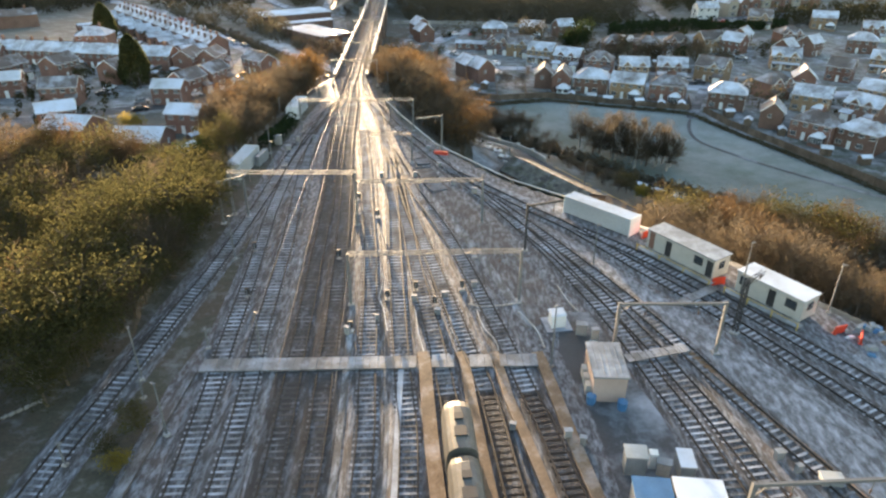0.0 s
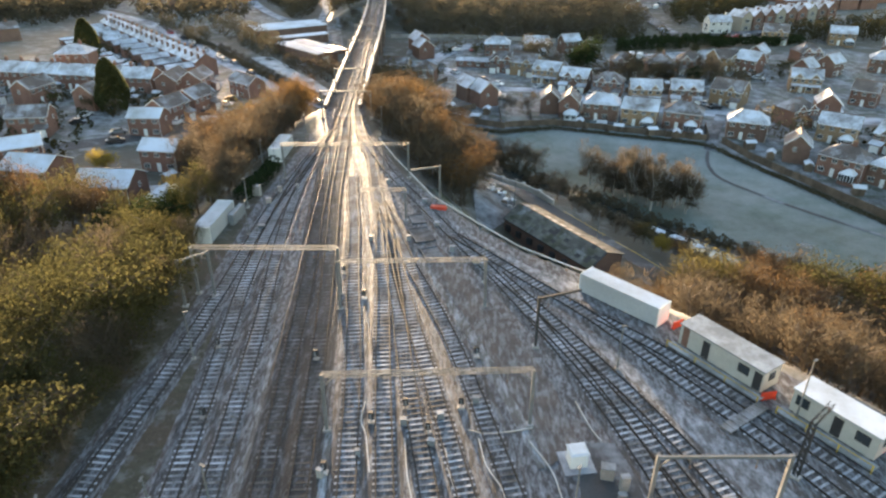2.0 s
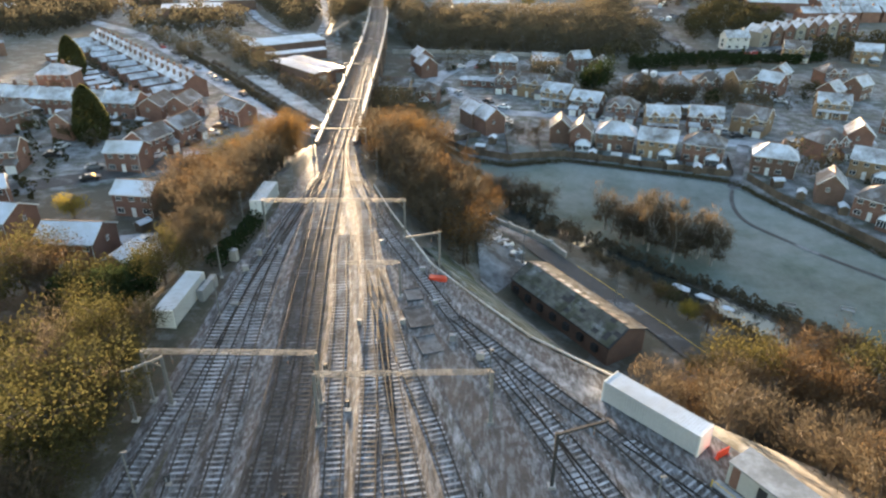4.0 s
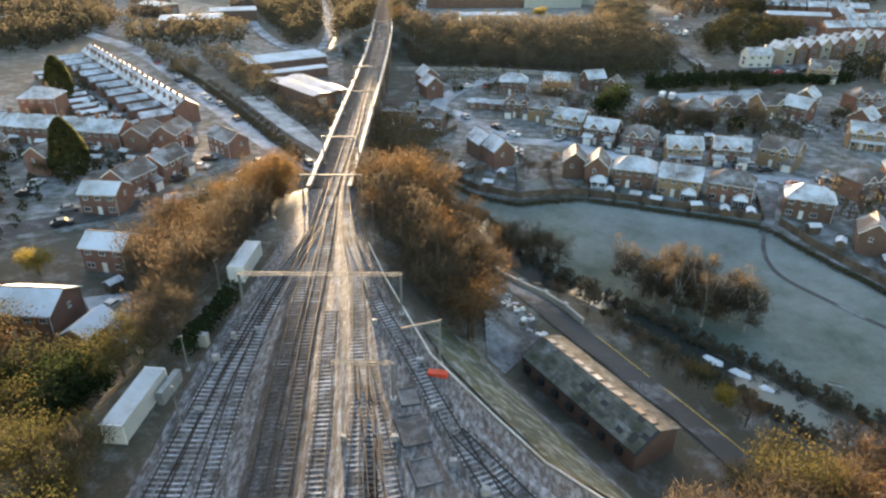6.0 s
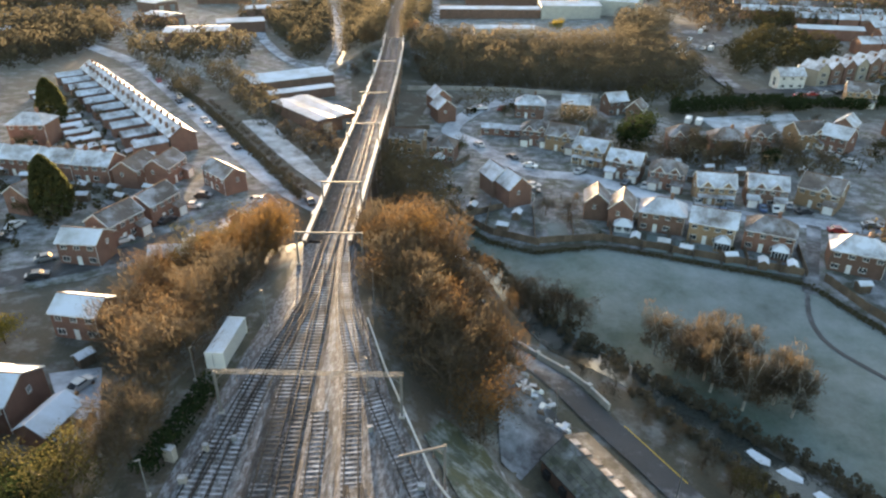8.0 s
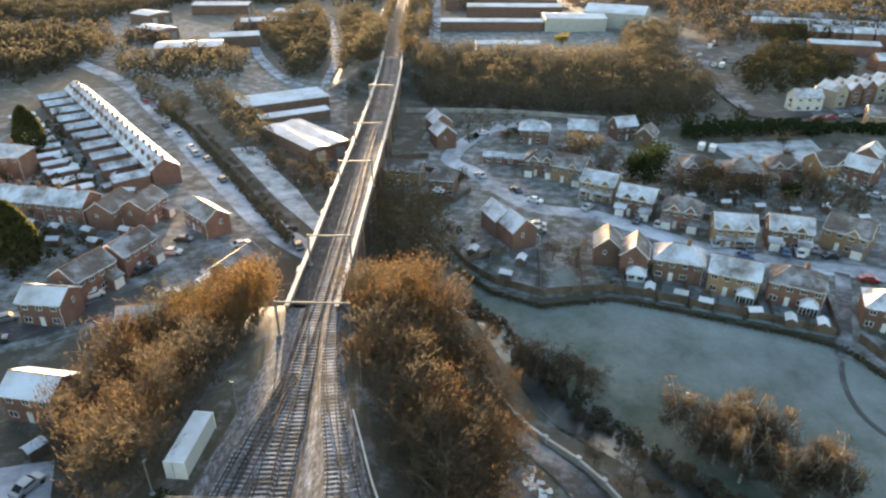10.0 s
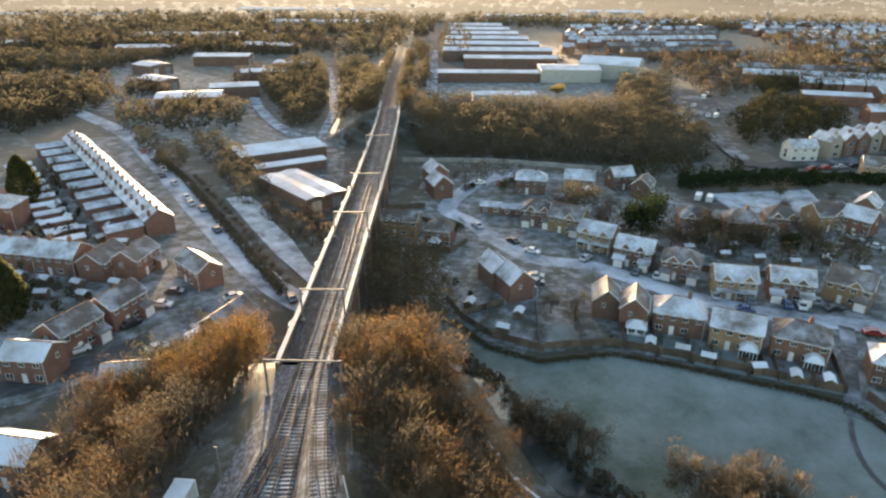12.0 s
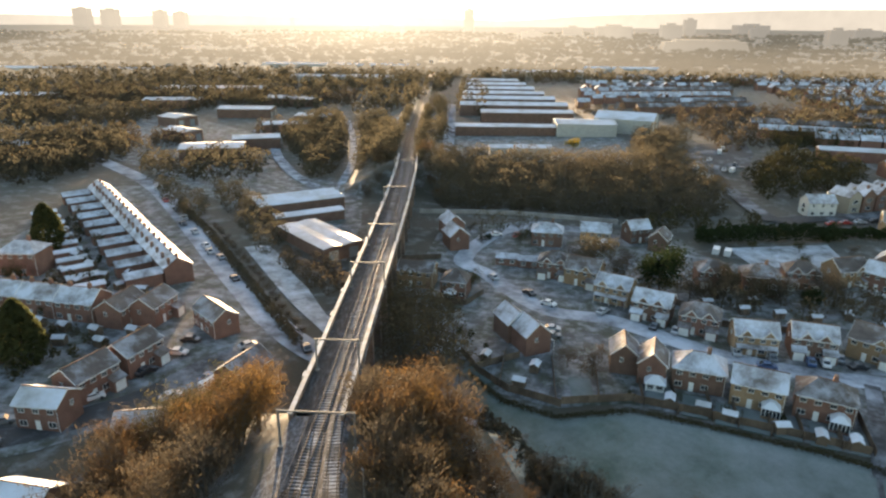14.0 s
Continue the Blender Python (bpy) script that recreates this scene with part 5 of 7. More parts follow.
house_b = lambda: house(9.2, 7.0, 4.9, 7.3, False, BRICK_TAN, ROOF, (), gablets=(-2.4, 2.4), porch=True, label=B)
place("b1", house_b, sited(63, 220.5, -8))
place("b2", lambda: house(9.2, 7.0, 4.9, 7.3, False, BRICK_BROWN, ROOF, (), gablets=(-1.8, 1.8), garage=2, label="brown brick semi-detached pair with white garage doors"), sited(75.6, 220, -14))
place("b3", lambda: house(9.0, 7.2, 4.9, 7.3, True, BRICK_RED, ROOF_BARE, (), gablets=(-1.8, 2.0), garage=2, label="hipped red brick pair with white garage doors"), sited(53.8, 229.6, -21))
place("b2", None, sited(44.3, 236.2, -26))
place("b1", None, sited(36.5, 246, -28))
place("b6", lambda: house(9.5, 7.5, 4.9, 7.6, False, BRICK_TAN, ROOF_BARE, (), gablets=(1.5,), garage=1, label="large buff brick house with a front gable"), sited(89, 219, -40))
place("red1", lambda: house(7.0, 6.2, 4.9, 7.6, False, BRICK_RED, ROOF, (), near=True, porch=True, label="red brick house with its gable towards the meadow"), sited(12.6, 216.4, 116))
place("red2", lambda: house(7.5, 6.0, 4.9, 7.4, False, BRICK_BROWN, ROOF, (), label="brown brick house joined to a red one"), sited(8.6, 222.6, 116))
place("h3", lambda: house(7.0, 6.6, 4.9, 7.2, True, BRICK_RED, ROOF_BARE, (), conservatory=-0.5, label="hipped red brick house with a round white conservatory"), sited(-6, 246.5, -10))
place("h3b", lambda: house(10, 6.6, 4.9, 6.8, False, BRICK_TAN, ROOF_BARE, (), label="long buff brick house under bare trees"), sited(-17, 252, -8))
place("up1", lambda: house(8, 6.4, 4.9, 7.6, False, BRICK_RED, ROOF, (), label="gabled red brick house at the cul-de-sac"), sited(-8, 284, 112))
place("up1", None, sited(-10, 295, 112))
place("r2", None, sited(22, 290, -6), "large hipped brick house at the end of the cul-de-sac")
place("r3", None, sited(38, 292, -10), "brick house half hidden by trees")
place("b3", None, sited(22, 263, -12))
place("b6", None, sited(30, 258, -25))
place("garage", lambda: house(6.5, 4.5, 2.4, 3.2, False, BRICK_RED, ROOF, near=False, back=False, name="garage_block", label="low brick garage with a frosted roof"), sited(8.5, 271, -6))
place("garage", None, sited(15, 269.5, -6))
place("red2", None, sited(52, 296, 20), "gabled house with a white frosted roof among trees")
place("r0", None, sited(58, 288, 62))
for x, y, a, k in ((66, 260, -5, "b3"), (78, 257, -8, "r4"), (90, 260, -10, "b3"), (103, 262, 15, "b6"), (119, 233, -20, "b1"), (111, 258, -50, "up1"), (125, 246, 40, "red1"), (137, 252, 35, "red2"),
                   (81.5, 187, -22, "r2"), (100, 199, 20, "b3"), (88, 172, 65, "r0"), (105, 185, -35, "r3"), (95, 162.5, -48, "r4"), (115.5, 176, -55, "b2"), (103.5, 156, -55, "r2"), (130, 217, -40, "r1"), (112, 205, 70, "red1"), (109, 141, -60, "r3"), (120, 158, -60, "b6"), (127, 190, -50, "r3"),
                   (138, 172, -55, "r2"), (142, 205, -40, "r4"), (150, 226, -35, "b1"), (165, 298, -22, "r3"), (174, 275, -25, "b2"), (158, 255, -30, "r2"), (165, 236, -30, "b6"), (160, 190, -45, "r3"), (136, 268, 5, "b3"), (118, 268, 50, "red2"), (128, 141, -62, "r4"), (150, 158, -50, "b1"), (175, 215, -40, "r2"), (185, 250, -30, "r4")):
    place(k, None, sited(x, y, a))

# the white terrace on the rise
place("wt", lambda: house(10, 7, 5.2, 7.6, False, RENDER_WHITE, ROOF, (3,), near=False, label="white rendered house with wide ground-floor openings", group="terrace on the rise"), sited(122.5, 323, 3))
for i in range(9):
    x, y = 134 + i * 6.2, 327.5 + i * 2.6 + (i * 0.18) ** 2
    place("wn%d" % (i % 3), lambda: house(9, 5.6, 6.4, 8.8, False, (RENDER_CREAM, BRICK_BROWN, BRICK_RED)[i % 3], ROOF, (-3,), near=False, label="narrow gabled terraced house with pale bays", group="terrace on the rise"), sited(x, y, 112))
place("b6", None, sited(139, 302, -20), "white gabled house beyond the hedge")

# the streets to the left of the line
place("l0", lambda: house(8, 6, 4.9, 6.6, False, BRICK_RED, SHEET, (), label="red brick house with a pale frosted roof"), sited(-72.6, 174.6, -3))
place("la", lambda: house(9.2, 6.4, 4.9, 7.0, False, BRICK_RED, ROOF_BARE, (), near=True, label="red brick house with a dark roof on a side street", garage=1), sited(-71.5, 184.2, 70))
place("la", None, sited(-67.8, 194.2, 73))
place("la", None, sited(-44, 190.7, 69), "brick house with its gable to the bushes")
place("l0", None, sited(-53.5, 170.5, 12))
MODELS["lc"] = house(10, 7, 4.9, 7.3, False, BRICK_RED, ROOF, (-2.5, 2.5), label="terraced red brick house with chimneys and a frosted roof")
MODELS["lc"].matrix_basis = sited(-141, 221.2, -7)
place("lb", lambda: house(10, 8, 4.9, 6.9, False, BRICK_RED, SHEET, (), label="wide brick house with a white frosted roof"), sited(-62, 130.6, -2))
place("ld", lambda: house(6.6, 4.6, 2.6, 4.0, False, BRICK_RED, SHEET, (), near=False, name="garage_block", label="brick garage with a blue-white frosted roof"), sited(-52.4, 127.4, 78))
place("l0", None, sited(-60, 151, -7))
place("le", lambda: house(10.5, 5.8, 4.6, 6.5, False, BRICK_RED, ROOF_BARE, (), label="long red brick house with a half-frosted roof at the corner"), sited(-58.6, 212.8, -42))
place("lt", lambda: house(10.5, 8, 6.6, 9.0, True, BRICK_RED, ROOF, (2.0,), label="tall hipped red brick house behind the terrace"), sited(-123, 241, 4))
for x, y, a, k in ((-81, 213.7, 82, "la"), (-74.6, 216, 83, "la"), (-96, 196, 75, "la"), (-91, 215.2, -7, "lc"), (-101, 216.4, -7, "lc"), (-111, 217.6, -7, "lc"), (-121, 218.8, -7, "lc"), (-131, 220, -7, "lc"), (-100, 172, 10, "la"), (-90, 150, 30, "l0"),
                   (-80, 138, -10, "lb"), (-97, 132, 80, "la"), (-110, 150, 40, "la"), (-118, 178, 20, "l0"), (-115, 200, 75, "la"), (-130, 165, 10, "lb"), (-128, 195, 70, "la"), (-145, 185, 15, "lb"), (-145, 215, 10, "l0"),
                   (-125, 130, 50, "la"), (-145, 145, 20, "l0"), (-160, 165, 10, "la"), (-165, 195, 30, "lb")):
    place(k, None, sited(x, y, a))

# the long terrace with a chimney on every house, yards behind it
TERR = Vector((-146.4, 316.5)) - Vector((-79, 238.5))
for i in range(19):
    p = Vector((-79, 238.5)) + TERR * ((i + 0.5) / 19)
    place("tr%d" % (i % 2), lambda: house(TERR.length / 19 + 0.02, 7.2, 5.0, 7.4, False, BRICK_RED, ROOF, (-2.2,), near=False, label="narrow terraced brick house with a chimney and frosted roof", group="long terrace"), sited(p.x, p.y, math.degrees(math.atan2(TERR.y, TERR.x)), 0))
    if i % 2 == 0:
        q = p + Vector((-TERR.y, TERR.x)).normalized() * 8.5
        place("outrigger", lambda: house(9, 3.6, 3.4, 4.6, False, BRICK_RED, ROOF, near=False, back=False, name="rear_extension", label="low rear wing of a terraced house, roof white with frost", group="rear wings"), sited(q.x, q.y, math.degrees(math.atan2(TERR.y, TERR.x)) + 90))

# a far town of small houses, thinning into the haze
rng = random.Random(4)
def far_row(x, y, turn, n, kind):
    d = Vector((math.cos(radians(turn)), math.sin(radians(turn)))) * 10.5
    for i in range(n):
        place(kind, None, sited(x + d.x * i, y + d.y * i, turn + rng.uniform(-4, 4)))


place("fa", lambda: house(9.5, 7.5, 5, 7.4, False, BRICK_RED, ROOF, (2,), near=False, back=False, label="distant brick house with a frosted roof", group="distant houses"), sited(205, 420, 20))
place("fb", lambda: house(11, 7, 5, 7.2, False, BRICK_BROWN, ROOF_BARE, (2,), near=False, back=False, label="distant brown house with a frosted roof", group="distant houses"), sited(215, 440, 20))
for x, y, a, n in ((160, 470, -12, 7), (165, 495, -12, 7), (180, 445, -14, 5), (110, 560, 8, 8), (105, 590, 8, 9), (95, 630, 5, 10), (110, 670, 5, 10), (120, 720, 0, 10), (240, 520, -10, 8), (250, 560, -10, 8), (250, 620, -5, 8), (260, 700, 0, 8), (180, 380, 5, 5), (200, 400, 5, 5),
                   (-240, 230, 40, 6), (-220, 260, 40, 6), (-200, 180, 20, 4), (-210, 140, 25, 4), (-190, 110, 15, 4)):
    far_row(x, y, a, n, "fa" if (n + int(x)) % 2 else "fb")

# streets of small houses too far off to count
def suburb(outlines, gap, seed):
    rg, wall, roof = random.Random(seed), Shape(), Shape()
    for outline in outlines:
        xs, ys = [p[0] for p in outline], [p[1] for p in outline]
        for y in np.arange(min(ys), max(ys), gap * 1.9):
            bend = rg.uniform(-0.25, 0.25)
            for x in np.arange(min(xs), max(xs), gap):
                qx, qy = x + rg.uniform(-1.5, 1.5), y + (x - xs[0]) * bend + rg.uniform(-2, 2)
                if not inside(qx, qy, outline) or rg.random() < 0.22:
                    continue
                m = sited(qx, qy, math.degrees(bend) + rg.choice((0, 0, 0, 90)) + rg.uniform(-5, 5))
                L = rg.uniform(7.5, 10)
                for target, shape in ((wall, walls(L, 6.8, 5.0, 7.3, False)), (roof, roof_shape(L, 6.8, 5.0, 7.3, False)[0])):
                    target.add([tuple(m @ Vector(v)) for v in shape.v], shape.f)
    ob = thing("suburb", "distant streets of brick houses with frosted roofs", "houses", kind="stuff")
    tagged(part("wall", wall, BRICK_RED, ob), kind="stuff")
    tagged(part("roof", roof, ROOF, ob), kind="stuff")


suburb([[(70, 585), (150, 590), (160, 680), (230, 740), (230, 840), (130, 800), (80, 700)], [(250, 580), (360, 590), (420, 720), (420, 840), (250, 830), (240, 660)], [(-460, 330), (-340, 330), (-330, 440), (-460, 430)], [(-420, 180), (-250, 180), (-250, 290), (-420, 300)]], 13, 5)

# ---------------------------------------------------------------- works and warehouses
def warehouse(L, W, he, rise, bays=1, wall=None, roof=None, label="brick warehouse with a frosted sheet roof", category="warehouse"):
    """Sheds side by side along x, each with its ridge along y... built round the origin."""
    ob = thing("warehouse", label, category)
    part("wall", Shape().box(-L / 2, -W / 2, -2, L / 2, W / 2, he), wall or BRICK_BROWN, ob)
    w = L / bays
    for i in range(bays):
        x0 = -L / 2 + i * w
        s = Shape()
        s.slab([(x0 - 0.1, -W / 2 - 0.3, he + 0.05), (x0 + w / 2, -W / 2 - 0.3, he + rise), (x0 + w / 2, W / 2 + 0.3, he + rise), (x0 - 0.1, W / 2 + 0.3, he + 0.05)], 0.15)
        s.slab([(x0 + w / 2, -W / 2 - 0.3, he + rise), (x0 + w + 0.1, -W / 2 - 0.3, he + 0.05), (x0 + w + 0.1, W / 2 + 0.3, he + 0.05), (x0 + w / 2, W / 2 + 0.3, he + rise)], 0.15)
        s.poly((x0, -W / 2, he), (x0 + w, -W / 2, he), (x0 + w / 2, -W / 2, he + rise - 0.1))
        s.poly((x0 + w, W / 2, he), (x0, W / 2, he), (x0 + w / 2, W / 2, he + rise - 0.1))
        part("roof", s, roof or SHEET, ob)
    n = max(2, min(6, int(L / 6)))
    for i in range(n):
        x = -L / 2 + (i + 0.5) * L / n
        part("shutter_door", Shape().box(x - 1.6, -W / 2 - 0.06, -0.5, x + 1.6, -W / 2, he * 0.7), GREY if i % 2 else CREAM, ob)
    return ob


def put(ob, x, y, turn, lift=0.0):
    ob.matrix_basis = sited(x, y, turn, lift)
    return ob


put(warehouse(14, 29, 4.0, 0.5, 2, label="brick works with a white frosted twin roof beside the viaduct"), -51, 276.5, 44)
put(warehouse(15, 31, 5.0, 0.7, 3, label="long brick warehouse with three frosted roof bays"), -68, 312, -58)
put(warehouse(6, 24, 3.4, 0.6, 1, label="low lean-to warehouse with a frosted roof"), -60.5, 299.5, -58)
put(warehouse(13, 58, 5, 1.0, 1, BRICK_BROWN, label="long factory shed with a white frosted roof"), 11, 471, 92)
put(warehouse(16, 58, 7.5, 1.2, 1, BRICK_BROWN, label="tall pale factory shed with a white frosted roof"), 25, 511, 92)
put(warehouse(22, 34, 7, 1.4, 1, CREAM, label="pale factory shed with a frosted roof"), 57, 474, 92)
put(warehouse(26, 34, 8, 3.2, 1, CREAM, label="pale factory shed with a curved frosted roof"), 84, 487, 70)
put(warehouse(10, 30, 7, 1.0, 1, CREAM, label="unfinished pale shed wrapped in sheeting"), 17, 402, 94)
for i in range(6):
    put(warehouse(18, 74 - 5 * i, 7, 1.6, 1, BRICK_BROWN, label="long factory bay with a frosted roof"), 18 - 3 * i, 552 + 36 * i, 92)
for x, y, L, W, a in ((-236, 570, 18, 40, 100), (-195, 488, 16, 18, 60), (-135, 398, 18, 30, 105), (-122, 424, 14, 24, 110), (-240, 655, 24, 90, 95), (-150, 590, 18, 40, 80), (-165, 530, 18, 36, 95), (-360, 582, 20, 44, 92), (-233, 390, 10, 24, 75), (-470, 835, 26, 190, 92), (-190, 945, 30, 200, 90), (-150, 780, 24, 110, 92), (60, 860, 24, 90, 90), (160, 930, 30, 90, 90), (-120, 470, 14, 26, 110), (-170, 440, 12, 20, 60), (-110, 500, 14, 22, 80)):
    put(warehouse(L, W, 6, 1.2, 1, BRICK_BROWN if W < 60 else CREAM, label="distant industrial shed with a white frosted roof"), x, y, a)
put(warehouse(9, 30, 5, 1.4, 1, BRICK_RED, label="long low school building with a white frosted roof"), 178, 412, 78)

# the old works below the railway bank: a slated range with a paler one behind it
old = thing("old_workshop", "derelict long brick workshop with patchy mossy slate roof", "workshop")
d = (Vector((23.9, 107.8)) - Vector((11.8, 126.9)))
U, N = d.normalized(), Vector((-d.normalized().y, d.normalized().x))
def ow(u, n, z):
    p = Vector((11.8, 126.9)) + U * u + N * n
    return (p.x, p.y, z)


LEN = d.length
s = Shape()
s.add([ow(0, 0, -14), ow(LEN, 0, -14), ow(LEN, 7.2, -14), ow(0, 7.2, -14), ow(0, 0, -9.1), ow(LEN, 0, -9.1), ow(LEN, 7.2, -8.6), ow(0, 7.2, -8.6), ow(0, 3.4, -7.1), ow(LEN, 3.4, -7.1)],
      [(1, 0, 4, 5), (3, 2, 6, 7), (2, 1, 5, 9, 6), (0, 3, 7, 8, 4)])
part("wall", s, BRICK_BROWN, old)
part("rear_roof", Shape().slab([ow(-0.3, 3.4, -7.0), ow(LEN + 0.3, 3.4, -7.0), ow(LEN + 0.3, 7.6, -8.5), ow(-0.3, 7.6, -8.5)], 0.15), ROOF_OLD, old, "paler frosted rear slope")
for k in range(11):
    u = 0.7 + k * (LEN - 1.2) / 11
    part("rooflight", Shape().slab([ow(u, 3.5, -6.96), ow(u + 1.25, 3.5, -6.96), ow(u + 1.25, 4.7, -7.39), ow(u, 4.7, -7.39)], 0.06), ROOF_BARE, old, "dirty frosted roof sheet")
part("front_roof", Shape().slab([ow(-0.2, -0.3, -9.2), ow(LEN + 0.3, -0.3, -9.2), ow(LEN + 0.3, 3.4, -7.02), ow(-0.2, 3.4, -7.02)], 0.12), BLACK, old)
SL = Shape().box(-0.5, -0.33, 0, 0.5, 0.33, 0.05).mesh("slate_sheet", SLATE_OLD)
rr = random.Random(9)
tilt = math.atan2(2.18, 3.7)
for i in range(22):
    for j in range(6):
        if rr.random() < 0.93:
            p = ow((i + 0.5) * (LEN / 22), -0.3 + (j + 0.5) * 3.7 / 6, -9.2 + (j + 0.5) * 2.18 / 6 + 0.02)
            ob = part("slate_sheet", SL, None, old)
            ob.matrix_basis = Matrix.Translation(p) @ Matrix.Rotation(math.atan2(U.y, U.x), 4, "Z") @ Matrix.Rotation(tilt, 4, "X") @ Matrix.Diagonal((1.0, 1.0, 1, 1))
for k in range(7):
    a = ow(1.5 + k * 3.1, -0.05, -11.2)
    part("window", Shape().box(a[0] - 0.5, a[1] - 0.5, a[2], a[0] + 0.5, a[1] + 0.5, a[2] + 1.1, math.degrees(math.atan2(U.y, U.x))), BLACK, old)

# the distance behind everything: far plain, towers, mast, hills, sunlit haze painted as emission
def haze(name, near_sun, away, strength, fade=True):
    """A far backdrop that glows with painted haze, brightest under the sun."""
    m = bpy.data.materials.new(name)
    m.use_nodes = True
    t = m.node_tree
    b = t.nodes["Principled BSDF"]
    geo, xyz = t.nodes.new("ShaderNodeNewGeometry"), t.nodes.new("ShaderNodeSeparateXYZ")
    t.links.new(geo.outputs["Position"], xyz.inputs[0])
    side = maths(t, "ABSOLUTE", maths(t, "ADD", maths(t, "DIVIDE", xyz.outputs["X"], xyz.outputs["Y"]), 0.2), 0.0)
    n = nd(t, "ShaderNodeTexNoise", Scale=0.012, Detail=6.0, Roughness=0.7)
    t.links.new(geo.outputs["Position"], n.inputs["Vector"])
    # sun glow put into the emission colour, duller to both sides
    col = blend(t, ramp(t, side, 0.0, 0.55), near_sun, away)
    # nearer parts start darker, so the painted haze thickens with distance
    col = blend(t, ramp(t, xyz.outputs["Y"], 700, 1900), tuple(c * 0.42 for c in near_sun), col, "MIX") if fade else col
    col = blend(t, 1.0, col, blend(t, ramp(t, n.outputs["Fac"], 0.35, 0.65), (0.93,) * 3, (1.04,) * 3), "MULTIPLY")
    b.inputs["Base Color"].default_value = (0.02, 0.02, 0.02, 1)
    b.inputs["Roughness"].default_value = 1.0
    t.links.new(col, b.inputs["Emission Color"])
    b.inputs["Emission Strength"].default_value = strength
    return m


HAZE_PLAIN = haze("painted_haze_plain", (0.8, 0.71, 0.58), (0.155, 0.152, 0.138), 0.18)
HAZE_TOWN = haze("painted_haze_town", (0.93, 0.84, 0.7), (0.25, 0.248, 0.24), 0.18)
HAZE_WOOD = haze("painted_haze_woods", (0.7, 0.61, 0.48), (0.125, 0.12, 0.103), 0.18)
HAZE_HILL = haze("painted_haze_hills", (1.0, 0.92, 0.78), (0.5, 0.48, 0.45), 0.2, False)
stadium = thing("stadium", "wide low stadium stand with painted haze glow", "stadium", m=pose(420, 1480, -9))
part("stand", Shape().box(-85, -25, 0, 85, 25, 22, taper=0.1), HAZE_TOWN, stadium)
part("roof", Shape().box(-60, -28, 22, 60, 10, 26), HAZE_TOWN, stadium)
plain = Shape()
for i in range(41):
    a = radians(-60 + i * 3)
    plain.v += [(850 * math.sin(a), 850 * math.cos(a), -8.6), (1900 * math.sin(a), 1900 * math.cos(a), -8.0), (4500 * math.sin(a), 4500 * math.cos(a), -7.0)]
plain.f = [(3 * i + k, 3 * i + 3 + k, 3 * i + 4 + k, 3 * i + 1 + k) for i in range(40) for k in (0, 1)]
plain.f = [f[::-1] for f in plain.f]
solid("backdrop", plain, HAZE_PLAIN, "far plain with bright morning haze painted as glow", "backdrop", kind="structure", smooth=True)
rt = random.Random(12)
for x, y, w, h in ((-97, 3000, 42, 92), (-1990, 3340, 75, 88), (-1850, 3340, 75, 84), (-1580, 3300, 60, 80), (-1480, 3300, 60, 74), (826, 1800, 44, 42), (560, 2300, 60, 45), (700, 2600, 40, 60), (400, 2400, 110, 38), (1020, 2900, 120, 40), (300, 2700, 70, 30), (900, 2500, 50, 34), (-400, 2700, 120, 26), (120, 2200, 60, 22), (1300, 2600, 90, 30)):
    t = thing("tower_block", "distant tower block with painted haze glow", "tower block", "towers on the skyline", m=pose(x, y, -10))
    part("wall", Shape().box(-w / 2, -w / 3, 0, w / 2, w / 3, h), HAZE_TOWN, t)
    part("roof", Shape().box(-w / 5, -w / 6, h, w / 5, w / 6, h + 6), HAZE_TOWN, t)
far_town = Shape()
for i in range(420):
    a, r = radians(rt.uniform(-45, 45)), 880 * 3.0 ** rt.random()
    for k in range(rt.randint(3, 9)):
        x, y, w, d = r * math.sin(a) + k * 15 + rt.uniform(-6, 6), r * math.cos(a) + rt.uniform(-16, 16), rt.uniform(7, 14), rt.uniform(6, 9)
        far_town.box(x - w / 2, y - d / 2, -10, x + w / 2, y + d / 2, rt.uniform(-5, -2), rt.uniform(-20, 20))
far_trees = Shape()
for i in range(700):
    a, r = radians(rt.uniform(-46, 46)), 860 * 3.5 ** rt.random()
    for k in range(16):
        c = Vector((r * math.sin(a) + rt.gauss(0, 45), r * math.cos(a) + rt.gauss(0, 14), rt.uniform(-9, -1)))
        u = Vector((rt.uniform(4, 10), rt.uniform(-2, 2), rt.uniform(-1, 1)))
        v = Vector((rt.uniform(-1, 1), rt.uniform(-1, 1), rt.uniform(2.5, 5)))
        far_trees.add([tuple(c - u), tuple(c - v), tuple(c + u), tuple(c + v)], [(0, 1, 2, 3)])
solid("far_woods", far_trees, HAZE_WOOD, "belts of far trees, the haze painted on", "woodland", kind="stuff")
solid("far_town", far_town, HAZE_TOWN, "blocks and sheds of a far town, painted hazy", "town", kind="stuff")
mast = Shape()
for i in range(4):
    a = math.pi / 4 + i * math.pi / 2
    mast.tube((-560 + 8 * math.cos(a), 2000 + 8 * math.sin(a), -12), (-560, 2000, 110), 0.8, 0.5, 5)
solid("radio_mast", mast, HAZE_TOWN, "tall lattice mast with haze painted on", "mast")
hills = Shape()
for i in range(121):
    a = radians(-60 + i)
    hgt = 45 + 30 * noise.noise((i * 0.09, 3.1, 0)) + 55 * max(0, math.sin((i - 62) / 45 * 2.4))
    hills.v += [(4400 * math.sin(a), 4400 * math.cos(a), -20), (4400 * math.sin(a), 4400 * math.cos(a), max(20, hgt))]
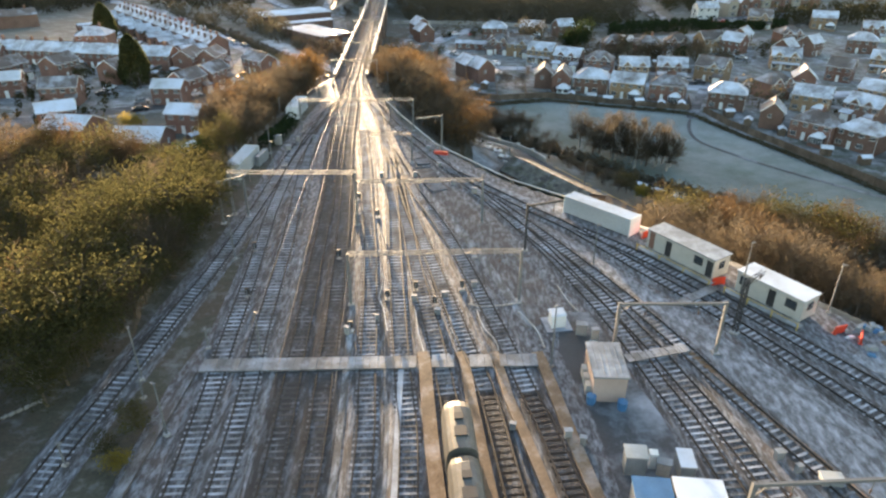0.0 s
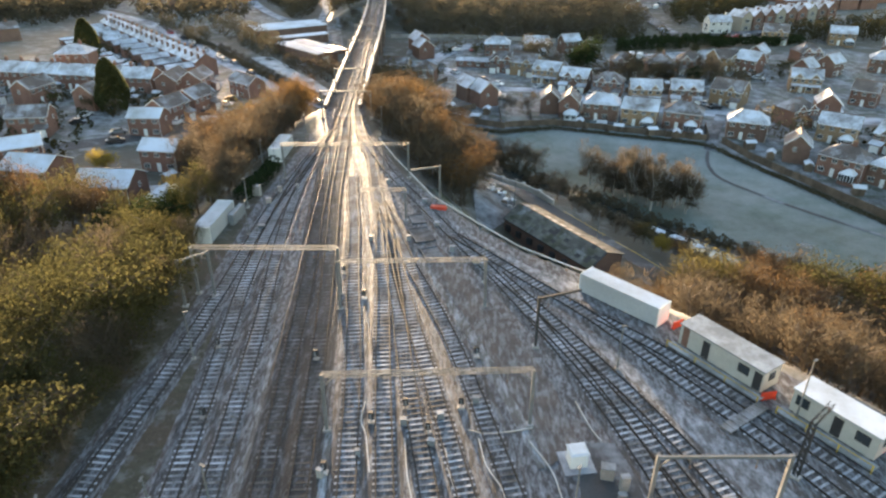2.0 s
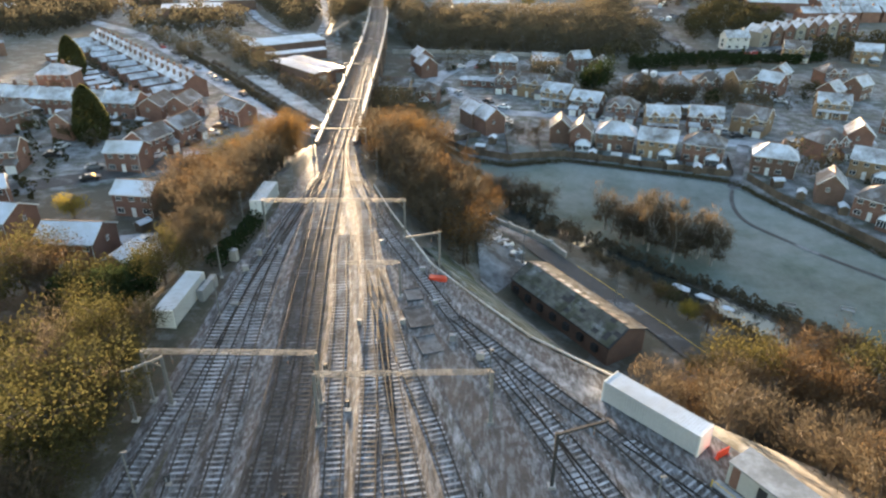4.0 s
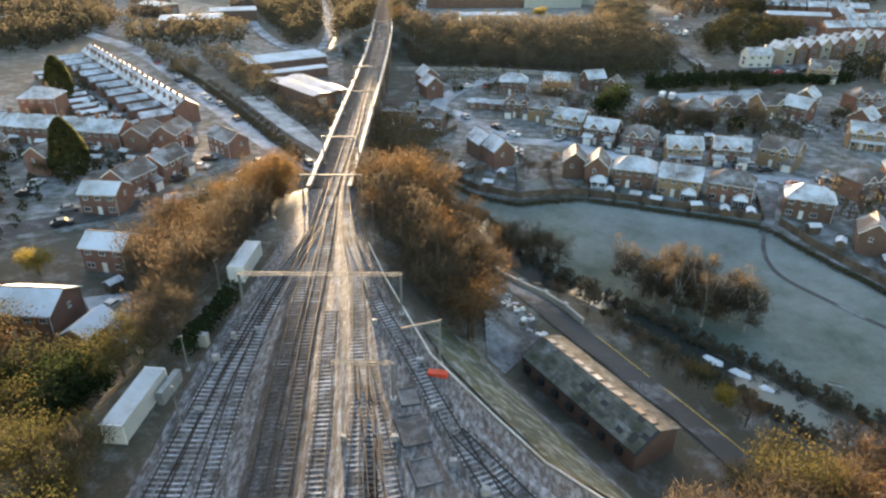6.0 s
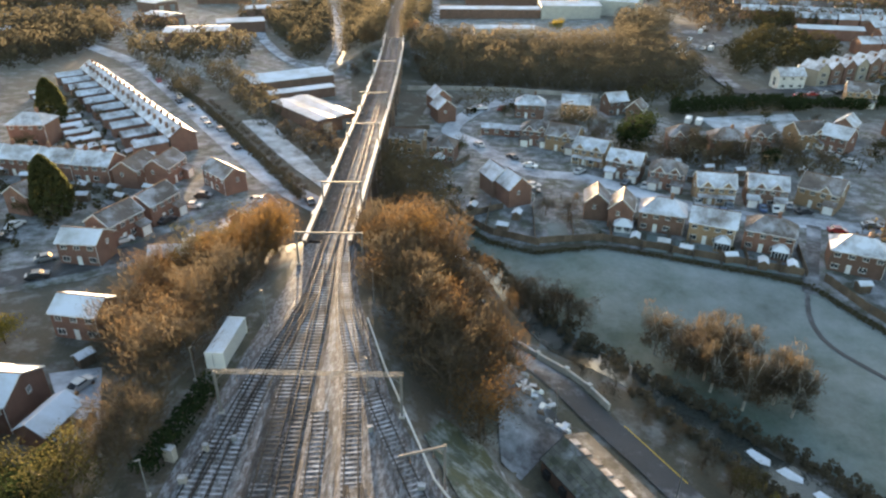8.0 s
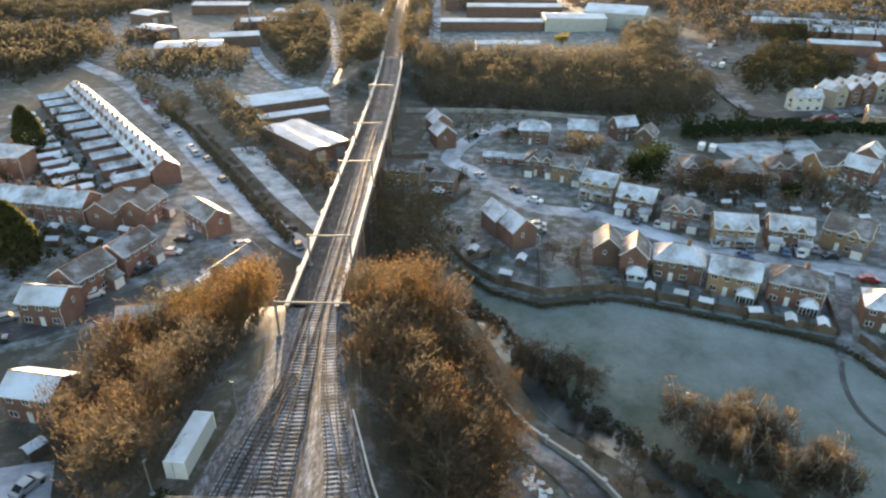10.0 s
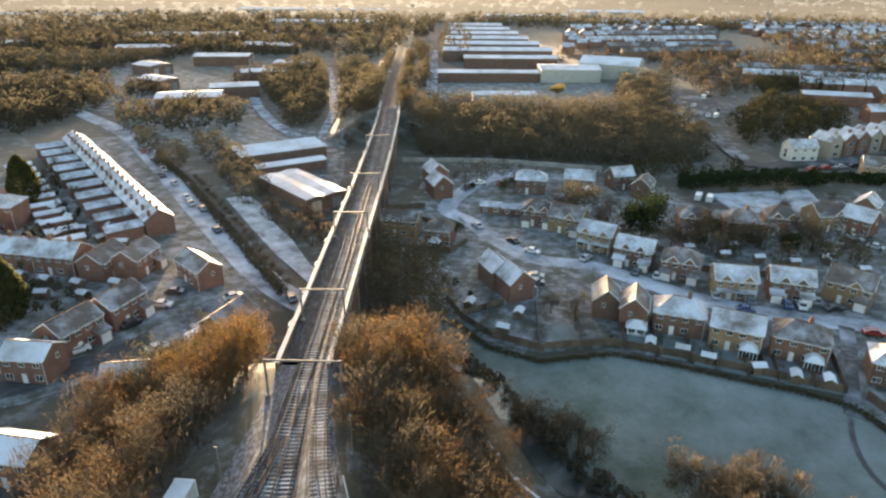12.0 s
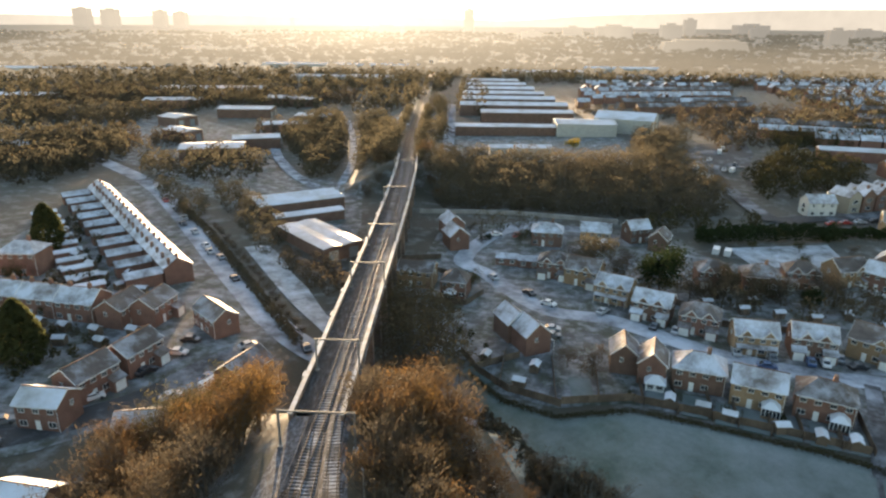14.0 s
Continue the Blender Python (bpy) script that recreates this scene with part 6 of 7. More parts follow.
hills.f = [(2 * i, 2 * i + 2, 2 * i + 3, 2 * i + 1) for i in range(120)]
solid("hills", hills, HAZE_HILL, "low hills on the horizon, their haze painted as glow", "hills", kind="structure", smooth=True)
# emissive wall standing for the pale low sky, sun glow painted into its colour
HAZE_SKY = haze("painted_horizon_glow", (4.2, 3.6, 2.9), (1.0, 0.96, 0.88), 0.2, False)
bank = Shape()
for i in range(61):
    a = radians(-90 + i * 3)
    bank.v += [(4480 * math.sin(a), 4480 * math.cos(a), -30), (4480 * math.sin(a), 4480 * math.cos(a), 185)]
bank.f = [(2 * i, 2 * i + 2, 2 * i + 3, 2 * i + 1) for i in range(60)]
solid("backdrop", bank, HAZE_SKY, "glowing horizon backdrop with painted pale haze", "backdrop", kind="structure", smooth=True)

# ---------------------------------------------------------------- trees
def tree_meshes(name, seed, h, r, leaf, size, count, bare=0.25, low=0.25, trunk=None, cone=False, twig=False):
    """Trunk with limbs, and a crown of many small leaf clumps spread round the limbs."""
    rg = random.Random(seed)
    wood = Shape()
    lean = Vector((rg.uniform(-0.4, 0.4), rg.uniform(-0.4, 0.4), 0))
    top = Vector((0, 0, h * (0.95 if cone else 0.6))) + lean
    wood.tube((0, 0, -0.6), top * 0.5, 0.022 * h, 0.016 * h, 7)
    wood.tube(top * 0.5, top, 0.016 * h, 0.006 * h, 6)
    tips = []
    if not cone:
        for i in range(9):
            a, f = i * 2.4 + rg.uniform(-0.4, 0.4), rg.uniform(0.35, 1.0)
            s = top * f
            e = Vector((math.cos(a) * r * rg.uniform(0.5, 0.85), math.sin(a) * r * rg.uniform(0.5, 0.85), h * (rg.uniform(0.28, 0.95) if twig else rg.uniform(0.5, 0.92))))
            wood.tube(s, (s + e) / 2 + Vector((0, 0, h * 0.04)), 0.009 * h, 0.006 * h, 5, False)
            wood.tube((s + e) / 2 + Vector((0, 0, h * 0.04)), e, 0.006 * h, 0.002 * h, 5, False)
            tips.append(e)
            for k in range(5):
                q = s + (e - s) * rg.uniform(0.35, 1.0)
                w = q + Vector((rg.uniform(-1, 1), rg.uniform(-1, 1), rg.uniform(-0.1, 0.9))) * r * 0.42
                wood.tube(q, w, 0.0035 * h, 0.001 * h, 4, False)
                tips.append(w)
    crown = Shape()
    for i in range(count):
        if cone:
            f = rg.random() ** 0.6
            a = rg.uniform(0, 2 * math.pi)
            rad = r * (1 - f ** 2.0) ** 0.62 * (0.8 + 0.2 * min(1, 4 * f)) * rg.uniform(0.8, 1.02) * (1 + 0.12 * math.sin(3 * a + 5 * f))
            c = Vector((math.cos(a) * rad, math.sin(a) * rad, h * (0.03 + 0.97 * f)))
        else:
            t = rg.choice(tips)
            c = t + Vector((rg.gauss(0, 1), rg.gauss(0, 1), rg.gauss(0, 0.8))) * r * 0.17
            c.z = max(h * low, min(h * 1.02, c.z - abs(rg.gauss(0, 0.10)) * h))
        sz = size * rg.uniform(0.5, 1.3)
        n = Vector((rg.gauss(0, 1), rg.gauss(0, 1), rg.gauss(0.25, 1))).normalized()
        u = n.orthogonal().normalized()
        u.rotate(Matrix.Rotation(rg.uniform(0, 6.3), 3, n))
        v = n.cross(u)
        if twig:
            u = (Vector((c.x, c.y, 0)).normalized() * 0.6 + Vector((rg.gauss(0, 0.6), rg.gauss(0, 0.6), rg.uniform(0.3, 1.6)))).normalized() * 2.5
            v = u.cross(Vector((rg.gauss(0, 1), rg.gauss(0, 1), rg.gauss(0, 1)))).normalized() * 0.42
        b = n * sz * 0.18
        crown.add([tuple(c - u * sz * 0.5), tuple(c - v * sz * 0.3 + b), tuple(c + u * sz * 0.5), tuple(c + v * sz * 0.34 + b)], [(0, 1, 2, 3)])
    return wood.mesh("trunk", trunk or BARK), crown.mesh("crown", leaf)


TREES = {}


def tree(kind, x, y, scale=1.0, stretch=1.0, label="", group="", z=None):
    if scale < 0.62 and kind[:5] in ("brown", "olive"):
        kind = "small_" + kind[:5] + str(int(kind[5]) % 2)
    wood, crown, text, cat = TREES[kind]
    ob = thing({"birch": "birch_tree", "cypre": "cypress_tree", "dark0": "evergreen_bush", "dark1": "evergreen_bush"}.get(kind[:5], "bush" if scale < 0.9 else "tree"), label or text, cat, group)
    part("trunk", wood, None, ob)
    part("crown", crown, None, ob)
    ob.matrix_basis = Matrix.Translation((x, y, lie_at(x, y) - 0.2 if z is None else z)) @ Matrix.Rotation(random.uniform(0, 6.28), 4, "Z") @ Matrix.Diagonal((scale, scale, scale * stretch, 1))
    return ob


def kinds(key, n, *args, text="", cat="tree", **kw):
    for i in range(n):
        TREES[key + str(i)] = (*tree_meshes(key, 10 * i + len(key), *args, **kw), text, cat)


kinds("olive", 3, 9, 4.2, LEAF_OLIVE, 0.29, 3500, text="broad tree with dense olive and yellow autumn leaves", low=0.12)
kinds("orange", 3, 9, 3.6, LEAF_ORANGE, 0.22, 2700, text="autumn tree with thinning orange leaves", low=0.1)
kinds("brown", 3, 9, 3.6, LEAF_BROWN, 0.3, 1550, text="nearly bare brown tree with fine twigs", twig=True, low=0.1)
kinds("birch", 2, 10, 2.2, LEAF_BROWN, 0.27, 2000, text="slender bare birch with a pale trunk", trunk=BIRCH, twig=True)
kinds("dark", 2, 7, 2.8, LEAF_DARK, 0.4, 2100, text="dense dark evergreen bush", low=0.05)
kinds("yellow", 1, 6, 2.6, LEAF_YELLOW, 0.35, 1800, text="small tree with bright yellow leaves")
kinds("cypress", 2, 14, 3.6, LEAF_CYPRESS, 0.95, 3800, text="tall dark conical cypress tree", cone=True)
kinds("small_brown", 2, 9, 3.8, LEAF_BROWN, 0.45, 800, text="low bare brown bush with fine twigs", low=0.08, twig=True)
kinds("small_olive", 2, 9, 4.0, LEAF_OLIVE, 0.46, 1100, text="low bush with olive autumn leaves", low=0.06)
kinds("mid_olive", 2, 9, 4.2, LEAF_FAR, 0.48, 1150, text="bushy olive and brown tree on the valley side", low=0.08)
kinds("mid_brown", 2, 9, 3.8, LEAF_BROWN, 0.48, 800, text="bare brown tree on the valley side", low=0.1, twig=True)
TR = random.Random(21)


def wood_patch(outline, gap, mix, size=(0.75, 1.2), group="woodland", jitter=0.45, stretch=1.0):
    xs, ys = [p[0] for p in outline], [p[1] for p in outline]
    x = min(xs)
    while x < max(xs):
        y = min(ys)
        while y < max(ys):
            px, py = x + TR.uniform(-jitter, jitter) * gap, y + TR.uniform(-jitter, jitter) * gap
            if inside(px, py, outline):
                tree(TR.choice(mix), px, py, TR.uniform(*size), stretch, group=group)
            y += gap
        x += gap


OLIVE, ORANGE, BROWN, DARK = ["olive0", "olive1", "olive2"], ["orange0", "orange1", "orange2"], ["brown0", "brown1", "brown2"], ["dark0", "dark1"]
# left of the yard
wood_patch([(-66, 24), (-46, 24), (-39, 42), (-34.5, 52), (-32.4, 66), (-32.2, 80), (-35, 94), (-50, 100), (-66, 104), (-82, 100), (-90, 84), (-78, 60)], 6.3, OLIVE * 3 + BROWN + ORANGE[:1], (0.95, 1.3), "trees left of the yard")
for x, y, q in ((-40, 356, 0.9), (-43, 350, 0.8), (-45, 362, 1.0), (-24, 356, 0.9), (-22, 346, 0.8), (-26, 366, 1.0), (-21, 338, 0.7), (-42, 340, 0.7), (-20, 372, 1.0), (-47, 375, 1.0), (-46, 330, 0.7), (-17, 330, 0.8), (-15, 345, 0.9)):
    tree(TR.choice(BROWN + ORANGE), x, y, q, group="trees at the viaduct end")
# behind the container and along the bank to the viaduct
wood_patch([(-47, 138), (-40, 126), (-36, 126), (-35, 134), (-34, 145), (-32, 160), (-31, 175), (-40, 178), (-50, 175), (-57, 166), (-57, 150), (-51, 140)], 4.4, ORANGE * 2 + BROWN * 5, (1.05, 1.4), "trees on the left bank")
for x, y, q in ((-44, 171, 1.3), (-48, 167, 1.2), (-39, 173, 1.2)):
    tree("olive1", x, y, q, label="autumn tree with golden leaves", group="trees on the left bank")
wood_patch([(-95, 104), (-62, 107), (-57, 114), (-60, 121), (-75, 124), (-95, 126)], 4.9, OLIVE + BROWN + ORANGE + DARK, (1.1, 1.35), "trees below the side street")
wood_patch([(-41, 127), (-39.5, 117), (-36, 111), (-33.6, 113), (-35, 126)], 3.6, BROWN, (0.65, 0.95), "scrub beside the tall hedge")
wood_patch([(-56, 115), (-52, 103), (-40, 104), (-37, 108), (-38, 113), (-44, 117), (-50, 117.5)], 4.0, DARK * 5 + OLIVE[:1], (0.85, 1.15), "evergreens by the container")
for i in range(19):
    y = 45 + i * 2.8
    tree(TR.choice(OLIVE + BROWN[:1]), float(np.interp(y, (36, 44, 55, 69, 80, 98), (-36.8, -35.2, -33.2, -32.4, -32.6, -35))) - TR.uniform(0, 1.2), y, TR.uniform(0.62, 0.8), 1.1, group="trees left of the yard")
# right bank towards the viaduct
wood_patch([(-12.5, 152), (-7, 139), (-3, 131), (3, 126), (7, 134), (9, 148), (6, 161), (0, 171), (-6, 182), (-13, 190), (-17.5, 186), (-16, 168)], 3.9, ORANGE * 3 + BROWN * 5, (1.0, 1.4), "trees on the right bank")
# scrub beyond the cabins
wood_patch([(25, 94), (32, 87), (40, 75), (46, 67), (56, 55), (66, 48), (90, 60), (84, 92), (66, 106), (52, 116), (46, 106), (38, 104), (31, 102)], 4.6, BROWN * 7 + ORANGE, (0.8, 1.15), "scrub below the cabins")
for x, y, q in ((41, 103.5, 1.2), (47, 101, 1.25), (53, 98, 1.3), (59, 103, 1.3), (65, 96, 1.3), (50, 107, 1.1), (71, 101, 1.2)):
    tree(TR.choice(ORANGE + OLIVE), x, y, q, group="golden trees below the workshop")
tree("dark0", 68.3, 103.7, 1.35, label="dark round holly bush among the scrub")
# meadow edge
wood_patch([(32.5, 158), (36.5, 161.5), (45.5, 156.5), (54.5, 148), (53, 143), (44.5, 144), (37.5, 149.5)], 2.9, ["birch0", "birch1", "birch0", "birch1", "brown1"], (1.0, 1.3), "birches in the meadow")
wood_patch([(9, 172), (15, 165.5), (23, 164.5), (24, 168), (16, 173), (11, 177)], 3.2, BROWN * 2 + OLIVE[:1], (0.65, 0.9), "bushes on the river bank")
for x, y, k, s in ((20, 148.5, "brown1", 0.5), (24.6, 144.5, "brown0", 0.8), (28, 139, "brown2", 0.45), (31, 135, "brown0", 0.45), (34, 130.5, "brown2", 0.5), (36.5, 126.5, "brown1", 0.5), (38, 126, "olive1", 0.6), (42, 118, "orange0", 0.7), (36, 104, "olive0", 0.7), (44, 112, "brown1", 0.7), (25, 205, "brown0", 0.9), (20, 208, "brown1", 0.75)):
    tree(k, x, y, s)
for x, y, s in ((-89.2, 191.7, 1.2), (-127.3, 257.2, 1.25)):
    tree("cypress%d" % (int(x) % 2), x, y, s, 0.85)
for k, x, y, s in (("dark0", 49.5, 251, 2.2), ("mid_olive1", 33.5, 264.5, 1.5), ("brown1", 29, 267, 1.1), ("brown0", 66, 249, 1.15), ("brown2", 73, 247, 1.1), ("brown1", 80, 247, 1.15), ("dark1", 86, 243, 1.0), ("brown0", 93, 246, 1.1), ("dark0", 69, 255, 1.1), ("brown2", 60, 246, 1.0)):
    tree(k, x, y, s, group="tall garden trees")
kinds("russet", 2, 9, 3.4, LEAF_RUSSET, 0.22, 2700, text="autumn tree still holding russet leaves", low=0.12)
for x, y, q in ((-37, 174, 1.3), (-33.5, 170, 1.25), (-46, 171, 1.25), (-42, 166, 1.35), (-34, 162, 1.2), (-15.5, 184, 1.25), (-12, 176, 1.3), (-9, 168, 1.2), (-4, 158, 1.25)):
    tree("russet%d" % (int(y) % 2), x, y, q, group="russet trees by the viaduct")
tree("yellow0", -71, 146, 1.0)
tree("yellow0", 40.4, 122.1, 0.75, label="small tree with olive-yellow leaves by the river")
tree("yellow0", 45, 424, 1.3)
for i in range(34):
    tree(TR.choice(BROWN + DARK + OLIVE), *TR.choice([(TR.uniform(-150, -75), TR.uniform(105, 235)), (TR.uniform(-5, 130), TR.uniform(250, 300))]), TR.uniform(0.4, 0.7), group="garden trees")


def far_wood(name, outlines, gap, tones, label, h=(7, 12), quads=76, size=1.0):
    """Woods too far off to count: rough crowns of leaf clumps, and their stems."""
    s = Shape()
    for outline in outlines:
        xs, ys = [p[0] for p in outline], [p[1] for p in outline]
        for x in np.arange(min(xs), max(xs), gap):
            for y in np.arange(min(ys), max(ys), gap):
                px, py = x + TR.uniform(-0.5, 0.5) * gap, y + TR.uniform(-0.5, 0.5) * gap
                if not inside(px, py, outline):
                    continue
                g, hh = lie_at(px, py), TR.uniform(*h)
                rad = hh * 0.42
                if hh > 5:
                    s.tube((px, py, g - 0.3), (px, py, g + hh * 0.6), 0.16, 0.07, 4, False)
                for _ in range(quads):
                    a, e = TR.uniform(0, 6.283), TR.uniform(-0.95, 1)
                    w = math.sqrt(max(0, 1 - e * e)) * TR.uniform(0.55, 1.05)
                    c = Vector((px + math.cos(a) * rad * w, py + math.sin(a) * rad * w, g + hh * 0.53 + e * hh * 0.46 * TR.uniform(0.85, 1.05)))
                    u = Vector((TR.gauss(0, 1), TR.gauss(0, 1), TR.gauss(0, 1))).normalized() * size * TR.uniform(0.4, 0.8)
                    v = u.orthogonal().normalized() * size * TR.uniform(0.3, 0.6)
                    s.add([tuple(c - u), tuple(c - v), tuple(c + u), tuple(c + v)], [(0, 1, 2, 3)])
    return solid(name, s, tones, label, "woodland", kind="stuff")


far_wood("woodland", [[(-25, 220), (-23, 238), (-16, 240), (-7, 228), (0, 207), (2, 196), (-6, 200), (-15, 206)]], 4.2, LEAF_FAR, "olive wood between viaduct and estate", (8, 11.5), 230, 0.42)
far_wood("woodland", [[(-132, 330), (-128, 340), (-98, 304), (-92, 288), (-105, 294)]], 6.0, LEAF_FAR, "brown trees along the main road", (5, 7.5), 170, 0.45)
far_wood("woodland", [[(-108, 330), (-94, 330), (-66, 286), (-57, 262), (-64, 262), (-78, 283)]], 5.2, LEAF_FAR, "brown trees between the strip and the works", (6, 8.5), 170, 0.45)
far_wood("woodland", [[(-35, 228), (-31, 240), (-42, 256), (-58, 268), (-62, 262)]], 4.5, LEAF_BROWN, "bare trees between the strip and the works", (4.5, 7), 150, 0.42)
far_wood("woodland", [[(-18, 190), (-8, 204), (-6, 214), (-14, 232), (-21, 236), (-20, 210)]], 4.6, LEAF_BROWN, "brown scrub beside the viaduct", (5.5, 8.5), 200, 0.4)
far_wood("woodland", [[(-15, 321), (12, 322), (40, 319.5), (66, 318), (90, 324), (95, 340), (95, 372), (88, 392), (60, 390), (30, 386), (-5, 393), (-20, 385), (-22, 350)], [(74, 394), (95, 394), (98, 425), (112, 452), (84, 456), (76, 430)]], 4.8, LEAF_WOOD, "bare brown wood on the rise behind the estate", (8.5, 12), 230, 0.52)
far_wood("woodland", [[(52, 300), (96, 302), (95, 310), (52, 308)], [(108, 335), (150, 355), (175, 380), (150, 420), (132, 395), (112, 375)], [(140, 300), (200, 300), (220, 340), (150, 318)], [(150, 425), (230, 450), (220, 475), (150, 455)]], 5.4, HEDGE, "dark hedgerow trees and evergreens", (5.5, 9), 150, 0.65)
far_wood("woodland", [[(-74, 352), (-66.5, 372), (-67.5, 392), (-76, 430), (-85, 470), (-95, 512), (-114, 522), (-114, 450), (-99, 405), (-85, 376)], [(-43, 352), (-56, 360), (-60, 392), (-67, 430), (-75, 470), (-82, 500), (-67, 512), (-54, 460), (-46, 420), (-41, 392)], [(-26, 372), (-20, 450), (-40, 560), (-28, 560)]], 5.4, LEAF_FAR, "brown autumn wood round the line beyond the viaduct", (8, 12), 150, 0.7)
far_wood("undergrowth", [[(-16, 319.3), (12, 320), (40, 317.5), (66, 316), (92, 321), (93, 329), (40, 326), (-16, 329)]], 2.9, LEAF_WOOD, "brown undergrowth at the foot of the wood", (3, 5.5), 70, 0.5)
far_wood("undergrowth", [[(-42, 354), (-38.3, 354), (-42, 400), (-49, 520), (-54, 520), (-46, 400)], [(-29.2, 354), (-25, 354), (-29, 400), (-35, 520), (-40, 520), (-33.2, 400)]], 3.0, LEAF_FAR, "bushes beside the line beyond the viaduct", (3, 6), 60, 0.6)
hedge_line = [(-38, 213), (-48, 228), (-60, 247), (-75, 268), (-90, 290)]
for i, (p, _) in enumerate(even([Vector(q) for q in hedge_line], 5.0)):
    tree(BROWN[i % 3], p.x - 1, p.y, 0.32, group="hedgerow bushes")
for x, y in ((56, 246), (63, 248), (70, 244), (78, 250), (86, 246), (50, 262), (58, 270), (92, 252), (44, 268), (68, 254), (100, 240), (40, 262)):
    tree(TR.choice(BROWN), x, y, TR.uniform(0.7, 0.95), group="garden trees")
tree("yellow0", -25.6, 37.5, 0.42, label="small bush with yellow leaves beside a track")
for x, y, q in ((-25.4, 41.5, 0.35), (-26.8, 43.5, 0.3), (-27.2, 39, 0.3), (-34.5, 34, 0.45), (-33.8, 58, 0.4), (-32, 70, 0.4)):
    tree("olive0", x, y, q, group="bushes beside the track")
far_wood("woodland", [[(-320, 300), (-205, 300), (-215, 330), (-330, 380)], [(-215, 400), (-150, 410), (-160, 430), (-215, 450)], [(-130, 440), (-105, 445), (-110, 490), (-140, 480)], [(-360, 560), (-100, 580), (-110, 640), (-370, 660)], [(-220, 500), (-205, 500), (-205, 560), (-230, 560)], [(60, 540), (105, 545), (100, 560), (60, 560)], [(150, 500), (152, 560), (236, 575), (230, 500)], [(120, 420), (150, 430), (150, 545), (115, 545), (120, 470)]], 8.0, LEAF_BROWN, "brown trees between works and streets", (6, 10), 60)
far_wood("woodland", [[(-220, 330), (-180, 350), (-190, 420), (-230, 440), (-300, 400)], [(-130, 345), (-100, 350), (-95, 380), (-130, 390)], [(-300, 470), (-220, 470), (-220, 540), (-320, 530)], [(-250, 425), (-213, 450), (-172, 385), (-180, 327), (-260, 340)], [(-168, 385), (-138, 385), (-122, 345), (-140, 344)]], 7.0, LEAF_FAR, "orange and brown trees round the works")
far_wood("woodland", [[(150, 480), (240, 460), (420, 500), (420, 640), (240, 660), (230, 530)], [(-460, 560), (-120, 560), (-130, 660), (-480, 660)], [(100, 740), (420, 740), (420, 830), (90, 820)], [(-480, 660), (-40, 660), (-30, 850), (-490, 850)], [(-20, 770), (100, 760), (100, 850), (-20, 850)], [(-480, 430), (-260, 440), (-330, 560), (-480, 560)], [(-95, 540), (-45, 560), (-45, 660), (-100, 660)], [(-24, 560), (5, 520), (-10, 760), (-24, 760)]], 11, LEAF_FAR, "brown woods and gardens in the distance", (8, 13), 40, 1.6)
far_wood("garden_shrubs", [[(-151, 302), (-149, 314), (-100, 254), (-106, 238), (-126, 262)], [(-122, 236), (-99, 236), (-94, 227), (-116, 225)], [(-150, 150), (-84, 152), (-88, 205), (-140, 212)], [(-86, 192), (-77, 195), (-74, 205), (-88, 204)]], 5.0, HEDGE, "dark shrubs and hedges in the back gardens", (1.2, 3.2), 34, 0.55)
far_wood("garden_shrubs", [[(22, 200), (60, 192), (58, 190), (22, 196)], [(60, 246), (140, 246), (140, 254), (60, 254)], [(90, 165), (135, 150), (150, 200), (96, 195)], [(0, 224), (6, 210), (3, 206), (-4, 222)]], 5.2, HEDGE, "dark shrubs and hedges among the gardens", (1.0, 2.8), 34, 0.5)
far_wood("river_scrub", [[(-1.4, 191.5), (4.7, 181.8), (11, 172), (17.5, 163), (23, 156), (31.1, 148.2), (38.7, 141.2), (46.3, 135), (51.8, 130), (62, 120), (82, 101), (85, 104), (65, 123), (54.6, 133), (49.2, 138), (41.6, 144.2), (34, 151.2), (25.8, 159), (20.4, 166), (13.8, 175), (7.6, 184.8), (1.5, 194)]], 1.3, LEAF_WOOD, "ragged brown scrub on the river bank", (0.9, 2.2), 40, 0.42)
far_wood("river_scrub", [[(26, 145.5), (32, 138), (38, 131), (44, 124.5), (51, 116), (53, 118), (46, 126.5), (40, 133), (34, 140), (28, 147.5)]], 1.3, LEAF_WOOD, "scrubby growth between lane and river", (0.8, 2.0), 40, 0.42)
far_wood("garden_trees", [[(36, 254), (60, 242), (66, 248), (50, 264), (38, 264)], [(62, 238), (110, 233), (113, 246), (64, 252)], [(84, 190), (96, 178), (100, 184), (90, 196)], [(0, 290), (18, 296), (18, 306), (0, 306)], [(-12, 228), (-4, 224), (-6, 240), (-14, 240)]], 5.6, LEAF_FAR, "bare and evergreen garden trees between the houses", (4, 8), 90, 0.6)
far_wood("garden_trees", [[(-150, 300), (-147, 312), (-102, 256), (-108, 242), (-128, 266)], [(-96, 196), (-90, 180), (-82, 180), (-80, 202), (-92, 208)], [(-118, 236), (-98, 237), (-95, 231), (-116, 230)], [(-74, 215), (-66, 214), (-66, 220), (-74, 222)]], 6.5, LEAF_FAR, "low garden trees behind the terraces", (2.5, 5), 70, 0.5)

# ---------------------------------------------------------------- gardens, fences, cars and small things
PANEL = {}


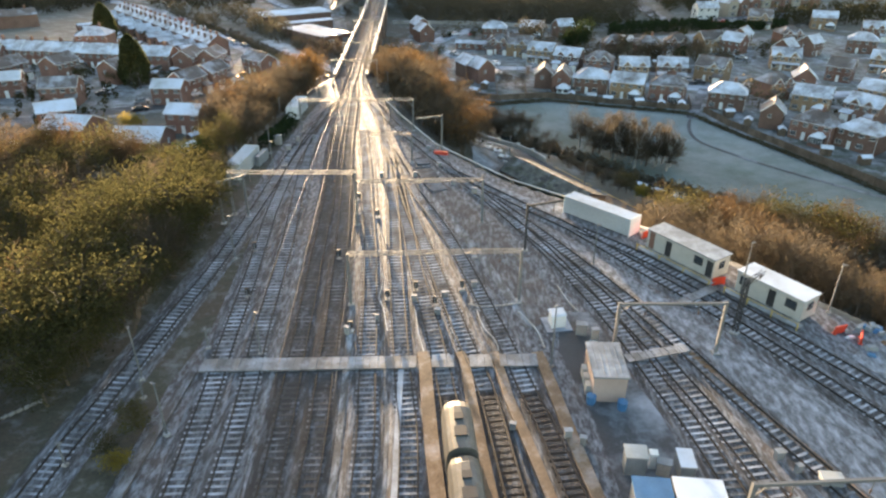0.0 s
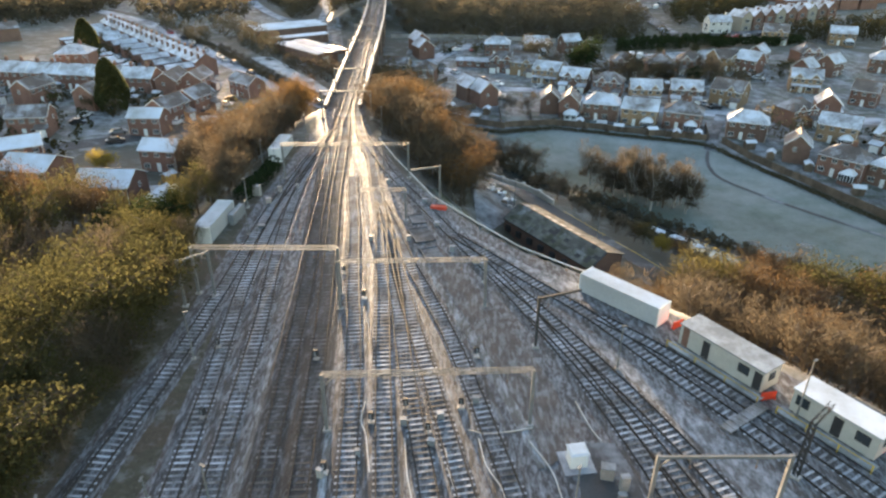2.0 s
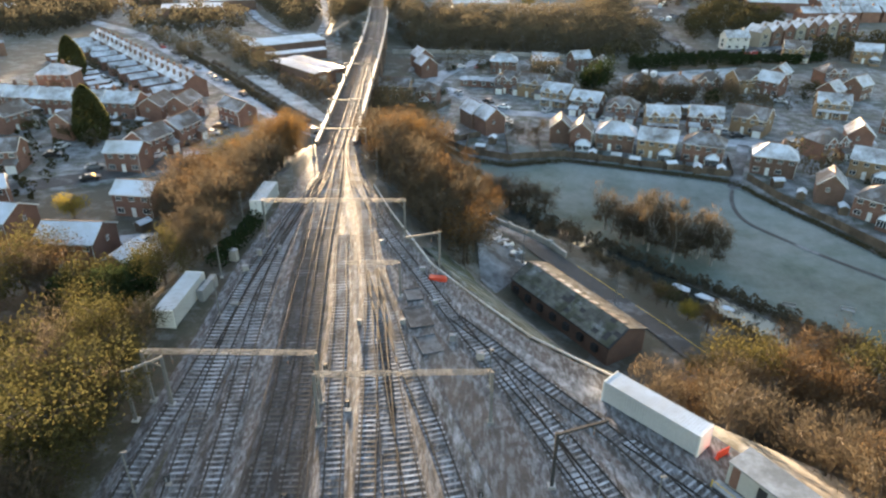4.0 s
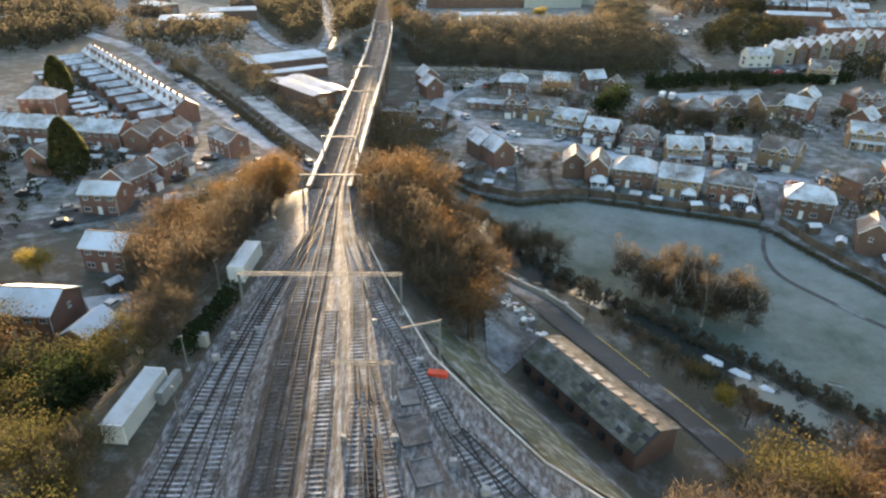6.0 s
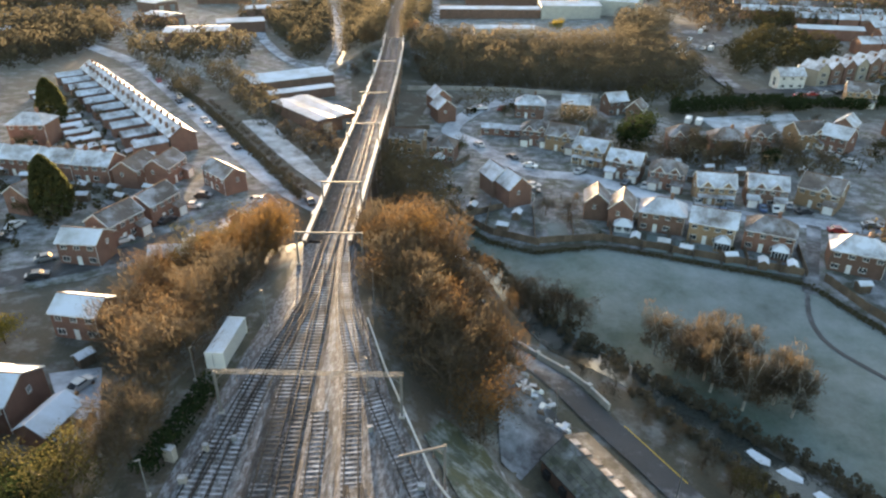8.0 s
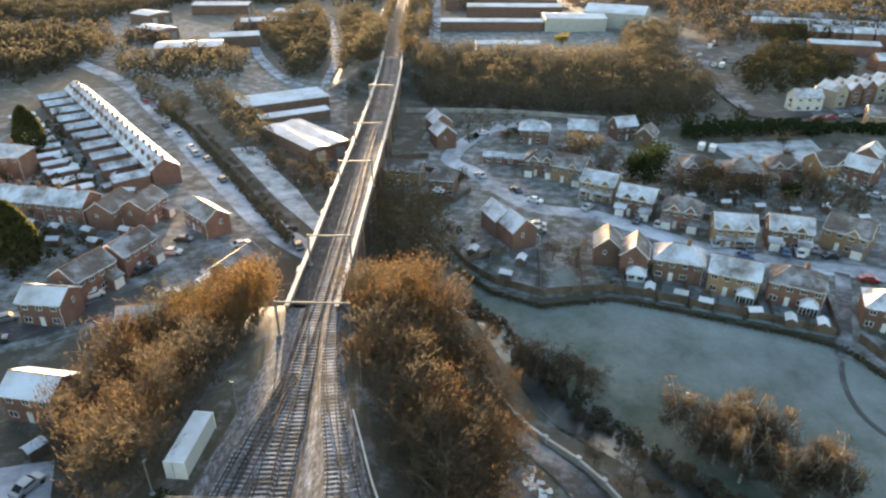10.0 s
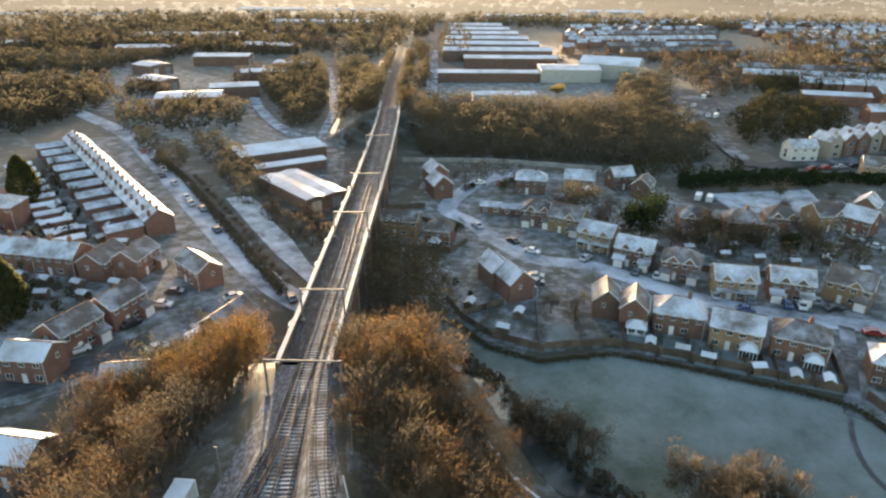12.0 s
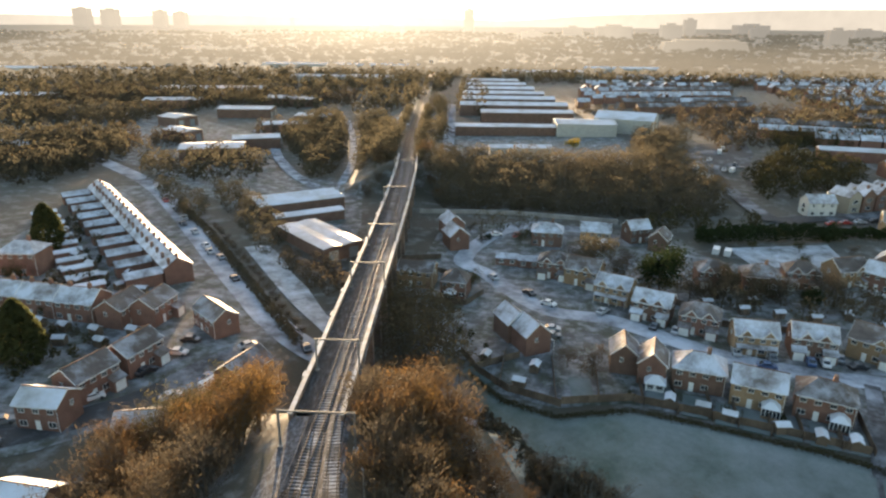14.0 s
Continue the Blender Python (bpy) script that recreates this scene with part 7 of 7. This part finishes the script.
def fence(points, h, label, material=None, gap=1.83, group="garden fences", z=None, name="fence"):
    """Panels between posts along a line on the land."""
    ob = thing(name, label, "fence", group)
    line = glide(points, 50) if len(points) < 3 else [Vector(p) for p in points]
    mat = material or WOOD
    key = (h, mat.name)
    if key not in PANEL:
        s = Shape()
        s.add([(-0.92, -0.03, -0.2), (-0.8, -0.03, -0.2), (-0.8, -0.03, h + 0.1), (-0.92, -0.03, h + 0.1), (0.92, -0.03, -0.1), (0.92, -0.03, h), (-0.8, -0.03, h), (-0.92, 0.03, -0.2), (0.92, 0.03, -0.1), (0.92, 0.03, h), (-0.8, 0.03, h), (-0.8, 0.03, h + 0.1), (-0.92, 0.03, h + 0.1)],
              [(0, 1, 2, 3), (1, 4, 5, 6), (7, 12, 11, 10, 9, 8), (3, 2, 11, 12), (6, 5, 9, 10), (2, 6, 10, 11), (0, 3, 12, 7), (4, 8, 9, 5)])
        PANEL[key] = s.mesh("panel", mat)
    for p, a in even(line, gap):
        m = pose(p.x, p.y, lie_at(p.x, p.y) + 0.1, 0, 0, math.degrees(a))
        part("panel", PANEL[key], None, ob, m=m @ pose(0.92, 0, 0))
    return ob


def hedge(points, w, h, label, leaf=None, dens=44, size=0.34, seed=1):
    """A clipped or ragged hedge of leaf clumps round a woody core."""
    rg, s = random.Random(seed), Shape()
    for p, a in even([Vector(q) for q in points], 1.0):
        z = lie_at(p.x, p.y)
        n = Vector((-math.sin(a), math.cos(a)))
        hh = h * rg.uniform(0.8, 1.2)
        for _ in range(dens):
            o = rg.uniform(-0.5, 0.5)
            c = Vector((p.x + n.x * o * w + math.cos(a) * rg.uniform(-0.6, 0.6), p.y + n.y * o * w + math.sin(a) * rg.uniform(-0.6, 0.6), z + hh * (1 - rg.random() ** 2 * 0.9) * (1 - 0.5 * abs(o))))
            u = Vector((rg.gauss(0, 1), rg.gauss(0, 1), rg.gauss(0, 1))).normalized() * size * rg.uniform(0.4, 0.8)
            v = u.orthogonal().normalized() * size * rg.uniform(0.3, 0.6)
            s.add([tuple(c - u), tuple(c - v), tuple(c + u), tuple(c + v)], [(0, 1, 2, 3)])
    return solid("hedge", s, leaf or HEDGE, label, "hedge", "hedges")


hedge([(p[0] + 0.2, p[1] - 0.2) for p in FIELD_LINE], 1.2, 1.0, "low dark hedge along the meadow fence", dens=60, size=0.26, seed=2)
fence([(-3, 213), (1, 205), (7, 198.5), (16, 194), (31, 196.5), (43, 193), (52.6, 189.5), (61.6, 186), (69, 182.5)], 1.7, "brown timber fence behind the gardens")
fence([(73, 181), (76.5, 172), (83, 160), (92, 142), (97, 130)], 1.7, "brown timber fence behind the gardens")
hedge([(-30, 127), (-31, 119), (-32, 113)], 2.6, 2.6, "tall clipped evergreen hedge beside the yard", LEAF_DARK, 110, seed=6)
hedge([(72, 295), (85, 296), (100, 296), (115, 295)], 4.0, 5.5, "thick dark hedgerow behind the green", LEAF_DARK, 190, 0.55, seed=7)
hedge([(112, 294), (122, 298), (135, 296), (150, 300)], 4.0, 3.5, "dark hedge along the rising road", LEAF_DARK, 50, 0.9, seed=8)
hedge([(-112, 310), (-89, 281), (-66, 248), (-49, 223), (-38, 207)], 2.2, 2.0, "dark unkempt hedge between the road and the strip", LEAF_WOOD, 46, 0.5, seed=12)
# garden divisions of the row above the meadow
for a, b in (((34.2, 204), (33.6, 196)), ((40.6, 203.5), (39.6, 194)), ((46.8, 200), (45.6, 192)), ((51.3, 200), (49.8, 190.4)), ((56.6, 196), (55, 188.4)), ((61.8, 194.8), (60, 186.8)), ((67.6, 192.4), (65.6, 184.2)), ((73, 194), (70, 182.4)), ((26, 210), (25, 195.5)), ((17, 212), (16.4, 194.5)), ((7, 214), (5.5, 201)), ((10, 211.5), (2, 207)), ((20, 262), (30, 254)), ((40, 252), (58, 240)), ((60, 232), (84, 228)), ((-3, 256), (-14, 262)), ((-12, 240), (-3, 239)), ((-3, 239), (1, 246)), ((-24, 268), (-12, 272))):
    fence([a, b], 1.6, "weathered timber garden fence", group="garden fences")
for x, y, a in ((-9, 215, 10), (1, 204, 30), (22, 200, 0), (37, 198.5, -15), (43.4, 195.6, -16), (49, 193.2, -18), (53.6, 191.4, -20), (58.6, 189.8, -20), (64, 187.4, -22), (70, 185.2, -22)):
    g = Shape()
    c, sn = math.cos(radians(a)), math.sin(radians(a))
    quad = [(x + c * u - sn * v, y + sn * u + c * v) for u, v in ((-2.3, -3.6), (2.3, -3.6), (2.3, 3.6), (-2.3, 3.6))]
    g.slab([(px, py, lie_at(px, py) + 0.22) for px, py in quad], 0.2)
    solid("lawn", g, FIELD if int(x) % 3 else PAVING, "small frosted back garden lawn", "lawn", "back gardens", kind="structure")
SHEDR = random.Random(8)


def shed():
    ob = thing("garden_shed", "small timber garden shed, its roof white with frost", "shed", "garden sheds")
    part("wall", walls(2.4, 1.8, 1.8, 2.3, False), WOOD, ob)
    part("roof", roof_shape(2.4, 1.8, 1.8, 2.3, False, 0.15)[0], SHEET, ob)
    part("door", Shape().box(-0.4, -0.94, 0, 0.4, -0.9, 1.7), WOOD, ob)
    return ob


SHEDS = [(38.6, 196), (48.6, 191.6), (56.8, 188.5), (62.6, 185.8), (67.8, 184.2), (44.4, 194.2), (9.5, 200), (2.5, 210), (13, 206), (82, 172), (88, 165), (79, 178), (93, 152), (99, 146), (60, 244), (68, 240), (76, 238), (84, 236), (93, 238), (64, 250), (72, 246), (-13, 256), (99, 232), (90, 250),
         (-97.5, 208.5), (-90.7, 207), (-91.6, 214), (-87.6, 200.6), (-107.8, 211.6), (-116.8, 215), (-101, 206), (-83, 206), (-79, 201), (-75, 207), (-85, 230), (-92, 232), (-100, 238), (-108, 246), (-95, 241), (-116, 252), (-104, 233), (-112, 240), (-124, 262), (-132, 270), (-120, 244), (-128, 254), (-52, 146), (-56, 142), (-49, 129)]
for x, y in SHEDS:
    place("shed", shed, sited(x, y, SHEDR.choice([-18, 72, -22, 5, 60])))
# strips of frosted yard behind the long terrace
for i in range(11):
    p = Vector((-79, 238.5)) + TERR * ((i + 0.7) / 13) + Vector((-TERR.y, TERR.x)).normalized() * 21
    place("garage_row", lambda: house(7.5, 3.2, 2.1, 2.6, False, BRICK_RED, SHEET, near=False, back=False, name="lock_up", label="long low lock-up with a frosted roof", group="lock-ups behind the terrace"), sited(p.x, p.y, math.degrees(math.atan2(TERR.y, TERR.x)) + 90))

CAR_PAINT = {"white": (0.7, 0.7, 0.7), "silver": (0.4, 0.41, 0.42), "black": (0.02, 0.02, 0.022), "red": (0.4, 0.04, 0.03), "blue": (0.04, 0.09, 0.2), "grey": (0.14, 0.15, 0.16)}
PAINTS = {k: surface(k + "_car_paint", c, 0.3, 0.06, 1.0, 20, 0.0, 0.5, 0.8, 0.55, spec=0.6) for k, c in CAR_PAINT.items()}
TYRE = Shape().tube((0, -0.1, 0), (0, 0.1, 0), 0.31, n=12).mesh("wheel", BLACK)


def car(colour, van=False):
    """A parked car, nose to +x."""
    L, W, H = (5.2, 1.9, 2.2) if van else (4.2, 1.75, 1.45)
    ob = thing("van" if van else "car", "parked %s %s, frost on its roof" % (colour, "van" if van else "car"), "van" if van else "car", "parked vehicles")
    side = ([(-L / 2, 0.35), (-L / 2, H * 0.95), (L * 0.2, H), (L * 0.36, H * 0.62), (L / 2 - 0.05, H * 0.5), (L / 2, 0.35)] if van else
            [(-L / 2, 0.35), (-L / 2, 0.85), (-L * 0.4, 0.92), (-L * 0.2, H), (L * 0.12, H), (L * 0.27, 0.92), (L / 2 - 0.15, 0.8), (L / 2, 0.6), (L / 2, 0.35)])
    s, n = Shape(), len(side)
    for y, k in ((-W / 2, 0), (-W / 2 + 0.02, 1), (W / 2 - 0.02, 1), (W / 2, 0)):
        s.v += [(x * (0.98 if k == 0 else 1), y * (0.86 if z > 1.0 and not van else 1.0), z - (0.03 if k == 0 else 0)) for x, z in side]
    for j in range(3):
        s.f += [(j * n + i, j * n + (i + 1) % n, (j + 1) * n + (i + 1) % n, (j + 1) * n + i) for i in range(n)]
    s.f += [tuple(range(n - 1, -1, -1)), tuple(range(3 * n, 4 * n))]
    part("body", s, PAINTS[colour], ob)
    if van:
        part("windscreen", Shape().slab([(L * 0.215, -0.8, H * 0.97 + 0.02), (L * 0.35, -0.85, H * 0.64 + 0.02), (L * 0.35, 0.85, H * 0.64 + 0.02), (L * 0.215, 0.8, H * 0.97 + 0.02)], 0.02), GLASS, ob)
    else:
        part("windscreen", Shape().slab([(L * 0.13, -0.66, H - 0.02), (L * 0.26, -0.72, 0.96), (L * 0.26, 0.72, 0.96), (L * 0.13, 0.66, H - 0.02)], 0.02), GLASS, ob)
        part("rear_window", Shape().slab([(-L * 0.385, -0.7, 0.97), (-L * 0.215, -0.66, H - 0.02), (-L * 0.215, 0.66, H - 0.02), (-L * 0.385, 0.7, 0.97)], 0.02), GLASS, ob)
        part("side_glass", Shape().box(-L * 0.25, -W / 2 + 0.045, 0.95, L * 0.16, W / 2 - 0.045, H - 0.12), GLASS, ob)
    for x in (-L * 0.32, L * 0.32):
        for y in (-W / 2 + 0.06, W / 2 - 0.06):
            part("wheel", TYRE, None, ob, m=pose(x, y, 0.31))
    return ob


CARS = [(1.4, 291.2, 5, "white"), (5.2, 294.3, 20, "white"), (12.2, 294.8, 70, "red"), (4.2, 257.8, 120, "silver"), (13.9, 247.4, 125, "black"), (18.6, 240.6, -30, "white"), (18.2, 225.5, 0, "silver"), (18.0, 222, 0, "grey"), (32.0, 236.8, 50, "silver"), (43.2, 229.1, 60, "black"), (47.8, 227.3, 65, "silver"), (58.6, 217.7, 80, "silver"),
        (65.6, 215.6, 80, "grey"), (63.1, 211.6, -12, "blue"), (80.5, 216.4, 70, "grey"), (73.4, 214.4, 75, "blue"), (76.4, 214.2, 75, "white"), (82.7, 213, 10, "black"), (106.2, 259, -60, "white"), (107.4, 252.5, -40, "silver"), (110.0, 246.8, -40, "silver"), (110.8, 276, 0, "silver"), (45.3, 209.8, 70, "white"), (86, 203, -10, "red"), (95, 206, -8, "grey"), (104, 201.5, -5, "white"), (90, 178, 60, "white"),
        (108, 403, 60, "white"), (99, 372, 20, "silver"), (109, 384, 60, "white"), (117, 394, 60, "black"), (122, 310, 8, "red"), (127, 311, 8, "red"), (132.5, 312, 10, "silver"), (138, 313.5, 12, "black"), (144, 315, 14, "white"), (150, 317, 14, "grey"),
        (-69.3, 181.6, 40, "white"), (-64.3, 191.5, 60, "black"), (-61.6, 199.6, 0, "silver"), (-61.5, 205.6, 0, "black"), (-48.4, 204.6, 40, "silver"), (-51.4, 191.2, 60, "blue"), (-55.6, 183.8, 40, "silver"), (-53.5, 136.1, 70, "silver"), (-80, 172.5, 30, "grey"), (-77.8, 166, 25, "black"), (-93.1, 179.4, 10, "black"), (-94.2, 185.4, 80, "white"), (-36, 205.5, 118, "black"),
        (-131, 331, 128, "silver"), (-103.5, 294.5, 128, "white"), (-101, 288, 128, "black"), (-93.6, 280.6, 128, "silver"), (-88, 279, 128, "grey"), (-84.6, 268.1, 128, "white"), (-81.3, 262.9, 128, "silver"), (-76, 258.5, 128, "grey"), (-110.3, 303.8, 128, "black"), (-120, 315, 128, "red"), (-66, 243, 128, "black")]
for x, y, a, c in CARS:
    place("car_" + c, lambda: car(c), sited(x, y, a, 0.2))
for x, y, a, c in ((97.5, 386.7, 60, "white"), (96.3, 375.4, 30, "white"), (111.8, 381.9, 60, "white"), (75.2, 284.9, 65, "white"), (78.2, 283.2, 65, "white"), (-49.6, 188.6, 60, "white"), (118, 420, 70, "white"), (122, 428, 70, "silver")):
    place("van_" + c, lambda: car(c, True), sited(x, y, a, 0.25))

# lane: river wall with piers, double yellow lines, rubble and scrap beside the workshop
wall = thing("river_wall", "pale stone river wall with square piers", "wall")
WL = [Vector(p) for p in ((4, 165), (7, 160), (9.6, 156), (13.4, 151.6), (17.6, 147.6), (20.6, 143.8), (23, 140))]
for a, b in zip(WL, WL[1:]):
    za, zb = lie_at(a.x, a.y), lie_at(b.x, b.y)
    part("wall_length", Shape().bar((a.x, a.y, za + 0.5), (b.x, b.y, zb + 0.5), 0.4, 1.4), COPING, wall)
    part("pier", Shape().box(a.x - 0.35, a.y - 0.35, za - 0.5, a.x + 0.35, a.y + 0.35, za + 1.5, 40), COPING, wall)
ribbon("lane_marking", [(24.6, 136.8), (27.6, 132.2), (31, 127)], 0.2, YELLOW, 0.26, "faded yellow line along the lane kerb", "road marking", cross=1)
ribbon("lane_marking", [(32.4, 124.8), (36.4, 118.2), (40, 112)], 0.2, YELLOW, 0.26, "faded yellow line along the lane kerb", "road marking", cross=1)
rub = random.Random(5)
for i in range(30):
    w = rub.uniform(0.25, 0.9)
    x, y = rub.gauss(12.6, 1.8), 0
    y = 139 - (x - 12.6) * 1.4 + rub.gauss(0, 1.5)
    solid("scrap_sheet", Shape().box(-w, -w * 0.6, 0, w, w * 0.6, rub.uniform(0.1, 0.6), taper=rub.uniform(0, 0.5)), rub.choice([SHEET, SHEET, CONCRETE, WHITE, WOOD]), "frosted sheet of scrap in a rubble heap", "scrap", "rubble by the workshop", m=sited(x, y, rub.uniform(0, 180), 0.05))
sheet("workshop_yard", [(6.5, 126), (9, 124.5), (12, 128.5), (17, 133), (12.5, 141), (8.5, 147), (6, 142)], ASPHALT, 0.25, "grey frosted yard beside the old workshop", "yard", 2.0)
ribbon("bank_path", [(5.5, 124.5), (8.4, 120.4), (12, 116.2), (16.4, 111), (20.6, 105), (25, 98.5)], 1.5, FROSTED, 0.15, "white frosted path below the railway bank", "path", smooth_step=1.0)
for x, y, a, w, l in ((43.3, 134.8, -40, 1.2, 2.0), (46.8, 131.8, -42, 1.0, 1.8), (49.6, 128.2, -45, 0.8, 1.2), (-6, 197.5, -30, 1.4, 2.2), (0.5, 189, -55, 1.3, 2.4)):
    solid("ice_sheet", Shape().slab([(-l, -w * 0.6, 0), (-l * 0.3, -w, 0), (l, -w * 0.4, 0), (l * 0.8, w * 0.7, 0), (-l * 0.6, w, 0)], 0.05), SHEET, "pale sheet of ice on the river", "ice", "ice on the river", m=sited(x, y, a, 0.25))
def bench():
    ob = thing("park_bench", "pale bench on the meadow", "bench", "benches")
    part("seat", Shape().box(-1.1, -0.25, 0.4, 1.1, 0.25, 0.48), CONCRETE, ob)
    part("backrest", Shape().box(-1.1, 0.22, 0.48, 1.1, 0.28, 0.95), CONCRETE, ob)
    for x in (-0.9, 0.9):
        part("leg", Shape().box(x - 0.06, -0.22, 0, x + 0.06, 0.22, 0.4), GREY, ob)
    return ob


place("bench", bench, sited(60.8, 129.7, -20, 0.15))
place("bench", None, sited(70.5, 128.5, -25, 0.15))
# low wall and railway boundary behind the estate
wl = thing("boundary_wall", "long pale wall below the wooded rise", "wall")
pts = [Vector(p) for p in ((-23, 314), (-5, 316.5), (10, 317), (30, 315), (49, 312))]
for a, b in zip(pts, pts[1:]):
    part("wall_length", Shape().bar((a.x, a.y, lie_at(a.x, a.y) + 0.7), (b.x, b.y, lie_at(b.x, b.y) + 0.7), 0.4, 1.8), CONCRETE, wl)
fence([(-47, 137), (-44, 124), (-42.5, 118)], 1.6, "grey boundary fence of a house yard", CONCRETE)
sheet("house_yard", [(-60, 139), (-53, 141), (-45, 125), (-50, 124), (-56, 134)], ASPHALT_FROST, 0.2, "frosted yard beside a brick house", "yard", 2.5)
